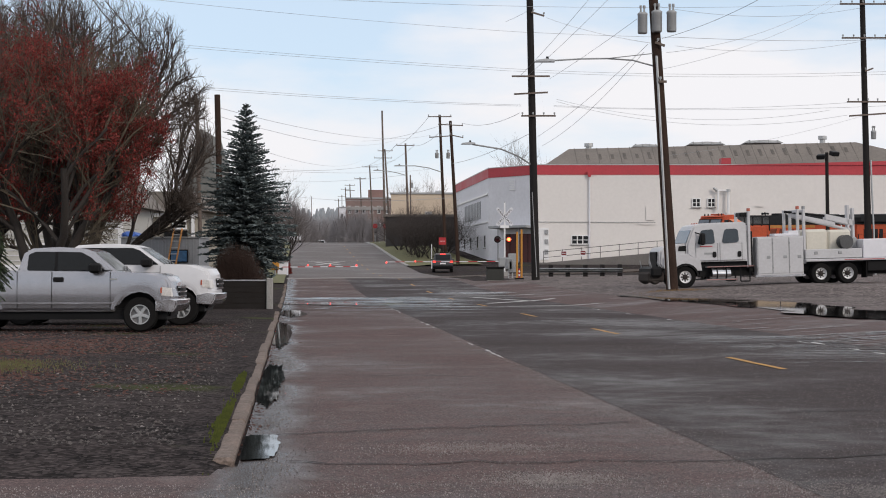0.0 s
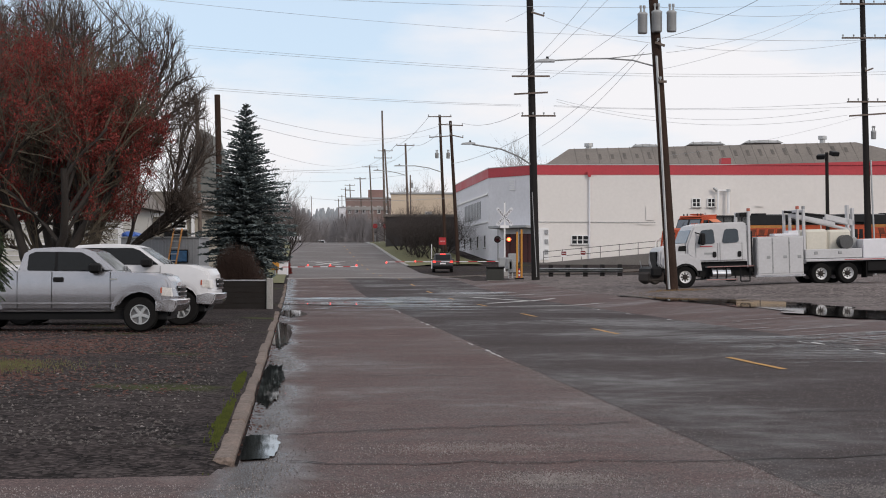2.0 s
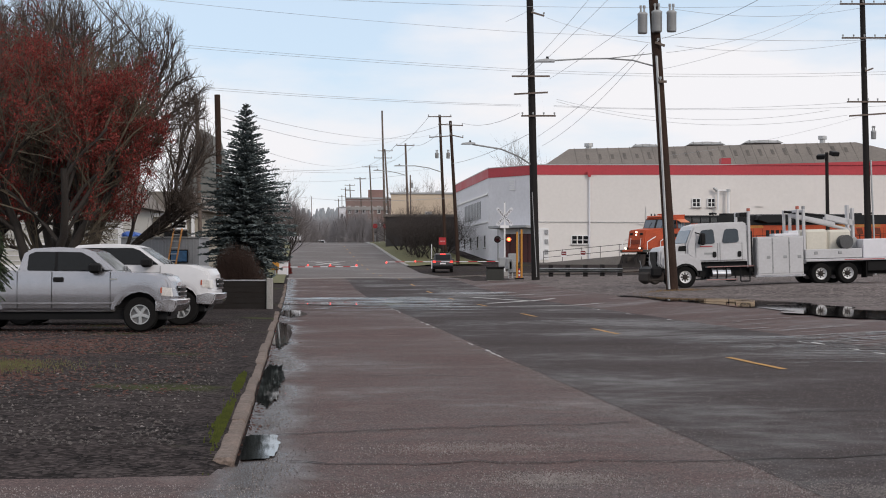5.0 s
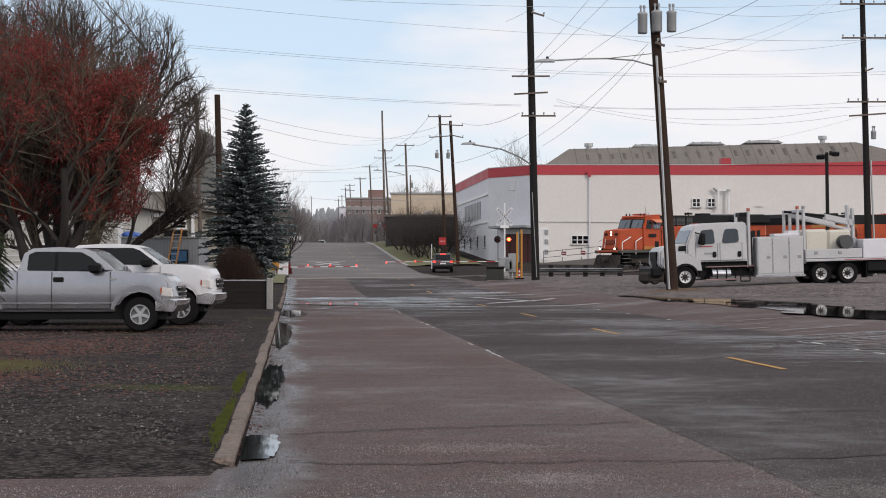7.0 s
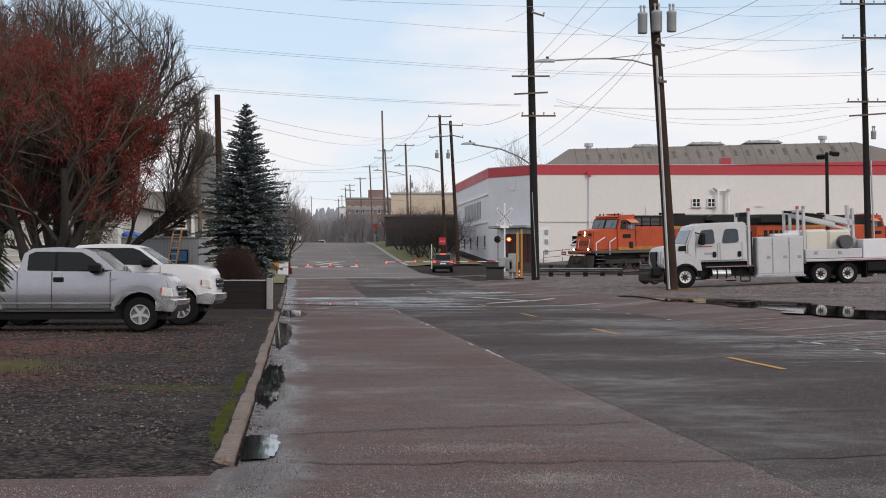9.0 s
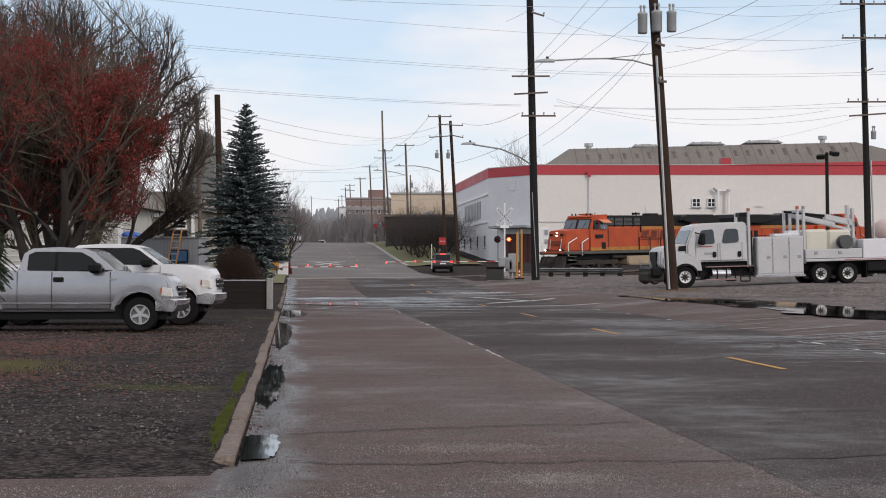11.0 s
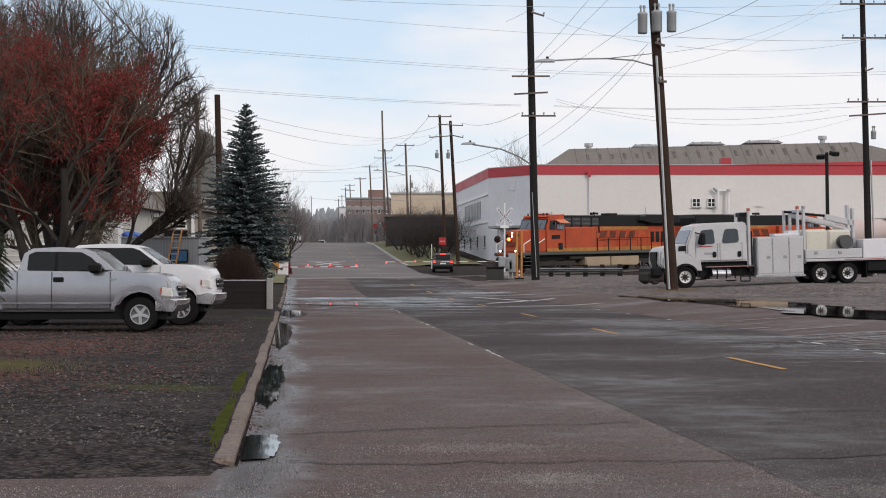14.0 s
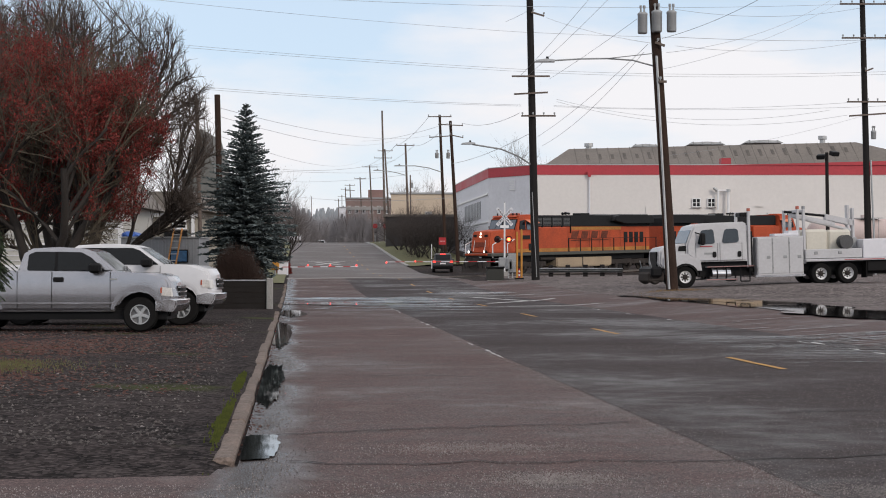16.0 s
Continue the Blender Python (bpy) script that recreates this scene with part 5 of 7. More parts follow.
    for sy in (-1, 1):
        ya, yb = sorted((sy * 1.47, sy * 1.53))
        part("side_window", prism([(-3.35, 3.5), (-3.5, 4.2), (-4.05, 4.25), (-4.05, 3.5)], ya, yb, 0, (3.4, .12)), "glass", cab)
        part("side_window", prism([(-4.25, 3.5), (-4.25, 4.2), (-5.15, 4.2), (-5.15, 3.5)], ya, yb, 0, (3.4, .12)), "screen_glass", cab)
        wf = part("window_frame", prism([(-4.68, 3.5), (-4.68, 4.2), (-4.74, 4.2), (-4.74, 3.5)], *sorted((sy * 1.5, sy * 1.55)), 0, (3.4, .12)), "metal", cab)
        vis = boxes((-5.35, -4.15, *sorted((sy * 1.36, sy * 1.9)), 4.26, 4.31), bevel=.012)
        for v in vis.verts:
            v.co.z -= .5 * (abs(v.co.y) - 1.36)
        part("sun_visor", vis, "pale_orange", cab, "orange window awning, painted paler as if sunlit")
        part("cab_door_edge", boxes((-5.3, -5.27, *sorted((sy * 1.5, sy * 1.512)), 1.8, 3.4)), "loco_dark", cab)
        part("number_bar", boxes((-4.6, -3.6, *sorted((sy * 1.5, sy * 1.515)), 2.75, 3.05)), "loco_dark", cab)
        part("battery_vent", boxes((-4.9, -4.4, *sorted((sy * 1.5, sy * 1.52)), 1.85, 2.4)), "loco_dark", cab)
    hood = part("hood", prism([(-5.4, 1.7), (-5.4, 3.72), (-21.2, 3.72), (-21.2, 1.7)], -1.0, 1.0, .04), "orange", k, "long orange engine hood")
    part("electrical_cabinet", boxes((-9.3, -5.42, -1.42, 1.42, 1.7, 3.66), bevel=.05), "orange", k, "full-width orange equipment cabinet")
    part("upper_hood", prism([(-5.45, 3.722), (-5.45, 4.52), (-5.6, 4.64), (-17.2, 4.64), (-17.2, 3.722)], -1.02, 1.02, .05), "loco_dark", k, "sooty black upper hood")
    for i, (x0, x1) in enumerate(((-6.6, -5.7), (-7.8, -6.8), (-9.1, -8.0), (-10.2, -9.4))):
        g = part("grille", boxes((x0, x1, .98, 1.06, 3.82, 4.42)), "loco_grey", k, "grey intake grille")
        for j in range(5):
            part("slat", boxes((x0 + .04, x1 - .04, 1.06, 1.075, 3.88 + j * .11, 3.93 + j * .11)), "black", g)
        part("rib", boxes((x0 - .1, x0 - .03, .98, 1.1, 3.2, 4.5)), "loco_dark", k)
    for sy in (-1, 1):
        a, b = sorted((sy * 1.0, sy * 1.012))
        part("yellow_band", boxes((-17.1, -10.4, a, b, 3.45, 3.7)), "yellow", k, "yellow stripe")
        part("lower_stripe", boxes((-21.1, -9.35, a, b, 1.72, 2.0)), "yellow", k, "dirty yellow lower stripe")
        part("lower_stripe", boxes((-9.28, -5.44, *sorted((sy * 1.42, sy * 1.432)), 1.72, 2.0)), "yellow", k)
        # plain slanted bars where the lettering stands
        for i in range(4):
            x = -10.3 - i * 1.32
            ya = sorted((sy * 1.013, sy * 1.02))
            part("logo_bar", prism([(x, 2.76), (x - .2, 3.34), (x - 1.06, 3.34), (x - .86, 2.76)], *ya), "faded_letter", k, "dark slanted lettering shape")
        part("swoosh", prism([(-10.2, 2.55), (-10.6, 2.66), (-15.6, 2.66), (-15.2, 2.6)], *sorted((sy * 1.013, sy * 1.02))), "faded_letter", k, "dark underline stroke")
        for i in range(6):
            part("hood_door_seam", boxes((-10.0 - i * 1.4, -9.97 - i * 1.4, *sorted((sy * 1.0, sy * 1.008)), 2.05, 3.4)), "loco_dark", k)
        for i in range(4):
            part("side_grille", boxes((-18.0 - i * .75, -17.5 - i * .75, *sorted((sy * 1.0, sy * 1.03)), 2.35, 3.25)), "loco_dark", k)
    part("radiator_hood", prism([(-15.6, 4.2), (-15.9, 4.55), (-16.4, 4.66), (-21.0, 4.66), (-21.25, 4.4), (-21.25, 3.95), (-17.2, 3.95)], -1.5, 1.5, .06), "loco_dark", k, "black overhanging radiator hood")
    part("radiator_top", boxes((-20.6, -16.8, -1.3, 1.3, 4.66, 4.74), bevel=.03), "loco_grey", k)
    part("rear_hood", boxes((-21.2, -17.0, -1.05, 1.05, 3.72, 3.95)), "loco_dark", k)
    part("exhaust_stack", boxes((-13.6, -12.4, -.45, .45, 4.6, 4.84), bevel=.04), "loco_dark", k, "black exhaust stack")
    part("dynamic_brake_hatch", boxes((-16.0, -14.0, -.8, .8, 4.6, 4.74), bevel=.04), "loco_grey", k)
    horn = part("horn", rods(((-11.0, 0, 4.56), (-11.0, 0, 4.8), .04), ((-10.7, -.15, 4.8), (-11.3, -.15, 4.8), .12, .04), ((-10.7, .15, 4.82), (-11.3, .15, 4.82), .12, .04), ((-11.4, 0, 4.8), (-10.9, 0, 4.84), .1, .04)), "black", k, "air horn cluster")
    part("antenna_box", boxes((-4.6, -3.8, -.5, .5, 4.7, 4.8), bevel=.03), "orange", cab)
    part("beacon", rods(((-4.9, .4, 4.7), (-4.9, .4, 4.9), .06)), "metal", cab)
    # fuel tank, pilot, couplers
    tank = part("fuel_tank", prism([(-15.3, .55), (-15.3, 1.22), (-8.0, 1.22), (-8.0, .55), (-8.3, .45), (-15.0, .45)], -1.4, 1.4, .08), "tan", k, "dusty tan fuel tank")
    part("tank_joint", boxes((-11.4, -11.3, 1.395, 1.415, .5, 1.28)), "grime", tank)
    part("pilot", prism([(.05, 1.3), (.14, 1.15), (.34, .5), (.5, .22), (.15, .22), (-.05, .5), (-.15, 1.3)], -1.3, 1.3, .04), "grime", k, "black snow plough pilot")
    part("coupler", boxes((.3, .92, -.13, .13, .75, 1.05), (.75, 1.0, -.22, .22, .7, 1.1), bevel=.04), "grime", k)
    part("rear_pilot", boxes((-21.95, -21.7, -1.42, 1.42, .35, 1.5), bevel=.04), "loco_dark", k)
    part("rear_coupler", boxes((-22.35, -21.9, -.15, .15, .75, 1.05), bevel=.04), "grime", k)
    for y in (-.8, .8):
        part("ditch_light", rods(((-.18, y, 1.82), (.08, y, 1.82), .1), seg=14), "black", k)
        part("ditch_lens", ball(bmesh.new(), (.09, y, 1.82), .08, .5), "white_glow", k, "lit ditch light")
    for z in (3.22, 2.98):
        part("headlight", ball(bmesh.new(), (-.43 + (3.25 - z) * .1, .0, z), .07, .5), "white_glow", nose, "lit headlight")
    for sy in (-1, 1):
        bm2 = rods(((-1.9, sy * 1.46, 1.35), (-1.9, sy * 1.46, 2.4), .042), ((-1.9, sy * 1.46, 2.4), (-2.7, sy * 1.47, 2.75), .042), seg=6)
        part("handrail", bm2, "white_paint", k, "pale front handrail")
        bm = rods(((-.2, sy * 1.42, 1.35), (-.2, sy * 1.42, 2.35), .042), ((-.2, sy * 1.42, 2.35), (-1.3, sy * 1.42, 2.8), .042), seg=6)
        part("handrail", bm, "white_paint", k, "pale front handrail")
        for j in range(4):
            part("step", boxes((-1.2, -.3, *sorted((sy * 1.2, sy * 1.48)), .35 + j * .3, .39 + j * .3)), "loco_grey", k)
            part("step", boxes((-21.6, -20.9, *sorted((sy * 1.2, sy * 1.48)), .35 + j * .3, .39 + j * .3)), "loco_grey", k)
        part("walkway_rail", rods(((-9.4, sy * 1.46, 2.75), (-21.6, sy * 1.46, 2.75), .022), seg=6), "loco_dark", k)
        for i in range(9):
            x = -9.5 - i * 1.5
            part("stanchion", boxes((x - .035, x + .035, *sorted((sy * 1.43, sy * 1.49)), 1.45, 2.76)), "loco_dark", k)
        for i in range(3):
            part("air_tank", rods(((-6.2 - i * .0, sy * (1.1 - i * .25), 1.15 - i * .1), (-8.0, sy * (1.1 - i * .25), 1.15 - i * .1), .14), seg=12), "grime", k)
    bogie(k, -4.3, (-1.95, 0, 1.95))
    bogie(k, -18.1, (-1.95, 0, 1.95))
    return k


def tank_car():
    k = thing("tank_car", "pale pinkish-grey railway tank car behind the locomotives", "tank car")
    m = mat("faded_pink_grey_tank", (.5, .40, .38), .5, 0, .15, .6, 8)
    t = part("tank", lathe([(.05, -7.6), (.8, -7.5), (1.25, -7.2), (1.5, -6.6), (1.5, 6.6), (1.25, 7.2), (.8, 7.5), (.05, 7.6)], 32), m, k, "", True)
    t.matrix_local = Matrix.Translation((-8.6, 0, 2.75)) @ Matrix.Rotation(radians(90), 4, "Z")
    part("underframe", boxes((-16.6, -.6, -.5, .5, .95, 1.3), bevel=.03), "grime", k)
    part("manway", rods(((-8.6, 0, 4.2), (-8.6, 0, 4.65), .4), seg=20), m, k)
    part("walkway", boxes((-10.2, -7.0, -1.0, 1.0, 4.3, 4.36)), "dull_metal", k)
    for sy in (-1, 1):
        part("ladder", rods(((-8.3, sy * 1.5, 1.2), (-8.3, sy * 1.5, 4.3), .03), ((-8.9, sy * 1.5, 1.2), (-8.9, sy * 1.5, 4.3), .03), seg=6), "dull_metal", k)
        for x in (-1.4, -15.8):
            part("end_rail", rods(((x, sy * 1.4, 1.2), (x, sy * 1.4, 2.2), .03), seg=6), "dull_metal", k)
    for x in (-1.2, -16.0):
        part("end_platform", boxes((x - .6, x + .6, -1.45, 1.45, 1.2, 1.3)), "grime", k)
    part("coupler", boxes((-.7, .0, -.13, .13, .75, 1.05), bevel=.04), "grime", k)
    bogie(k, -2.6, (-.9, .9), .45)
    bogie(k, -14.6, (-.9, .9), .45)
    return k


LEAD = locomotive("orange and black diesel locomotive with lit headlights")
LEAD_WHEELS = list(TURNING)
SECOND = locomotive("second orange and black diesel locomotive, coupled facing backwards")
TANKER = tank_car()
for _o in SECOND.children_recursive:
    if _o.name.startswith(("headlight", "ditch_lens")):
        _o.data.materials[0] = M["metal"]
        _o["label"] = "unlit lamp glass"


# ---- road vehicles ----
def arch(cx, cz, r, z, n=8):
    """Points of a wheel arch from its rear foot to its front foot, at height z."""
    a0 = math.asin(max(-1, min(1, (z - cz) / r)))
    return [(cx - r * math.cos(a0 + (math.pi - 2 * a0) * i / n), cz + r * math.sin(a0 + (math.pi - 2 * a0) * i / n)) for i in range(n + 1)]


def road_wheel(parent, x, y, r, w, side, rim_mat, hub=.62, spokes=5, holes=False):
    """side: -1 faces -y."""
    t = part("wheel", lathe([(r * hub, -w / 2), (r * .9, -w / 2 - .005), (r * .985, -w / 2 + .03), (r, -w / 4), (r, w / 4), (r * .985, w / 2 - .03), (r * .9, w / 2 + .005), (r * hub, w / 2)], 32, hollow=True), "rubber", parent, "black rubber tyre")
    t.location = (x, y, r)
    o = side * w / 2
    q = r * hub
    rim = part("rim", lathe([(q, -w / 2 + .02), (q, w / 2 - .02), (q * .93, o * .9), (q * .86, o * .45), (.01, o * .4)] if side > 0 else [(.01, o * .4), (q * .86, o * .45), (q * .93, o * .9), (q, -w / 2 + .02), (q, w / 2 - .02)], 28), "rim_dish" if spokes else rim_mat, t)
    if spokes:
        for i in range(spokes):
            a = 2 * math.pi * i / spokes + .3
            bm = boxes((q * .16, q * .97, min(o * .55, o * .85), max(o * .55, o * .85), -q * (.17 if spokes < 6 else .11), q * (.17 if spokes < 6 else .11)), bevel=.012)
            bmesh.ops.rotate(bm, verts=bm.verts, matrix=Matrix.Rotation(a, 3, "Y"))
            part("spoke", bm, rim_mat, t)
    else:
        for i in range(8):
            a = 2 * math.pi * i / 8
            part("hand_hole", rods(((q * .62 * math.cos(a), o * .42, q * .62 * math.sin(a)), (q * .62 * math.cos(a), o * .5, q * .62 * math.sin(a)), q * .13), seg=10), "black", t)
        part("hub", rods(((0, o * .3, 0), (0, o * .62, 0), q * .46), seg=16), "grime", t)
    if spokes:
        part("rim_lip", lathe([(q * .9, -.012 + o * .9), (q * 1.02, -.012 + o * .9), (q * 1.02, .012 + o * .95), (q * .9, .012 + o * .95)], 28, hollow=True), rim_mat, t)
    part("hub_cap", rods(((0, o * .5, 0), (0, o * (.95 if not spokes else .86), 0), q * .24), seg=16), rim_mat if spokes else "grime", t)
    return t


def round_plan(bm, x0, x1, amount, back=.15):
    """Rounds the front in plan: sides come in and the corners fall back towards the front end."""
    for i in range(1, 6):
        bmesh.ops.bisect_plane(bm, geom=bm.verts[:] + bm.edges[:] + bm.faces[:], plane_co=(x0 + (x1 - x0) * i / 6, 0, 0), plane_no=(1, 0, 0))
    for y in (-.85, -.7, -.5, -.25, .25, .5, .7, .85):
        bmesh.ops.bisect_plane(bm, geom=bm.verts[:] + bm.edges[:] + bm.faces[:], plane_co=(0, y, 0), plane_no=(0, 1, 0))
    for v in bm.verts:
        if v.co.x > x0:
            t = (v.co.x - x0) / (x1 - x0)
            v.co.x -= back * t * min(1.1, abs(v.co.y)) ** 2.5
            v.co.y *= 1 - amount * t ** 2.2
    return bm


def pickup(label, paint, P0, hood, cabp, glass_f, glass_r, base_z, front, chrome, rim_spokes, m):
    """P0: wheel radius, half width, rear axle; hood: outline from the bed to the front."""
    r, hw, rear, arch_r = P0
    k = thing("pickup_truck", label, "pickup truck", m, "parked pickup trucks")
    z0 = base_z
    low = [(front - .06, z0)] + arch(0, r, arch_r, z0)[::-1] + arch(rear, r, arch_r, z0)[::-1] + [(rear - 1.15, z0 + .08)]
    nose = lambda bm: round_plan(bm, front - .6, front, .1)
    body = part("body", nose(barrel(prism(hood + low, -hw, hw, .07), [z0 + .05 + .055 * q for q in range(15)], z0 + .42, .2)), paint, k)
    body.modifiers.new("soft", "BEVEL").width = .02
    body.modifiers["soft"].angle_limit = radians(50)
    cab = part("cab", prism(cabp, -hw + .05, hw - .05, .05, (hood[1][1], .26)), paint, k)
    zl = hood[1][1]
    for sy in (-1, 1):
        a, b = sorted((sy * (hw - .08), sy * (hw - .04)))
        for g in (glass_f, glass_r):
            part("side_window", prism(soft([(x, max(z, zl + .005)) for x, z in g], .04), a, b + .008 if sy > 0 else b, 0, (zl, .26)), "glass", cab, "dark side window")
        gx = glass_f[4][0] if len(glass_f) > 7 else glass_f[3][0]
        part("door_pillar", prism([(gx + .02, zl - .06), (gx + .02, glass_r[1][1]), (glass_r[0][0] - .02, glass_r[1][1]), (glass_r[0][0] - .02, zl - .06)], a, b - .002 if sy > 0 else b, 0, (zl, .26)), "black", cab)
        # belt crease and door seams
        yy = sorted((sy * (hw - .004), sy * (hw + .006)))
        cx = glass_f[0][0]
        for x in (glass_r[0][0] - .05, glass_r[-1][0] - .2, glass_f[0][0] + .04):
            part("door_seam", boxes((x - .006, x + .006, *sorted((sy * (hw - .002), sy * (hw + .003))), z0 + .08, zl - .02)), "black", body)
        part("side_moulding", boxes((rear + arch_r + .02, -arch_r - .02, *yy, z0 + .17, z0 + .195)), chrome, body, "bright side moulding")
        h = part("door_handle", boxes((glass_r[0][0] - .02, glass_r[0][0] + .2, *sorted((sy * (hw - .01), sy * (hw + .03))), zl - .24, zl - .14), bevel=.015), "black", body, "black door handle")
        mr = part("mirror", boxes((glass_f[0][0] - .38, glass_f[0][0] - .12, *sorted((sy * (hw - .02), sy * (hw + .26))), zl - .05, zl + .16), bevel=.05), "black", cab, "black door mirror")
        part("wheel_well", prism(arch(0, r, arch_r + .02, z0), *sorted((sy * .3, sy * (hw - .36)))), "black", body)
        part("wheel_well", prism(arch(rear, r, arch_r + .02, z0), *sorted((sy * .3, sy * (hw - .36)))), "black", body)
        for x in (0, rear):
            road_wheel(k, x, sy * (hw - .18), r, .26, sy, "metal", .57, rim_spokes)
        for x in (0, rear):
            lip = prism(arch(x, r, arch_r + .075, z0 + .05, 14) + arch(x, r, arch_r - .005, z0 + .05, 14)[::-1], *sorted((sy * (hw - .06), sy * (hw + .012))), .012)
            part("arch_flare", round_plan(lip, front - .6, front, .1), paint, body, "raised wheel arch flare")
        part("headlight", nose(prism([(front - .27, hood[-2][1] - .12), (front - .06, hood[-2][1] - .14), (front - .025, hood[-2][1] - .32), (front - .3, hood[-2][1] - .3)], *sorted((sy * (hw - .22), sy * (hw + .012))), .01)), mat("clear_lamp_plastic", (.6, .58, .56), .12, 0, .2, 8, 30, coat=.6), body, "clear headlamp")
        part("turn_lamp", nose(prism([(front - .31, hood[-2][1] - .13), (front - .27, hood[-2][1] - .13), (front - .27, hood[-2][1] - .25), (front - .32, hood[-2][1] - .24)], *sorted((sy * (hw - .2), sy * (hw + .016))))), "turn_red", body)
    # windscreens
    i = max(range(len(cabp) - 1), key=lambda q: cabp[q + 1][0] - 0 * cabp[q][1])
    (xa, za), (xb, zb) = cabp[-2], cabp[-1]
    dx, dz = xb - xa, zb - za
    n = Vector((-dz, 0, dx)).normalized() * -1
    q = lambda s, t, o: (xa + dx * s + abs(n.x) * o, t * (hw - .12 - .26 * max(0, za + dz * s - zl)), za + dz * s + abs(n.z) * o)
    bm = bmesh.new()
    vs = [bm.verts.new(q(s, t, .012)) for s, t in ((.06, -1), (.06, 1), (.95, 1), (.95, -1))]
    bm.faces.new(vs)
    bmesh.ops.solidify(bm, geom=bm.faces[:], thickness=.008)
    # The pale base colour paints a sky reflection onto the windscreen.
    part("windscreen", bm, mat("sky_pale_windscreen", (.56, .58, .59), .08, 0, .2, 3, 10, spec=.8), cab, "sloping windscreen")
    for t in (.1, .55):
        part("wiper", rods((q(.95, t - .25, .03), q(.8, t + .3, .03), .012), seg=6), "black", cab)
    part("grille", nose(boxes((front - .1, front + .0, -hw * .55, hw * .55, hood[-2][1] - .36, hood[-2][1] - .1), bevel=.02)), "black", body, "black grille")
    for j in range(3):
        part("grille_bar", nose(boxes((front - .04, front + .012, -hw * .56, hw * .56, hood[-2][1] - .34 + j * .1, hood[-2][1] - .31 + j * .1))), chrome, body)
    bp = prism([(front - .46, z0 + .02), (front - .46, z0 + .25), (front - .1, z0 + .265), (front + .06, z0 + .262), (front + .09, z0 + .24), (front + .085, z0 + .17), (front + .06, z0 + .08), (front - .02, z0 + .0)], -hw - .012, hw + .012, .03)
    part("front_bumper", round_plan(bp, front - .6, front + .1, .1), chrome, k, "bright wrapped front bumper")
    part("lower_valance", boxes((front - .5, front - .24, -hw + .3, hw - .3, z0 - .08, z0 + .05), bevel=.03), "black", k)
    part("chassis", boxes((rear - .9, .6, -.55, .55, z0 - .1, z0 + .1)), "black", k)
    # Wide black box added to block light and deepen the shadow underneath.
    part("underbody_shade_box", boxes((rear - .9, .55, -hw + .2, hw - .2, z0 - .17, z0 + .06)), "black", k)
    part("badge_bar", boxes((-.62, -.47, -hw - .008, -hw + .002, zl - .2, zl - .165)), "dull_metal", body)
    return k


M["turn_red"] = mat("dull_red_lamp_plastic", (.4, .1, .06), .25, 0, .2, 8, 30)
# Wheel dish metal darkened, so shade between the spokes is in its colour.
M["rim_dish"] = mat("shadowed_wheel_dish", (.2, .2, .205), .5, .5, .2, 4, 20)
M["silver"] = mat("silver_metallic_car_paint", (.36, .36, .385), .24, .75, .05, 1, 8, coat=.5, rvar=.03)
M["car_white"] = mat("white_car_paint", (.62, .62, .645), .3, .0, .03, 1, 8, coat=.5, rvar=.03)
M["chrome"] = mat("chrome_trim", (.58, .58, .6), .13, .95, .1, 3, 20, rvar=.05)
_b1 = Vector((-6.437, 34.98, 0.09))
pickup("silver crew cab pickup truck parked on wet gravel", "silver", (.37, .96, -3.5, .55),
       [(-4.7, 1.3), (-2.6, 1.3), (-.36, 1.27), (.1, 1.25), (.42, 1.235), (.63, 1.18), (.73, 1.07), (.8, .75)],
       [(-2.6, 1.25), (-2.47, 1.66), (-2.3, 1.77), (-1.75, 1.8), (-1.2, 1.77), (-1.0, 1.71), (-.46, 1.27)],
       [(-.66, 1.17), (-.74, 1.29), (-1.04, 1.58), (-1.25, 1.69), (-1.74, 1.7), (-1.74, 1.23), (-1.25, 1.22), (-1.12, 1.17)], [(-1.8, 1.23), (-1.8, 1.7), (-2.22, 1.7), (-2.36, 1.64), (-2.38, 1.23)],
       .43, .82, "chrome", 5, Matrix.Translation(_b1 + Vector((0, .96, 0))) @ pose(0, 0, 0, 0, 0, 1))
_b2 = Vector((-6.157, 38.58, 0.09))
pickup("white crew cab pickup truck with chrome bumper on gravel", "car_white", (.42, 1.0, -3.7, .57),
       [(-4.9, 1.42), (-2.7, 1.42), (-.42, 1.44), (.1, 1.43), (.46, 1.4), (.7, 1.33), (.79, 1.2), (.84, .8)],
       [(-2.75, 1.36), (-2.6, 1.75), (-2.4, 1.88), (-1.75, 1.92), (-1.2, 1.9), (-.98, 1.84), (-.35, 1.41)],
       [(-.5, 1.33), (-.95, 1.76), (-1.12, 1.82), (-1.72, 1.82), (-1.74, 1.36), (-.95, 1.31)], [(-1.9, 1.36), (-1.9, 1.82), (-2.3, 1.82), (-2.45, 1.75), (-2.5, 1.36)],
       .5, .87, "chrome", 8, Matrix.Translation(_b2 + Vector((0, 1.0, 0))) @ pose(0, 0, 0, 0, 0, 1))


M["truck_white"] = mat("dusty_white_truck_paint", (.5, .5, .52), .4, 0, .1, .9, 9, coat=.2)
M["reel"] = mat("dark_grey_reel_paint", (.06, .062, .066), .5, 0, .3, 4, 20)
M["faded_tape"] = mat("faded_red_white_tape", (.34, .17, .16), .5, 0, .5, 4.5, 9)


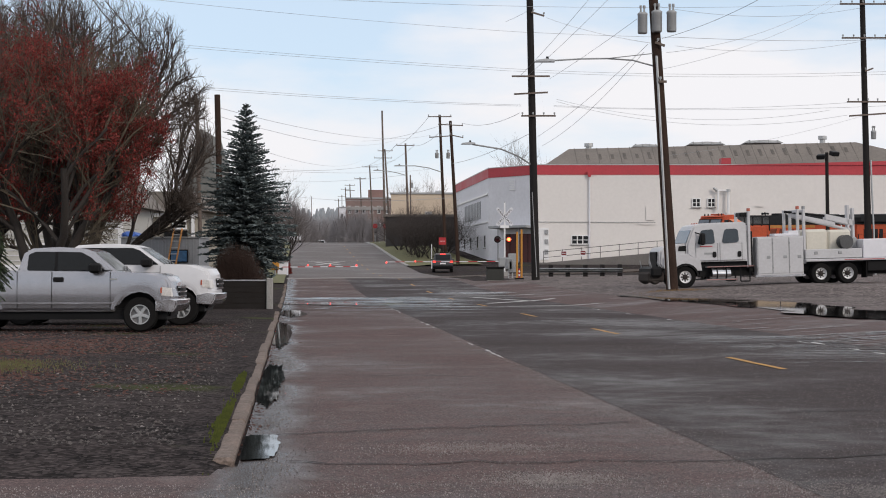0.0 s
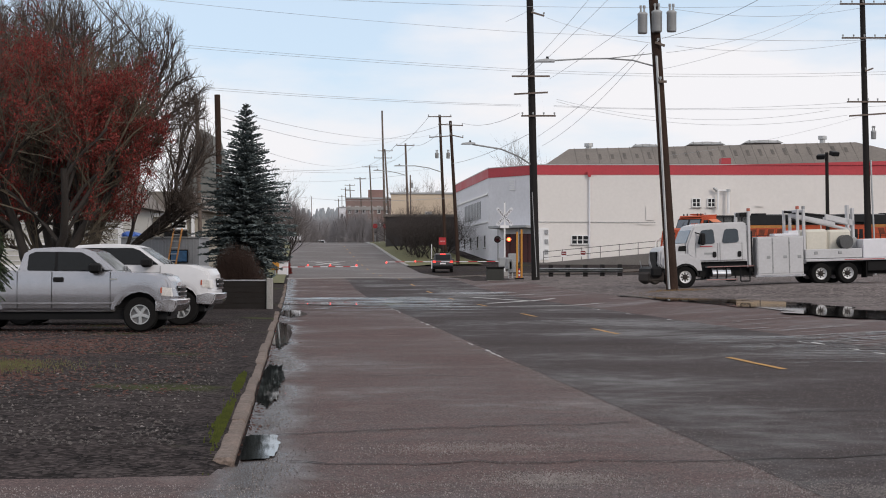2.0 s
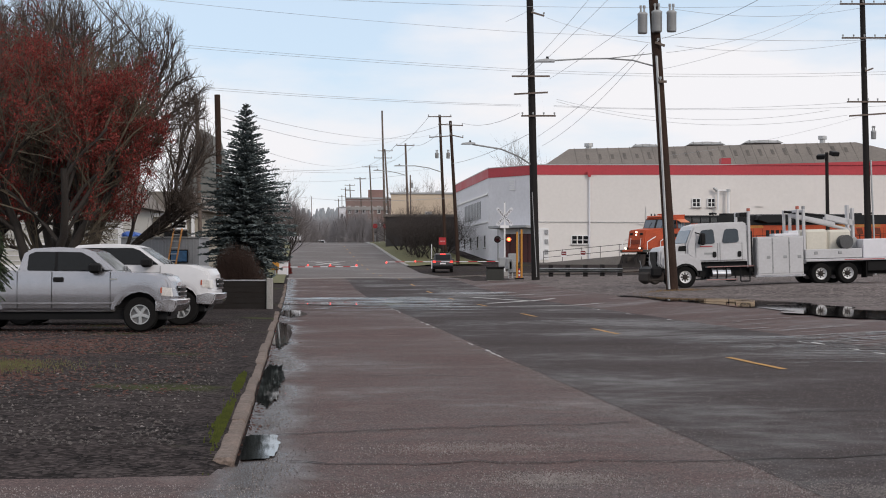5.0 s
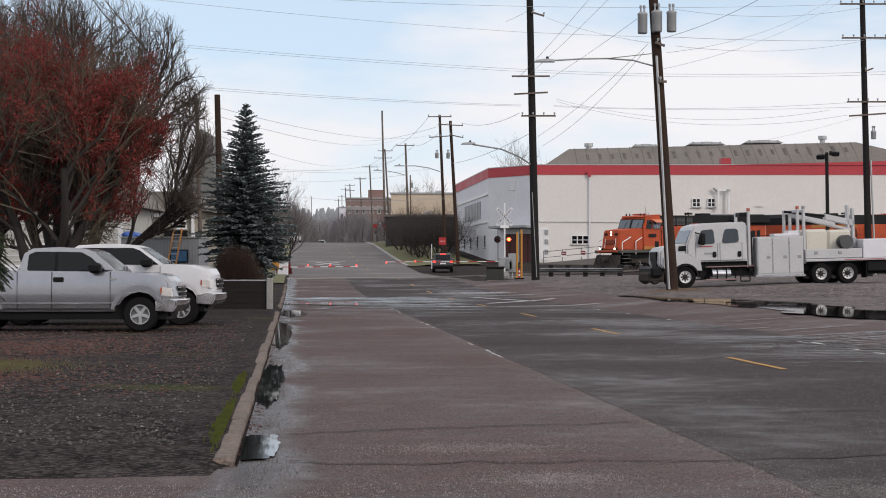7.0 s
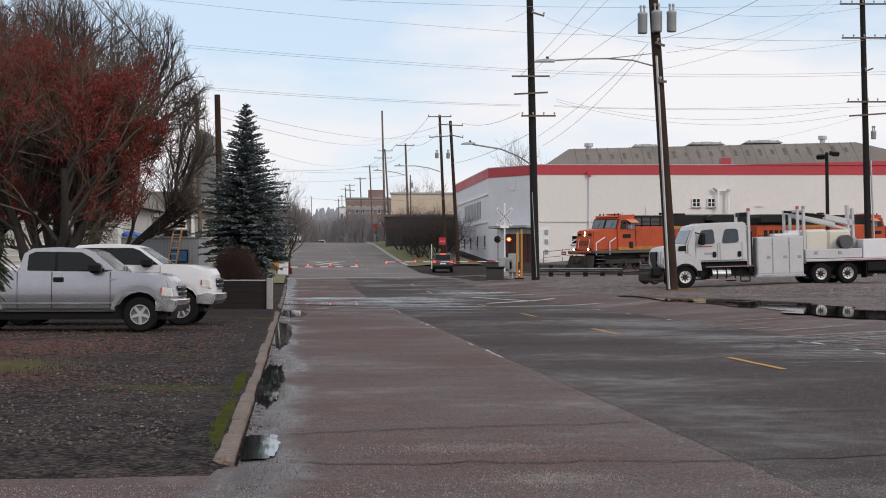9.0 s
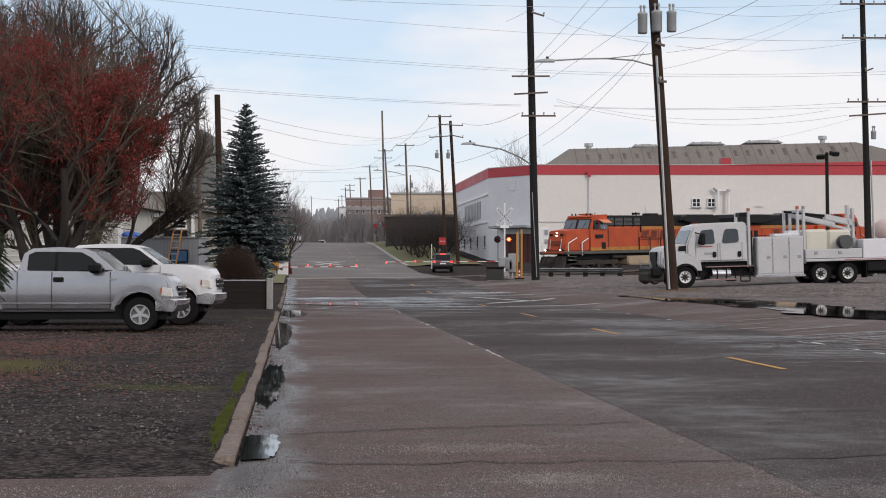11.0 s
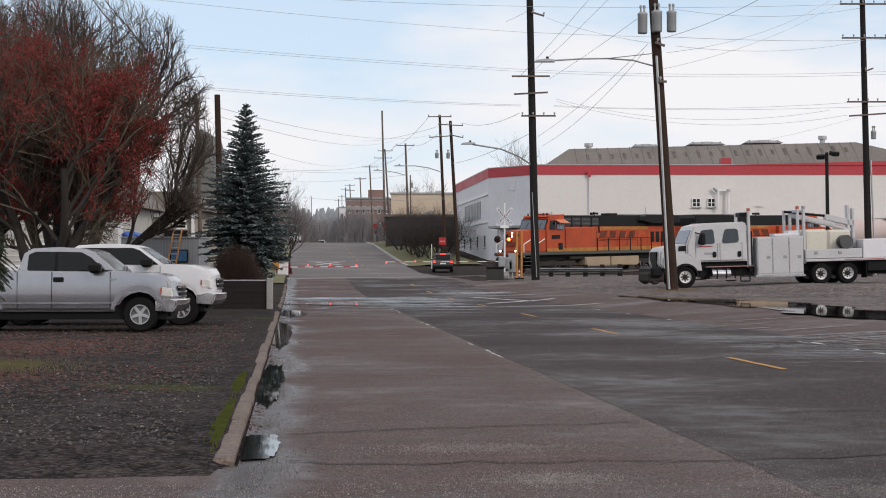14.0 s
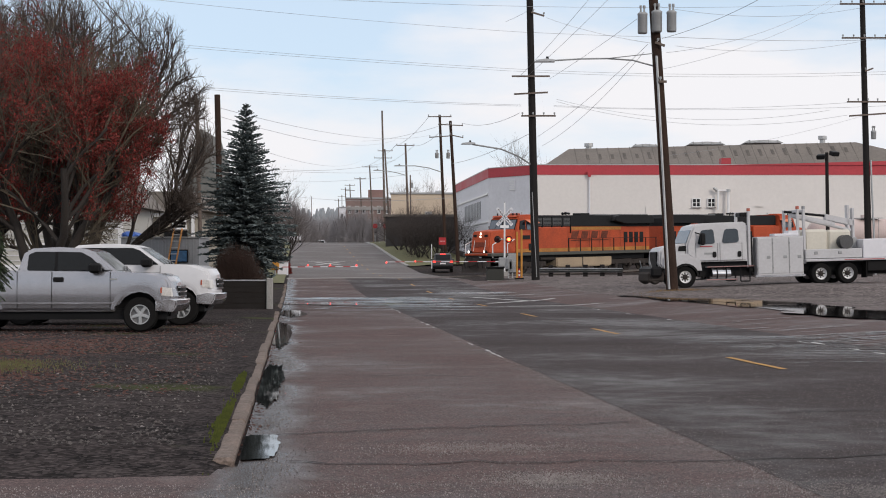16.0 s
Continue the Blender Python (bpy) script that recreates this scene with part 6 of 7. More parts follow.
M["door_gap_grey"] = mat("shadowed_door_gap", (.16, .16, .165), .7)
M["cab_glass"] = mat("blue_grey_cab_glass", (.03, .038, .046), .06, 0, .2, 1, 10, rvar=0, spec=.6)
def service_truck():
    b = Vector((11.452, 77.76, 0.437))
    k = thing("service_truck", "white crew cab service truck with utility body and folded crane", "truck", Matrix.Translation(b + Vector((0, 1.1, 0))) @ pose(0, 0, 0, 0, 0, 188) @ pose(0, 0, 0, 0, 1.55, 0))
    hw = 1.12
    near = 1
    part("chassis", boxes((-10.4, .9, -.5, .5, .65, .95), bevel=.03), "black", k)
    hood = part("hood", prism([(.5, .95), (1.32, .95), (1.42, 1.2), (1.36, 1.75), (1.2, 1.93), (.2, 2.1), (.05, 2.1), (.05, 1.0)], -1.0, 1.0, .09), "truck_white", k, "white sloping bonnet")
    part("grille", boxes((1.36, 1.45, -.6, .6, 1.0, 1.75), bevel=.05), "black", hood, "black grille")
    part("front_bumper", boxes((1.3, 1.85, -1.18, 1.18, .55, 1.05), bevel=.1), "black", k, "heavy black front bumper")
    part("rail_wheel_gear", boxes((1.15, 1.95, -.95, .95, .3, .8), bevel=.1), "grime", k, "raised rail guide gear")
    for sy in (-1, 1):
        part("rail_wheel", lathe([(.01, -.06), (.26, -.06), (.3, -.04), (.22, .0), (.22, .08), (.01, .08)], 20), "grime", k).location = (1.6, sy * .85, .5)
        part("guard_rod", rods(((1.75, sy * .9, .9), (1.85, sy * .9, 1.35), .02)), "dull_metal", k)
    cab = part("cab", prism([(.1, 1.2), (.1, 2.06), (-.17, 2.72), (-.3, 2.92), (-.75, 3.03), (-2.7, 3.06), (-2.85, 2.98), (-2.87, 1.2)], -hw, hw, .08, (2.1, .08)), "truck_white", k, "white crew cab")
    cab.location.x = 0
    part("windscreen", prism([(.115, 2.12), (-.145, 2.72), (-.18, 2.72), (.08, 2.12)], -.98, .98), "screen_glass", cab)
    for sy in (-1, 1):
        s = lambda a, c: sorted((sy * a, sy * c))
        part("side_window", prism(soft([(-.42, 2.02), (-.62, 2.7), (-1.22, 2.74), (-1.28, 2.06)], .12), *s(hw - .03, hw + .01), 0, (2.1, .08)), "cab_glass", cab, "blue-grey side window")
        part("side_window", prism(soft([(-1.62, 2.06), (-1.78, 2.74), (-2.42, 2.74), (-2.46, 2.1)], .16), *s(hw - .03, hw + .01), 0, (2.1, .08)), "cab_glass", cab, "blue-grey side window")
        for x in (-.34, -1.4, -1.52, -2.6):
            part("door_seam", boxes((-1.4, -.34, *s(hw - .004, hw + .004), 1.245, 1.262), (-2.6, -1.52, *s(hw - .004, hw + .004), 1.245, 1.262)), "door_gap_grey", cab) if x == -.34 else None
            part("door_seam", boxes((x - .008, x + .008, *s(hw - .004, hw + .005), 1.25, 2.1)), "door_gap_grey", cab)
        for x in (-1.24, -2.46):
            part("door_handle", prism(soft([(x - .09, 1.4), (x - .09, 1.68), (x + .09, 1.68), (x + .09, 1.4)], .08), *s(hw - .01, hw + .03)), "black", cab, "black recessed door handle")
        part("door_text_bar", boxes((-1.15, -.55, *s(hw, hw + .006), 1.92, 1.96)), "red_paint", cab, "thin red lettering bar")
        part("door_text_bar", boxes((-1.15, -.75, *s(hw, hw + .006), 1.55, 1.64)), "dull_metal", cab)
        part("mirror", boxes((-.74, -.5, *s(hw + .12, hw + .32), 2.0, 2.56), bevel=.06), "black", cab, "tall black mirror")
        part("mirror_arm", rods(((-.35, sy * (hw - .05), 2.6), (-.55, sy * (hw + .2), 2.5), .025)), "black", cab)
        part("bonnet_vent", prism([(.5, 1.74), (.45, 1.97), (.02, 2.0), (.1, 1.74)], *s(.97, 1.02)), "black", cab, "black bonnet side vent")
        part("wing", prism([(1.2, .95)] + arch(.2, .5, .62, .8)[::-1] + [(-.62, .8), (-.55, 1.3), (-.25, 1.4), (.1, 1.62), (.6, 1.6), (1.2, 1.45)], *s(.78, 1.16), .04), "truck_white", k, "white front wing")
        part("wing_flare", prism(arch(.2, .5, .66, .55, 10) + arch(.2, .5, .57, .55, 10)[::-1], *s(.8, 1.2)), "black", k, "black wheel arch flare")
        part("fuel_tank", rods(((-1.1, sy * .95, .62), (-2.0, sy * .95, .62), .27), seg=20), "chrome", k, "polished fuel tank")
        for x in (-1.3, -1.75):
            part("tank_strap", rods(((x, sy * .95, .62), (x - .06, sy * .95, .62), .285), seg=20), "black", k)
        for z in (.36,):
            part("running_board", boxes((-2.3, -.8, *s(.8, 1.18), z - .03, z + .03), bevel=.01), "dull_metal", k)
        part("step_loop", rods(((-2.5, sy * 1.1, .9), (-2.5, sy * 1.1, .25), .03), ((-2.5, sy * 1.1, .25), (-2.95, sy * 1.1, .25), .03), ((-2.95, sy * 1.1, .25), (-2.95, sy * 1.1, .9), .03), seg=6), "black", k)
        road_wheel(k, .2, sy * .98, .52, .3, sy, "white_paint", .56, 0)
        # utility body
        body = part("utility_body", boxes((-5.58, -3.3, *s(.62, 1.2), .48, 2.32), bevel=.025), "truck_white", k, "tall white tool cabinet")
        for x0, x1 in ((-4.02, -3.34), (-4.84, -4.07), (-5.54, -4.89)):
            d = part("cabinet_door", boxes((x0, x1, *s(1.19, 1.225), .58, 2.24), bevel=.012), "truck_white", body)
            part("latch", boxes((x0 + .08, x0 + .26, *s(1.22, 1.25), 1.28, 1.42), bevel=.02), "dull_metal", d, "steel paddle latch")
        for x0, x1 in ((-4.02, -3.34), (-4.84, -4.07), (-5.54, -4.89)):
            part("door_gap", boxes((x1, x1 + .045, *s(1.195, 1.204), .56, 2.26)), "dull_metal", body, "dark gap between cabinet doors")
            part("hinge", boxes((x1 - .02, x1 + .03, *s(1.2, 1.235), 1.95, 2.05)), "dull_metal", body)
            part("hinge", boxes((x1 - .02, x1 + .03, *s(1.2, 1.235), .8, .9)), "dull_metal", body)
        part("body_lip", boxes((-5.66, -3.19, *s(1.0, 1.23), .4, .5), bevel=.01), "chrome", body)
        side = part("bed_side", boxes((-8.5, -5.68, *s(.95, 1.2), 1.22, 1.66), bevel=.02), "truck_white", k, "white low bed side")
        for x in (-6.2, -7.4):
            part("latch", boxes((x - .1, x + .1, *s(1.19, 1.23), 1.42, 1.56), bevel=.02), "dull_metal", side)
        part("bed_rub_rail", boxes((-9.9, -5.68, *s(1.1, 1.24), 1.08, 1.2), bevel=.02), "truck_white", k)
        part("marker_tape", boxes((-9.6, -7.6, *s(1.235, 1.245), 1.12, 1.15)), "red_paint", k)
        for x in (-6.45, -7.78):
            road_wheel(k, x, sy * .94, .5, .5, sy, "white_paint", .56, 0)
        part("mud_flap", boxes((-8.75, -8.7, *s(.5, 1.15), .25, 1.05)), "rubber", k)
        part("rear_box", boxes((-10.2, -8.55, *s(.4, 1.2), 1.2, 2.1), bevel=.03), "cool_wall", k, "pale grey rear tool box")
    for sy in (-1, 1):
        s = lambda a, c: sorted((sy * a, sy * c))
        part("inner_fender", boxes((-9.95, -5.66, *s(.35, .62), .42, 1.1)), "black", k, "black inner wheel panel")
        part("frame_cover", boxes((-3.2, -.6, *s(.4, .78), .5, 1.2)), "black", k)
        part("step_tape", boxes((-3.2, -.85, *s(1.16, 1.168), .945, .98)), "faded_tape", k, "faded red and white reflective tape")
        part("step_tape", boxes((-2.3, -.8, *s(1.18, 1.188), .34, .38)), "faded_tape", k, "faded red and white reflective tape")
        part("step_tread", boxes((-3.2, -.85, *s(.85, 1.16), .94, .985)), "dull_metal", k)
    part("bed_floor", boxes((-10.3, -5.6, -1.0, 1.0, 1.0, 1.2)), "black", k)
    part("bulkhead", boxes((-3.15, -3.0, -1.0, 1.0, .7, 2.6)), "black", k)
    part("rear_frame", boxes((-10.3, -8.8, -1.05, 1.05, .55, 1.08), bevel=.04), "black", k)
    for x, zt in ((-3.0, 3.55), (-5.42, 3.6), (-5.72, 3.6)):
        part("rack_post", boxes((x - .065, x + .065, .88, 1.02, 1.0, zt), bevel=.02), "truck_white", k, "white rack post")
        part("rack_post", boxes((x - .065, x + .065, -1.02, -.88, 1.0, zt), bevel=.02), "truck_white", k)
        part("rack_bar", boxes((x - .05, x + .05, -.88, .88, zt - .16, zt - .04)), "truck_white", k)
        # Short cylinder added to represent the red-orange tape, not a lamp.
        part("beacon", rods(((x, .95, zt), (x, .95, zt + .14), .09, .08), seg=12), "turn_red" if x > -5.6 else "dull_metal", k, "red-orange tape at the post top")
    # stacked load in the bed
    part("rack_shelf", boxes((-5.4, -4.2, .4, 1.1, 2.33, 2.45), (-5.4, -4.9, .45, 1.05, 2.45, 2.58), bevel=.02), "cool_wall", k, "pale stacked tool cases")
    cream = mat("cream_plastic_tank", (.6, .57, .5), .5, 0, .08, 1, 10)
    part("bed_tank", boxes((-7.0, -5.8, -.6, .75, 1.2, 2.62), bevel=.12), cream, k, "cream plastic tank in the bed")
    part("bed_tank", boxes((-8.2, -7.02, -.6, .65, 1.2, 2.58), bevel=.12), cream, k, "cream plastic tank in the bed")
    part("hose_reel", lathe([(.01, -.25), (.33, -.25), (.33, -.2), (.2, -.18), (.2, .18), (.33, .2), (.33, .25), (.01, .25)], 24), "reel", k, "dark grey hose reel").location = (-7.75, .95, 1.98)
    for (xa, za), (xb, zb), h in (((-5.3, 3.32), (-7.5, 2.86), .1), ((-7.0, 3.2), (-8.45, 2.88), .15), ((-5.6, 3.2), (-8.3, 2.55), .06)):
        bm = prism([(xa, za - h), (xa, za + h), (xb, zb + h), (xb, zb - h)], .1, .45, .03)
        part("crane_boom", bm, "truck_white", k, "folded white crane boom")
    part("crane_ram", rods(((-5.0, .3, 3.5), (-7.1, .3, 3.25), .06)), "black", k, "black hydraulic ram")
    for x in (-8.15, -8.4):
        part("crane_column", boxes((x - .06, x + .06, .15, .45, 1.5, 3.75 if x > -8.3 else 3.6), bevel=.02), "truck_white", k, "white crane column")
    part("crane_head", boxes((-8.5, -8.0, -.05, .6, 1.2, 2.2), bevel=.05), "dull_metal", k)
    part("exhaust_stack", rods(((-2.98, .75, .9), (-2.98, .75, 2.9), .07)), "chrome", k)
    for x in (-.6,):
        for y in (-.4, 0, .4):
            part("marker_lamp", boxes((x - .06, x + .0, y - .04, y + .04, 3.02, 3.06)), "turn_red", cab)
    part("roof_beacon_bar", boxes((-3.05, -2.6, .2, .9, 3.3, 3.5), bevel=.04), "black", k)


service_truck()


def small_car(m, label, paint, category, group="", scale=1.0, lit=False, detail=True):
    """A car seen mostly from behind; forward is +x."""
    k = thing("car", label, category, m, group)
    r = .35
    low = [(1.95, .3)] + arch(1.35, r, .42, .3)[::-1] + arch(-1.35, r, .42, .3)[::-1] + [(-2.2, .35)]
    body = part("body", prism([(-2.25, .6), (-2.2, .98), (-2.1, 1.08), (.7, 1.08), (1.8, .92), (2.1, .8), (2.15, .5)] + low, -.92, .92, .06), paint, k)
    cabin = part("cabin", prism([(-2.12, 1.05), (-1.75, 1.62), (-1.5, 1.7), (-.2, 1.68), (.1, 1.6), (.85, 1.05)], -.86, .86, .06, (1.05, .25)), paint, k)
    part("rear_window", prism([(-2.06, 1.13), (-1.8, 1.55), (-1.84, 1.57), (-2.11, 1.14)], -.66, .66), "glass", cabin, "dark rear window")
    for sy in (-1, 1):
        part("side_window", prism([(-1.85, 1.12), (-1.6, 1.55), (-.05, 1.55), (.5, 1.12)], *sorted((sy * .84, sy * .872)), 0, (1.05, .25)), "glass", cabin)
        part("tail_lamp", boxes((-2.24, -2.05, *sorted((sy * .66, sy * .88)), .86, 1.02), bevel=.02), "red_glow" if lit else "dark_lens", body, "red tail lamp")
        for x in (-1.35, 1.35):
            road_wheel(k, x, sy * .8, r, .22, sy, "metal", .62, 0)
        part("mirror", boxes((.35, .55, *sorted((sy * .88, sy * 1.08)), 1.05, 1.2), bevel=.03), paint, cabin)
        part("roof_rail", boxes((-1.5, -.1, *sorted((sy * .62, sy * .66)), 1.7, 1.75)), "black", cabin)
    part("rear_bumper", boxes((-2.34, -2.1, -.88, .88, .38, .62), bevel=.05), "black", k, "black rear bumper")
    part("plate_bar", boxes((-2.262, -2.24, -.26, .26, .72, .85)), "white_paint", body)
    part("windscreen", prism([(.12, 1.56), (.8, 1.1), (.84, 1.11), (.15, 1.6)], -.68, .68), "glass", cabin)
    if lit:
        part("high_brake_lamp", boxes((-1.8, -1.72, -.25, .25, 1.61, 1.65)), "red_glow", cabin)
    return k


_s = Vector((-0.051, 150.44, 0.883))
small_car(Matrix.Translation(_s) @ pose(0, 0, 0, 0, 0, 95.14 - 4), "dark grey sport utility car waiting with lit tail lamps", mat("dark_grey_car_paint", (.05, .053, .058), .35, 0, .1, 1, 8), "car", lit=True)

# ---- trees and shrubs ----
def tube(vs, fs, pts, r0, r1, sides=3):
    o = len(vs)
    n = len(pts)
    for i, p in enumerate(pts):
        d = (pts[min(n - 1, i + 1)] - pts[max(0, i - 1)]).normalized()
        a = d.orthogonal().normalized()
        b = d.cross(a)
        r = r0 + (r1 - r0) * i / (n - 1)
        for q in range(sides):
            t = 2 * math.pi * q / sides
            w = p + a * (r * math.cos(t)) + b * (r * math.sin(t))
            vs.append((w.x, w.y, w.z))
    for i in range(n - 1):
        for q in range(sides):
            fs.append((o + i * sides + q, o + i * sides + (q + 1) % sides, o + (i + 1) * sides + (q + 1) % sides, o + (i + 1) * sides + q))


def rand_dir(rng):
    while True:
        v = Vector((rng.uniform(-1, 1), rng.uniform(-1, 1), rng.uniform(-1, 1)))
        if .1 < v.length < 1:
            return v.normalized()


def grow(out, tips, p, d, length, r, level, rng, counts, up, shrink=.68, wander=.22, crown=None):
    """One limb and its twigs. out: per level (vertices, faces)."""
    n = (5, 5, 4, 3, 3, 3)[level]
    pts = [p.copy()]
    q, dd = p.copy(), d.copy()
    for i in range(n):
        dd = (dd + rand_dir(rng) * (wander if level < 3 else wander * 1.5) + Vector((0, 0, up if level < 3 else up + .1))).normalized()
        q = q + dd * (length / n)
        if crown and level and len(pts) > 1 and (q.x / crown[0]) ** 2 + (q.y / crown[0]) ** 2 + ((q.z - crown[1]) / crown[2]) ** 2 > 1 + .25 * noise.noise(q * .8):
            break
        pts.append(q.copy())
    n = len(pts) - 1
    vs, fs = out[0] if level < 2 else out[1]
    last = level >= len(counts)
    tube(vs, fs, pts, r, r * (.55 if not last else .5), 7 if level < 2 else (4 if level == 2 else 3))
    if last:
        tips.append((pts[max(0, n // 2)], pts[-1]))
        return
    for i in range(counts[level]):
        low = .44 if level == 0 else .3
        k = low + (1 - low) * (i + rng.random()) / counts[level]
        j = min(n - 1, int(k * n))
        at = pts[j].lerp(pts[j + 1], k * n - j)
        out_dir = rand_dir(rng)
        nd = (dd * .9 + out_dir * (.75 if level < 2 else .8) + Vector((0, 0, .12))).normalized()
        grow(out, tips, at, nd, length * shrink * rng.uniform(.7, 1.15), max(.0042, r * (.44 if level else .4)), level + 1, rng, counts, up, shrink, wander, crown)


def leaves_on(tips, rng, per, size, spread_r, keep=lambda p: True):
    vs, fs = [], []
    for a, b in tips:
        for _ in range(per):
            c = a.lerp(b, rng.random()) + rand_dir(rng) * spread_r * rng.random()
            if not keep(c):
                continue
            u = (rand_dir(rng) + Vector((0, 0, -.5))) * size * rng.uniform(.6, 1.3)
            w = u.cross(rand_dir(rng)).normalized() * u.length * .6
            o = len(vs)
            for q in (c - u, c + w, c + u, c - w):
                vs.append((q.x, q.y, q.z))
            fs.append((o, o + 1, o + 2, o + 3))
    return vs, fs


def bare_tree(base, stems, length, r, counts, label, seed, up=.05, lean=.35, bark="bark", twig="twig", leaf=None, shrink=.68, wander=.22, group="", crown=None):
    rng = random.Random(seed)
    t = thing("tree", label, "tree", Matrix.Translation(base), group)
    out = (([], []), ([], []))
    tips = []
    for i in range(stems):
        a = 2 * math.pi * (i + rng.random() * .6) / stems
        d = Vector((math.cos(a) * lean * rng.uniform(.6, 1.2), math.sin(a) * lean * rng.uniform(.6, 1.2), 1)).normalized()
        grow(out, tips, Vector((math.cos(a) * r * .8, math.sin(a) * r * .8, -.15)), d, length * rng.uniform(.85, 1.1), r, 0, rng, counts, up, shrink, wander, crown)
    part("trunk", out[0], bark, t, smooth_faces=True)
    tagged(part("twig_mass", out[1], twig, t), "dense thin bare twigs", kind="stuff")
    if leaf:
        per, size, rad, material, keep = leaf
        tagged(part("foliage", leaves_on(tips, rng, per, size, rad, keep), material, t), "dry dark red leaves still hanging", kind="stuff")
    return t


def island_mat(name, a, b, rough=.8):
    m = mat(name, a, rough, 0, .2, 3, 30)
    t = m.node_tree
    g, mx = t.nodes.new("ShaderNodeNewGeometry"), t.nodes.new("ShaderNodeMixRGB")
    mx.inputs[1].default_value, mx.inputs[2].default_value = (*a, 1), (*b, 1)
    t.links.new(g.outputs["Random Per Island"], mx.inputs[0])
    t.links.new(mx.outputs[0], t.nodes["Principled BSDF"].inputs["Base Color"])
    return m


M["bark"] = mat("dark_wet_bark", (.03, .024, .021), .9, 0, .4, 2, 20, .6)
M["twig"] = mat("dark_twig_bark", (.1, .082, .072), .9, 0, .45, 2, 20, spec=.1)
M["mossy_twig"] = mat("olive_grey_mossy_twig_bark", (.12, .1, .076), .9, 0, .45, .8, 20, spec=.1)
# Twig colour of the distant trees, lightened to suggest haze.
M["far_twig"] = mat("haze_paled_twig_bark", (.15, .13, .125), .9, 0, .3, 1, 10)
# Distance haze is mixed into this pale twig colour.
M["haze_twig"] = mat("haze_tinted_twigs", (.3, .28, .285), .9, 0, .3, .3, 4)
M["red_leaf"] = island_mat("dry_red_leaves", (.085, .011, .009), (.27, .032, .024))
M["needle"] = island_mat("blue_green_spruce_needles", (.07, .093, .094), (.23, .275, .28))
M["cedar"] = island_mat("dark_cedar_sprays", (.012, .026, .01), (.05, .085, .03))
M["verge_twig"] = mat("dark_brown_bush_twigs", (.05, .04, .037), .9, 0, .4, 2, 20)
M["rust_twig"] = mat("rusty_brown_twigs", (.055, .03, .022), .9, 0, .4, 2, 20)


def conifer(base, height, radius, label, seed, levels=46, per=10, droop=.25, needle="needle", start=.04, spray=.2):
    rng = random.Random(seed)
    t = thing("conifer_tree", label, "tree", Matrix.Translation(base))
    vs, fs = [], []
    tube(vs, fs, [Vector((0, 0, -.1)), Vector((.03, 0, height * .5)), Vector((0, 0, height))], height * .02, .012, 7)
    nv, nf = [], []
    for i in range(levels):
        k = (i + 1.4 * rng.random()) / levels
        k = min(.99, k)
        z = height * (start + (.985 - start) * k)
        reach = radius * min(.86, (1 - k) ** .85) * (.42 + .58 * smooth(0, .34, k)) * (1 + .2 * math.sin(i * 2.3)) * (.85 + .25 * rng.random()) + .06
        n = max(4, int(per * (1 - .5 * k)))
        for j in range(n):
            a = 2 * math.pi * (j + rng.random()) / n
            L = reach * rng.uniform(.55, 1.15)
            d = Vector((math.cos(a), math.sin(a), .15 + .6 * k))
            p0 = Vector((0, 0, z + rng.uniform(-.09, .09)))
            pts = [p0 + d * (L * q / 3) - Vector((0, 0, droop * L * (q / 3) ** 1.6)) for q in range(4)]
            tube(vs, fs, pts, .022 * (1 - k) + .006, .004, 3)
            m = max(4, int(L / (spray * .3)))
            for q in range(m):
                s = .12 + .88 * (q + rng.random()) / m
                f = min(2, int(s * 3))
                c = pts[f].lerp(pts[f + 1], s * 3 - f)
                ax = (pts[f + 1] - pts[f]).normalized()
                for side in (-1, 1):
                    sd = ax.cross(Vector((0, 0, 1))).normalized() * side
                    u = (ax * .8 + sd * rng.uniform(.4, .95) + rand_dir(rng) * .35 + Vector((0, 0, rng.uniform(-.25, .3)))).normalized() * spray * rng.uniform(.6, 1.25) * (1.15 - .75 * k)
                    for roll in (0, 1):
                        w = u.cross(rand_dir(rng)).normalized() * spray * .17
                        o = len(nv)
                        for v in (c - w * .5, c + u * .55 - w, c + u, c + u * .55 + w, c + w * .5):
                            nv.append((v.x, v.y, v.z))
                        nf.append((o, o + 1, o + 2, o + 3, o + 4))
    part("trunk", (vs, fs), "bark", t)
    tagged(part("needle_mass", (nv, nf), needle, t), "dense needle sprays", kind="stuff")
    return t


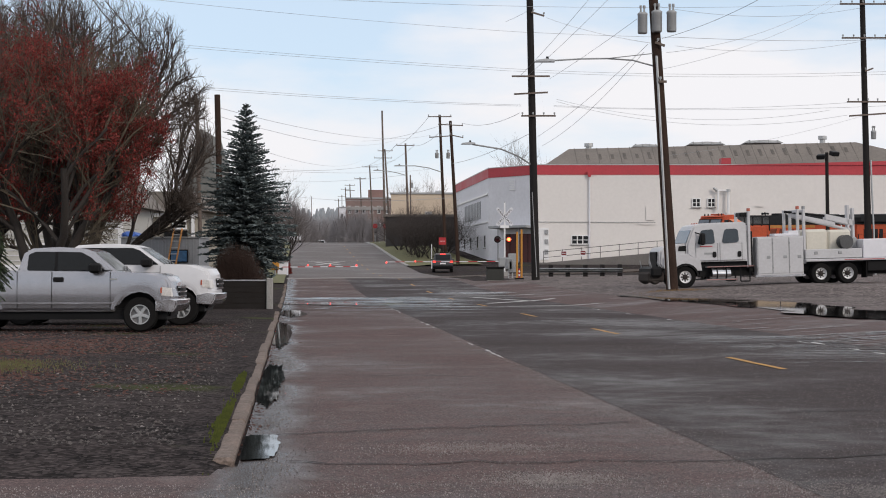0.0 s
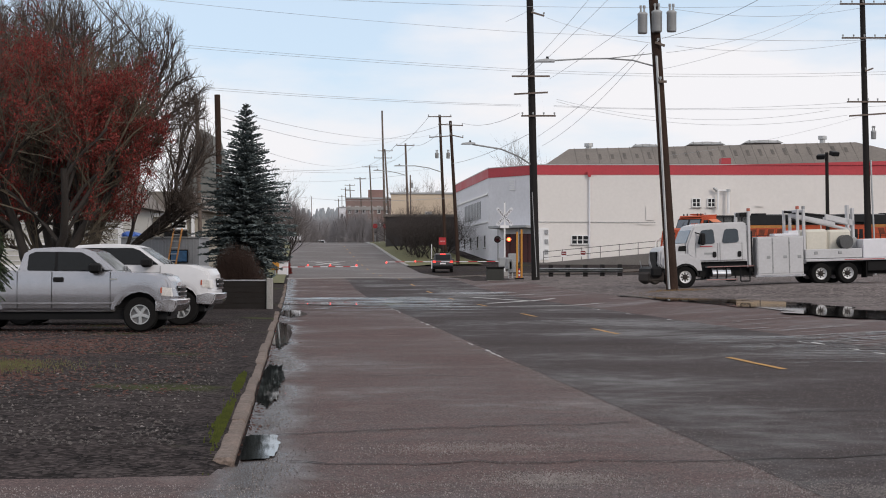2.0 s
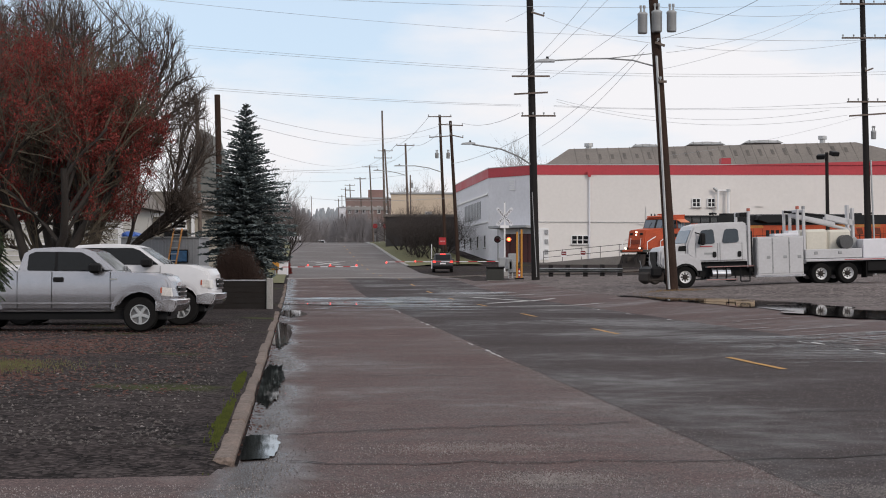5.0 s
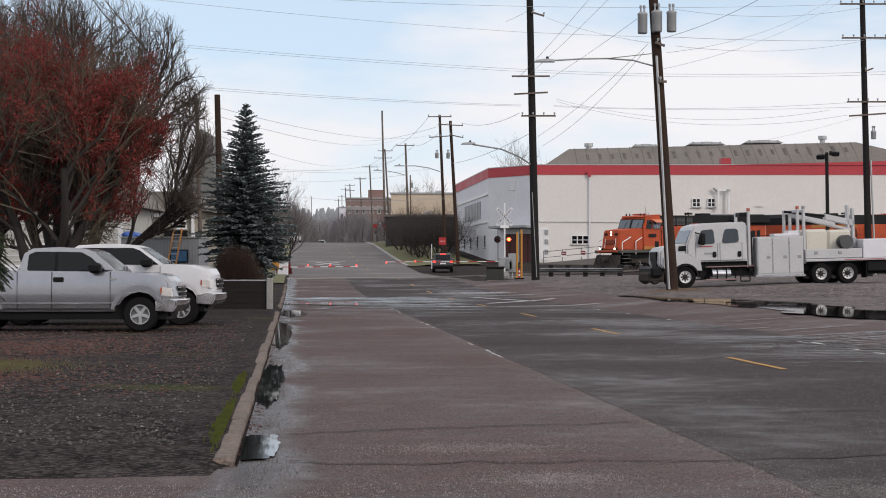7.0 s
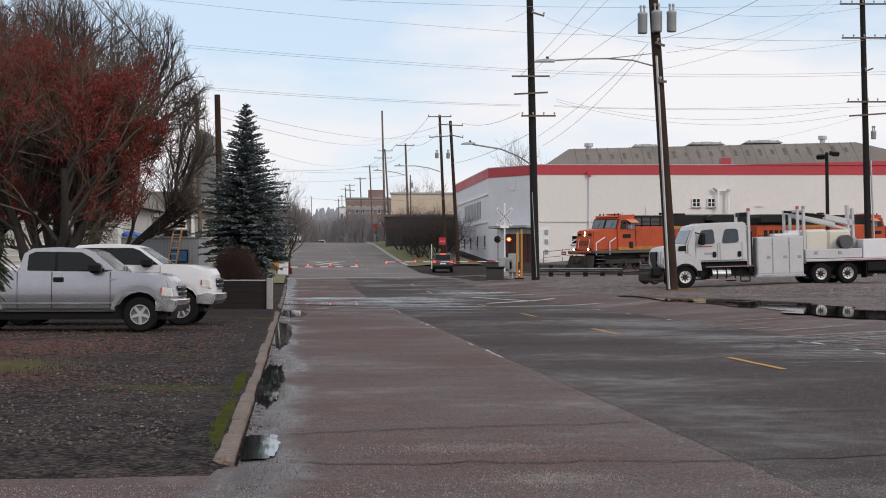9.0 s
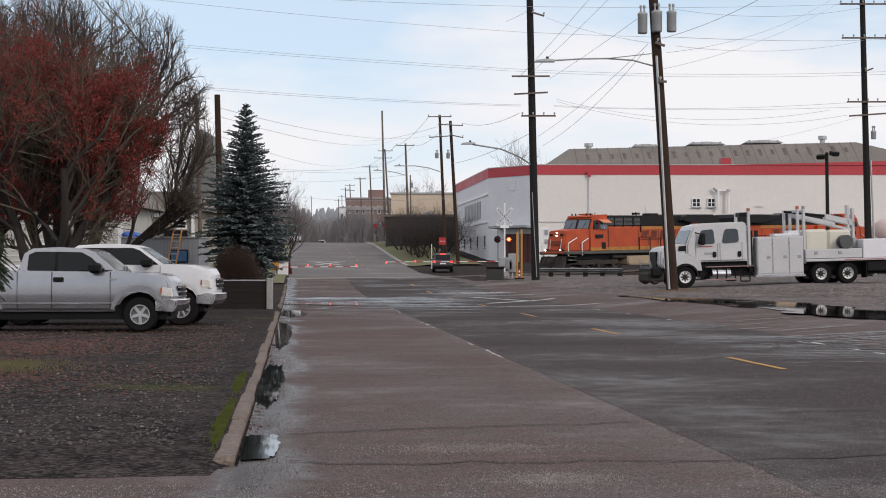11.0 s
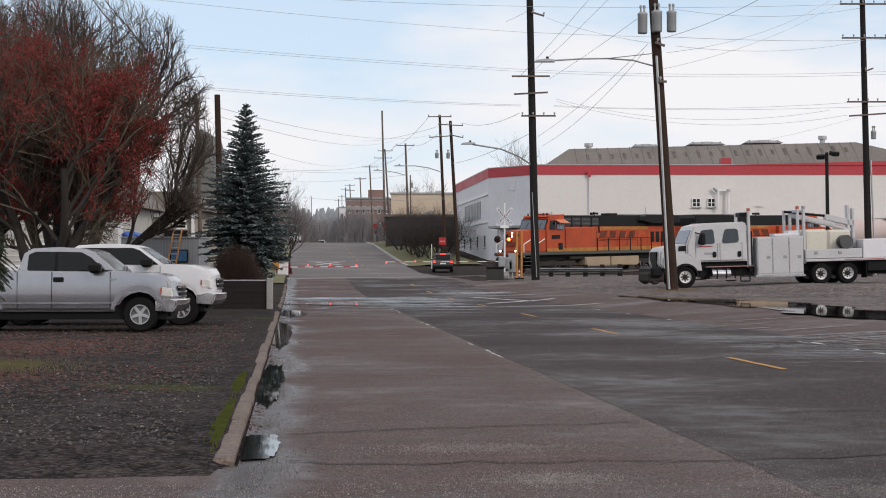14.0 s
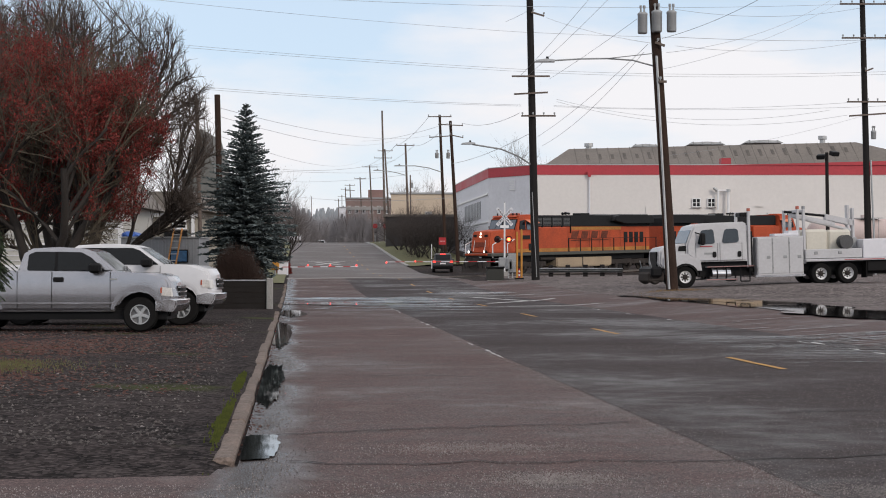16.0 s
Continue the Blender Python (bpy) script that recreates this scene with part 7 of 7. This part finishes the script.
def twig_shrub(base, rx, rz, label, seed, count=1500, twig="rust_twig", name="shrub", r=.006):
    rng = random.Random(seed)
    t = thing(name, label, "shrub", Matrix.Translation(base))
    vs, fs = [], []
    for i in range(count):
        d = rand_dir(rng)
        d.z = abs(d.z)
        k = rng.random() ** .3
        e = Vector((d.x * rx, d.y * rx, d.z * rz)) * k * (1 + .08 * noise.noise(d * 3 + Vector((seed, 0, 0))))
        s = Vector((d.x * rx * .25, d.y * rx * .25, 0)) + e * rng.uniform(.1, .6)
        mid = s.lerp(e, .5) + rand_dir(rng) * rx * .08
        tube(vs, fs, [s, mid, e], r, r * .5, 3)
        for q in range(2):
            e2 = mid + (e - mid) * .6 + rand_dir(rng) * rx * .18
            tube(vs, fs, [mid, mid.lerp(e2, .6), e2], r * .8, r * .4, 3)
    stem = ([], [])
    for i in range(6):
        tube(*stem, [Vector((math.cos(i) * rx * .1, math.sin(i) * rx * .1, -.1)), Vector((math.cos(i) * rx * .3, math.sin(i) * rx * .3, rz * .4)), Vector((math.cos(i) * rx * .5, math.sin(i) * rx * .5, rz * .7))], r * 3, r * 1.5, 5)
    part("stems", stem, "bark", t)
    tagged(part("twig_mass", (vs, fs), twig, t), "dense bare twigs", kind="stuff")
    return t


def on_ground(x, y):
    return (x, y, ground_z(x, y))


def build_trees():
    # big bare tree and the red-leaved one in front of it
    bare_tree(on_ground(-12.256, 55), 8, 6.0, .18, (9, 8, 6, 5), "large bare deciduous tree with dense dark twigs", 12, up=.05, lean=.46, shrink=.62, wander=.24, crown=(4.5, 5.9, 5.0))
    bare_tree(on_ground(-16.247, 57), 8, 6.6, .18, (8, 7, 6, 5), "large bare deciduous tree with spreading limbs", 23, up=.06, lean=.36, shrink=.62, wander=.24, crown=(4.4, 7.2, 6.2))
    bare_tree(on_ground(-11.418, 48), 7, 4.7, .16, (7, 7, 5, 4), "multi-stemmed tree with dark red dry leaves", 5, up=.03, lean=.46, shrink=.62, wander=.26, crown=(3.25, 5.8, 3.7), twig="mossy_twig",
              leaf=(38, .022, .22, "red_leaf", lambda p: p.z > 2.7 and noise.noise((p.x * .75, p.y * .75, p.z * .75)) + .35 * noise.noise((p.x * 2.2, p.y * 2.2, p.z * 2.2)) > -.13 + .1 * max(0.0, 1 - (p.x + 3.2) / 2.2) + .3 * max(0.0, p.z - 7.6 + p.x * .4)))
    conifer(on_ground(-7.634, 64), 7.7, 2.35, "blue-green spruce tree beside the street", 3, 88, 17, .26, start=.08, spray=.17)
    conifer(on_ground(-7.0, 25), 2.6, .58, "drooping dark green cedar at the lot's edge", 8, 54, 24, .85, "cedar", .42, .04)
    twig_shrub(on_ground(-7.048, 56.5), 1.12, 2.195 + .1, "rounded rusty brown leafless shrub behind the low wall", 4, 3400, r=.007)
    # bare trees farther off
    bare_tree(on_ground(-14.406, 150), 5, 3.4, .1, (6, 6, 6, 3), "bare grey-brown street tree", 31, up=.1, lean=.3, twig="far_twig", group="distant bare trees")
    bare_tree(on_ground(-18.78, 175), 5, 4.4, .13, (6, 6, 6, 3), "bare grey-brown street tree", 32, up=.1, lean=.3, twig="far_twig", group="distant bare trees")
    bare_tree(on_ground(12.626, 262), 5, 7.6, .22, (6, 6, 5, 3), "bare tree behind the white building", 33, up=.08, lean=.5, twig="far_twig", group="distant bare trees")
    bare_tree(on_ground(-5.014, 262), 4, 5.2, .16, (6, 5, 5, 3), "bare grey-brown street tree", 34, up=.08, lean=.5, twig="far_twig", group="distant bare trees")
    for i, (px, D, L) in enumerate(((742, 188, 2.9), (763, 184, 3.1), (724, 205, 2.9), (786, 190, 3.0), (752, 200, 3.1), (774, 196, 3.0), (707, 214, 2.9), (732, 196, 3.0))):
        x = (px - 784) * D / 2925.927833134
        bare_tree(on_ground(x, D), 7, L, .06, (7, 6, 5, 3), "dark leafless bush on the grass verge", 50 + i, up=.03, lean=.75, twig="verge_twig", shrink=.66, group="verge bushes")
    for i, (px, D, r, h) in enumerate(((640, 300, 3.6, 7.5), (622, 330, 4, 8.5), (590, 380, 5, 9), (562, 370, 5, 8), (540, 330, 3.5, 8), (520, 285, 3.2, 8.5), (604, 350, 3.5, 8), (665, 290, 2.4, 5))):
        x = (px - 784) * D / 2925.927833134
        twig_shrub(on_ground(x, D), r, h, "bare trees along the far street, paled as if by haze", 70 + i, 1000, "haze_twig", "far_tree", .022)
    twig_shrub(on_ground(-13.253, 138), .7, 1.3, "small dark red shrub beside the far kerb", 90, 700, "red_leaf", "shrub", .02)
    # wooded skyline; its blue-grey colour carries the haze
    rng = random.Random(4)
    vs, fs = [], []
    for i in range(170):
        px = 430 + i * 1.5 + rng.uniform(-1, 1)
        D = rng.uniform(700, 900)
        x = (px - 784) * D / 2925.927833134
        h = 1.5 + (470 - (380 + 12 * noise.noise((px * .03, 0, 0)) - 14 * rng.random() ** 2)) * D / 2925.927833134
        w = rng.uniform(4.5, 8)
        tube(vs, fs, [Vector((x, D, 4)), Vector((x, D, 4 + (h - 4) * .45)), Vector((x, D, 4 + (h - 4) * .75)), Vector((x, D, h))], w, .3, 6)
    tagged(part("distant_woods", (vs, fs), mat("haze_tinted_distant_wood", (.27, .29, .31), 1.0, 0, .25, .05, .6)), "wooded skyline at the end of the street, haze in its colour", "woods", kind="stuff")


build_trees()


# ---- left side: houses, sheds, low wall ----
def left_side():
    M["black_board"] = mat("dark_stained_board", (.012, .009, .008), .9, 0, .4, 2, 25)
    h = thing("house", "white-sided house with a grey roof behind the trees", "house")
    x0, x1, D = -26.0, -14.365, 74.0
    part("wall", boxes((x0, x1, D, D + 8, 0, 4.232)), mat("white_lap_siding", (.5, .49, .455), .7, 0, .1, .6, 8), h)
    for i in range(17):
        part("siding_lap", boxes((x0, x1 + .02, D - .03, D, .25 + i * .24, .28 + i * .24)), "cool_wall", h)
    part("corner_board", boxes((x1 - .18, x1 + .03, D - .05, D + .1, 0, 4.232)), "white_paint", h)
    part("roof", prism([(x0 - .5, 4.182), (x1 + .5, 4.182), (x1 - 1.5, 4.182 + 2.4), (x0 + 1.5, 4.182 + 2.4)], D - .5, D + 8.5), "roof_grey", h)
    for px in (-20, 70, 150):
        window_on(h, ((px - 784) * D / 2925.927833134, D - .02, 1.9), 0, .9, 1.2, 1, 2)
    h2 = thing("house", "weathered cream house with dark porch beyond the grey fence", "house")
    D = 92.0
    xa, xb = -18.206, -13.583
    part("wall", boxes((xa, xb, D, D + 9, 0, 4.708)), mat("weathered_cream_siding", (.34, .31, .26), .8, 0, .2, .6, 8), h2)
    part("roof", prism([(xa - .6, 4.519), (xb + .6, 4.519), (xb - .3, 5.589), (xa + .3, 5.589)], D - .7, D + 9.5), "roof_grey", h2)
    part("porch_beam", boxes((xa, xb, D - .25, D - .05, 4.205, 4.393)), "white_paint", h2)
    part("dark_porch", boxes((-15.47, -14.212, D - .3, D, 3.041, 3.45)), "black", h2)
    for px in (318, 240):
        window_on(h2, ((px - 784) * D / 2925.927833134, D - .02, 3.764), 0, .8, .5, 1, 2)
    part("corner_post", boxes((-13.961, -13.803, D - .3, D, 0, 4.456)), "white_paint", h2)
    s = thing("steep_roof_building", "building with a very steep grey gable roof", "building")
    D = 118.0
    # Slate colour is raised to include the haze in front of this roof.
    part("roof", prism([(-18.8, 6.3), (-17.4, 11.2), (-17.2, 11.2), (-15.75, 6.3)], D, D + 10), mat("haze_paled_slate_shingles", (.15, .15, .143), .9, 0, .3, 1.5, 8, .3), s)
    part("wall", boxes((-18.6, -15.95, D + .4, D + 9.6, 0, 6.3)), "cool_wall", s)
    f = thing("metal_shed", "pale grey corrugated shed with a blue window", "shed")
    D = 70.0
    xa, xb = -13.637, -10.335
    wall = part("wall", boxes((xa, xb, D, D + 3, 0, 2.672)), mat("grey_corrugated_sheet", (.27, .28, .3), .6, .2, .12, 1, 10), f)
    for i in range(22):
        x = xa + .1 + i * (xb - xa - .2) / 21
        part("rib", boxes((x - .02, x + .02, D - .025, D, 0, 2.672)), wall.data.materials[0], wall)
    part("ridge_cap", boxes((xa - .05, xb + .05, D - .08, D + 3.05, 2.672, 2.72)), "metal", f)
    w = part("window", boxes((-11.555, -10.79, D - .06, D - .03, 1.62, 2.17)), "black", f)
    part("pane", boxes((-11.507, -10.838, D - .075, D - .06, 1.667, 2.122)), mat("blue_film_pane", (.05, .13, .25), .15, 0, .3, 2, 10), w, "blue pane")
    t = thing("tarpaulin", "crumpled blue tarpaulin on the shed roof", "tarpaulin", Matrix.Translation((-13.298, 71, 2.738)))
    bm = ball(bmesh.new(), (0, 0, 0), .5, 1.0, .8, .45, 3)
    for v in bm.verts:
        v.co += v.co * .35 * noise.noise(v.co * 4)
        v.co.z = max(v.co.z, 0)
    part("sheet", bm, mat("blue_tarpaulin", (.02, .1, .4), .4, 0, .2, 3, 20), t)
    ld = thing("ladder", "yellow fibreglass ladder leaning on the shed", "ladder")
    a0, a1 = Vector((-11.649, 69, 1.689)), Vector((-11.357, 69.8, 3.051))
    for o in (0, .34):
        part("stile", rods(((a0.x + o, a0.y - .6, .1), (a1.x + o, a1.y, a1.z), .035), seg=6), "yellow", ld)
    for i in range(11):
        k = i / 11
        p = Vector((a0.x, a0.y - .6, .1)).lerp(a1, k)
        part("rung", rods(((p.x, p.y, p.z), (p.x + .34, p.y, p.z), .018), seg=6), "metal", ld)
    wl = thing("low_wall", "low dark timber wall with a pale top rail", "wall")
    y = 54.0
    x0, x1 = -7.604, -5.758
    for i in range(5):
        part("board", boxes((x0, x1, y, y + .08, .08 + i * .18, .255 + i * .18), bevel=.008), "black_board", wl)
    part("top_rail", boxes((x0, x1, y - .03, y + .1, .985, 1.03), bevel=.008), "metal", wl)
    part("end_post", boxes((x1, x1 + .2, y - .1, y + .1, 0, 1.08), bevel=.02), "concrete", wl, "pale concrete end post")


left_side()


# ---- far street ----
def sign(x, y, top, shape, paint, label, r=.38, post="metal"):
    z = ground_z(x, y)
    s = thing("street_sign", label, "sign", Matrix.Translation((x, y, z)), "street signs")
    part("post", rods(((0, 0, -.1), (0, 0, top - z), .035)), post, s)
    if shape:
        bm = bmesh.new()
        bmesh.ops.create_cone(bm, cap_ends=True, segments=shape, radius1=r, radius2=r, depth=.03, matrix=Matrix.Translation((0, -.06, top - z - r)) @ Matrix.Rotation(radians(90), 4, "X") @ Matrix.Rotation(math.pi / shape, 4, "Z"))
        pl = part("plate", bm, paint, s)
        part("text_bar", boxes((-r * .5, r * .5, -.085, -.076, top - z - r * 1.05, top - z - r * .98)), "white_paint", pl)


def far_street():
    v = part("grass_verge", sheet(spread(166, 262, 3), [11.6, 12.5, 13.5, 15, 17, 19], lambda x, y, u, v: ground_z(x, y) + .05 + .03 * noise.noise((x, y, 0)) + .12 * smooth(11.6, 14, v)), "grass", smooth_faces=True)
    tagged(v, "patchy winter grass verge beside the far street", "grass", kind="structure")
    k = part("far_kerb", sheet(spread(166, 262, 3), [11.25, 11.27, 11.5, 11.62], lambda x, y, u, v: ground_z(x, y) + (.0 if v < 11.26 else .12)), "concrete")
    tagged(k, "pale concrete kerb of the far street", "kerb", kind="structure")
    g = part("left_verge", sheet(spread(98, 262, 4), [-6, -4, -2, -.6], lambda x, y, u, v: ground_z(x, y) + .05 + .03 * noise.noise((x, y, 0))), "grass", smooth_faces=True)
    tagged(g, "grass strip along the far side of the street", "grass", kind="structure")

    def block(label, px0, px1, top, D, depth, material, rows=2, cols=5, name="commercial_building"):
        b = thing(name, label, "building")
        x0, x1 = (px0 - 784) * D / 2925.927833134, (px1 - 784) * D / 2925.927833134
        zt = 1.5 + (470 - top) * D / 2925.927833134
        part("wall", boxes((x0, x1, D, D + depth, 0, zt)), material, b)
        part("parapet_cap", boxes((x0 - .15, x1 + .15, D - .15, D + depth, zt, zt + .25)), "dull_metal", b)
        for i in range(cols):
            for j in range(rows):
                window_on(b, (x0 + (x1 - x0) * (i + .5) / cols, D - .02, zt - 2.2 - j * 3.4), 0, (x1 - x0) / cols * .45, 1.5, 2, 1)
        return b, x0, x1, zt

    b, x0, x1, zt = block("tan flat-roofed commercial building beyond the crossing", 692, 806, 344, 236, 20, mat("tan_stucco", (.56, .46, .36), .8, 0, .12, .2, 4), 0, 1)
    part("low_annex", boxes((x0 - .5, x1, 228, 236, 0, 8.203)), mat("dark_slate_block", (.055, .053, .056), .9, 0, .2, .5, 5), b, "dark lower storey")
    part("annex_roof", boxes((x0 - .9, x1 + .3, 227.5, 236, 8.203, 8.515)), "roof_grey", b)
    part("roof_unit", boxes((-1.129, 0.161, 238, 240, zt, zt + .6)), "metal", b)
    part("roof_unit", boxes((-2.494, -1.558, 230, 232, 8.515, 8.982)), "metal", b)
    # Both brick colours are greyed and lightened to imitate haze.
    b, x0, x1, zt = block("brick commercial block farther along the street", 612, 690, 352, 330, 18, mat("haze_muted_brown_brick", (.24, .17, .155), .85, 0, .25, .5, 6), 2, 6)
    part("stair_tower", boxes((-15.0, -11.955, 331, 340, zt, 16.619)), mat("haze_muted_red_brick", (.24, .15, .135), .85, 0, .25, .5, 6), b)
    part("pale_band", boxes((x0, x1, 329.8, 330, 12.555, 13.233)), "concrete", b)
    block("grey low building at the end of the street", 600, 640, 368, 420, 15, "cool_wall", 1, 4)
    sign(-10.458, 255, 7.95, 8, "red_paint", "red stop sign on a steel post")
    sign(-8.715, 250, 7.824, 8, "red_paint", "red stop sign on a steel post")
    sign(-0.056, 163, 4.397, 4, "red_paint", "square red sign on a dark post", .5, "dark_wood")
    sign(-1.094, 160, 3.578, 0, "white_paint", "slim pale marker post beside the verge", .2, "white_paint")
    for px, D, h in ((672, 252, 400), (626, 330, 408), (633, 330, 408), (641, 320, 410), (650, 300, 412)):
        x = (px - 784) * D / 2925.927833134
        sign(x, D, 1.5 + (470 - h) * D / 2925.927833134, 0, "metal", "slim grey street post", .2, "dull_metal")
    b = thing("parked_van", "boxy white van parked by the far street", "van", Matrix.Translation(on_ground(-15.687, 340)))
    part("body", prism([(-1.0, .4), (-1.0, 2.2), (1.0, 2.2), (1.0, .4)], -2.3, 2.3, .12), "car_white", b)
    part("rear_window", boxes((-.7, .7, -2.33, -2.29, 1.3, 1.9)), "glass", b)
    for x in (-.85, .85):
        for y in (-1.5, 1.5):
            part("wheel", rods(((x - .12, y, .34), (x + .12, y, .34), .34), seg=16), "rubber", b)
    paints = ("car_white", "silver", "black", "car_white", "cool_wall", "silver")
    for i, (px, D) in enumerate(((522, 268), (541, 345), (553, 350), (568, 360), (584, 370), (600, 350))):
        x = (px - 784) * D / 2925.927833134
        small_car(Matrix.Translation(on_ground(x, D)) @ pose(0, 0, 0, 0, 0, 95.14 if i % 2 else -84.9), "small distant car on the far hill crest", paints[i], "car", "distant cars")
    # low clutter on the left beyond the crossing
    x = -12.583
    c = thing("utility_cabinet", "pale grey utility cabinet by the far kerb", "cabinet", Matrix.Translation(on_ground(x, 130)))
    part("body", boxes((-.4, .4, -.3, .3, 0, 1.0), bevel=.03), "cool_wall", c)
    part("lid", boxes((-.44, .44, -.34, .34, 1.0, 1.06), bevel=.01), "dull_metal", c)


far_street()

# ---- movement ----
def motions():
    def rows_for(place):
        return [(t, place(s)) for t, s in TRAVEL]

    walk(LEAD, rows_for(lambda s: vehicle_pose(s, 22.3, 4.3, 18.1)))
    walk(SECOND, rows_for(lambda s: vehicle_pose(s + 22.5, 22.3, 4.3, 18.1, True)))
    walk(TANKER, rows_for(lambda s: vehicle_pose(s + 45.1, 17.2, 2.6, 14.6)))

    def gone(t):
        """How far the train has rolled by then, with an even change of pace."""
        for (a, sa), (b, sb) in zip(TRAVEL, TRAVEL[1:]):
            if t <= b:
                return TRAVEL[0][1] - (sa + (sb - sa) * (t - a) / (b - a))
        return TRAVEL[0][1] - TRAVEL[-1][1]

    for i, (w, c, r) in enumerate(TURNING):
        sign = -1 if len(LEAD_WHEELS) <= i < 2 * len(LEAD_WHEELS) else 1
        walk(w, [(q * .4, Matrix.Translation(c) @ Matrix.Rotation(sign * gone(q * .4) / r, 4, "Y")) for q in range(41)])

    # signal lens drums: one pair shows its lit face while the other is turned away
    for key, shift in (("a", 0.0), ("b", 0.5)):
        for lens, c in LENSES[key]:
            rows = []
            lit = key == "b"
            rows.append((0.0, Matrix.Translation(c) @ Matrix.Rotation(0 if lit else math.pi, 4, "Z")))
            turn = 0 if lit else math.pi
            t = .22
            while t < 15.9:
                for dt, da in ((0, 0), (1 / 30, 60), (2 / 30, 120), (.1, 180)):
                    rows.append((t + dt, Matrix.Translation(c) @ Matrix.Rotation(turn + radians(da), 4, "Z")))
                turn += math.pi
                t += .5
            rows.append((16.0, Matrix.Translation(c) @ Matrix.Rotation(turn, 4, "Z")))
            walk(lens, rows)


motions()
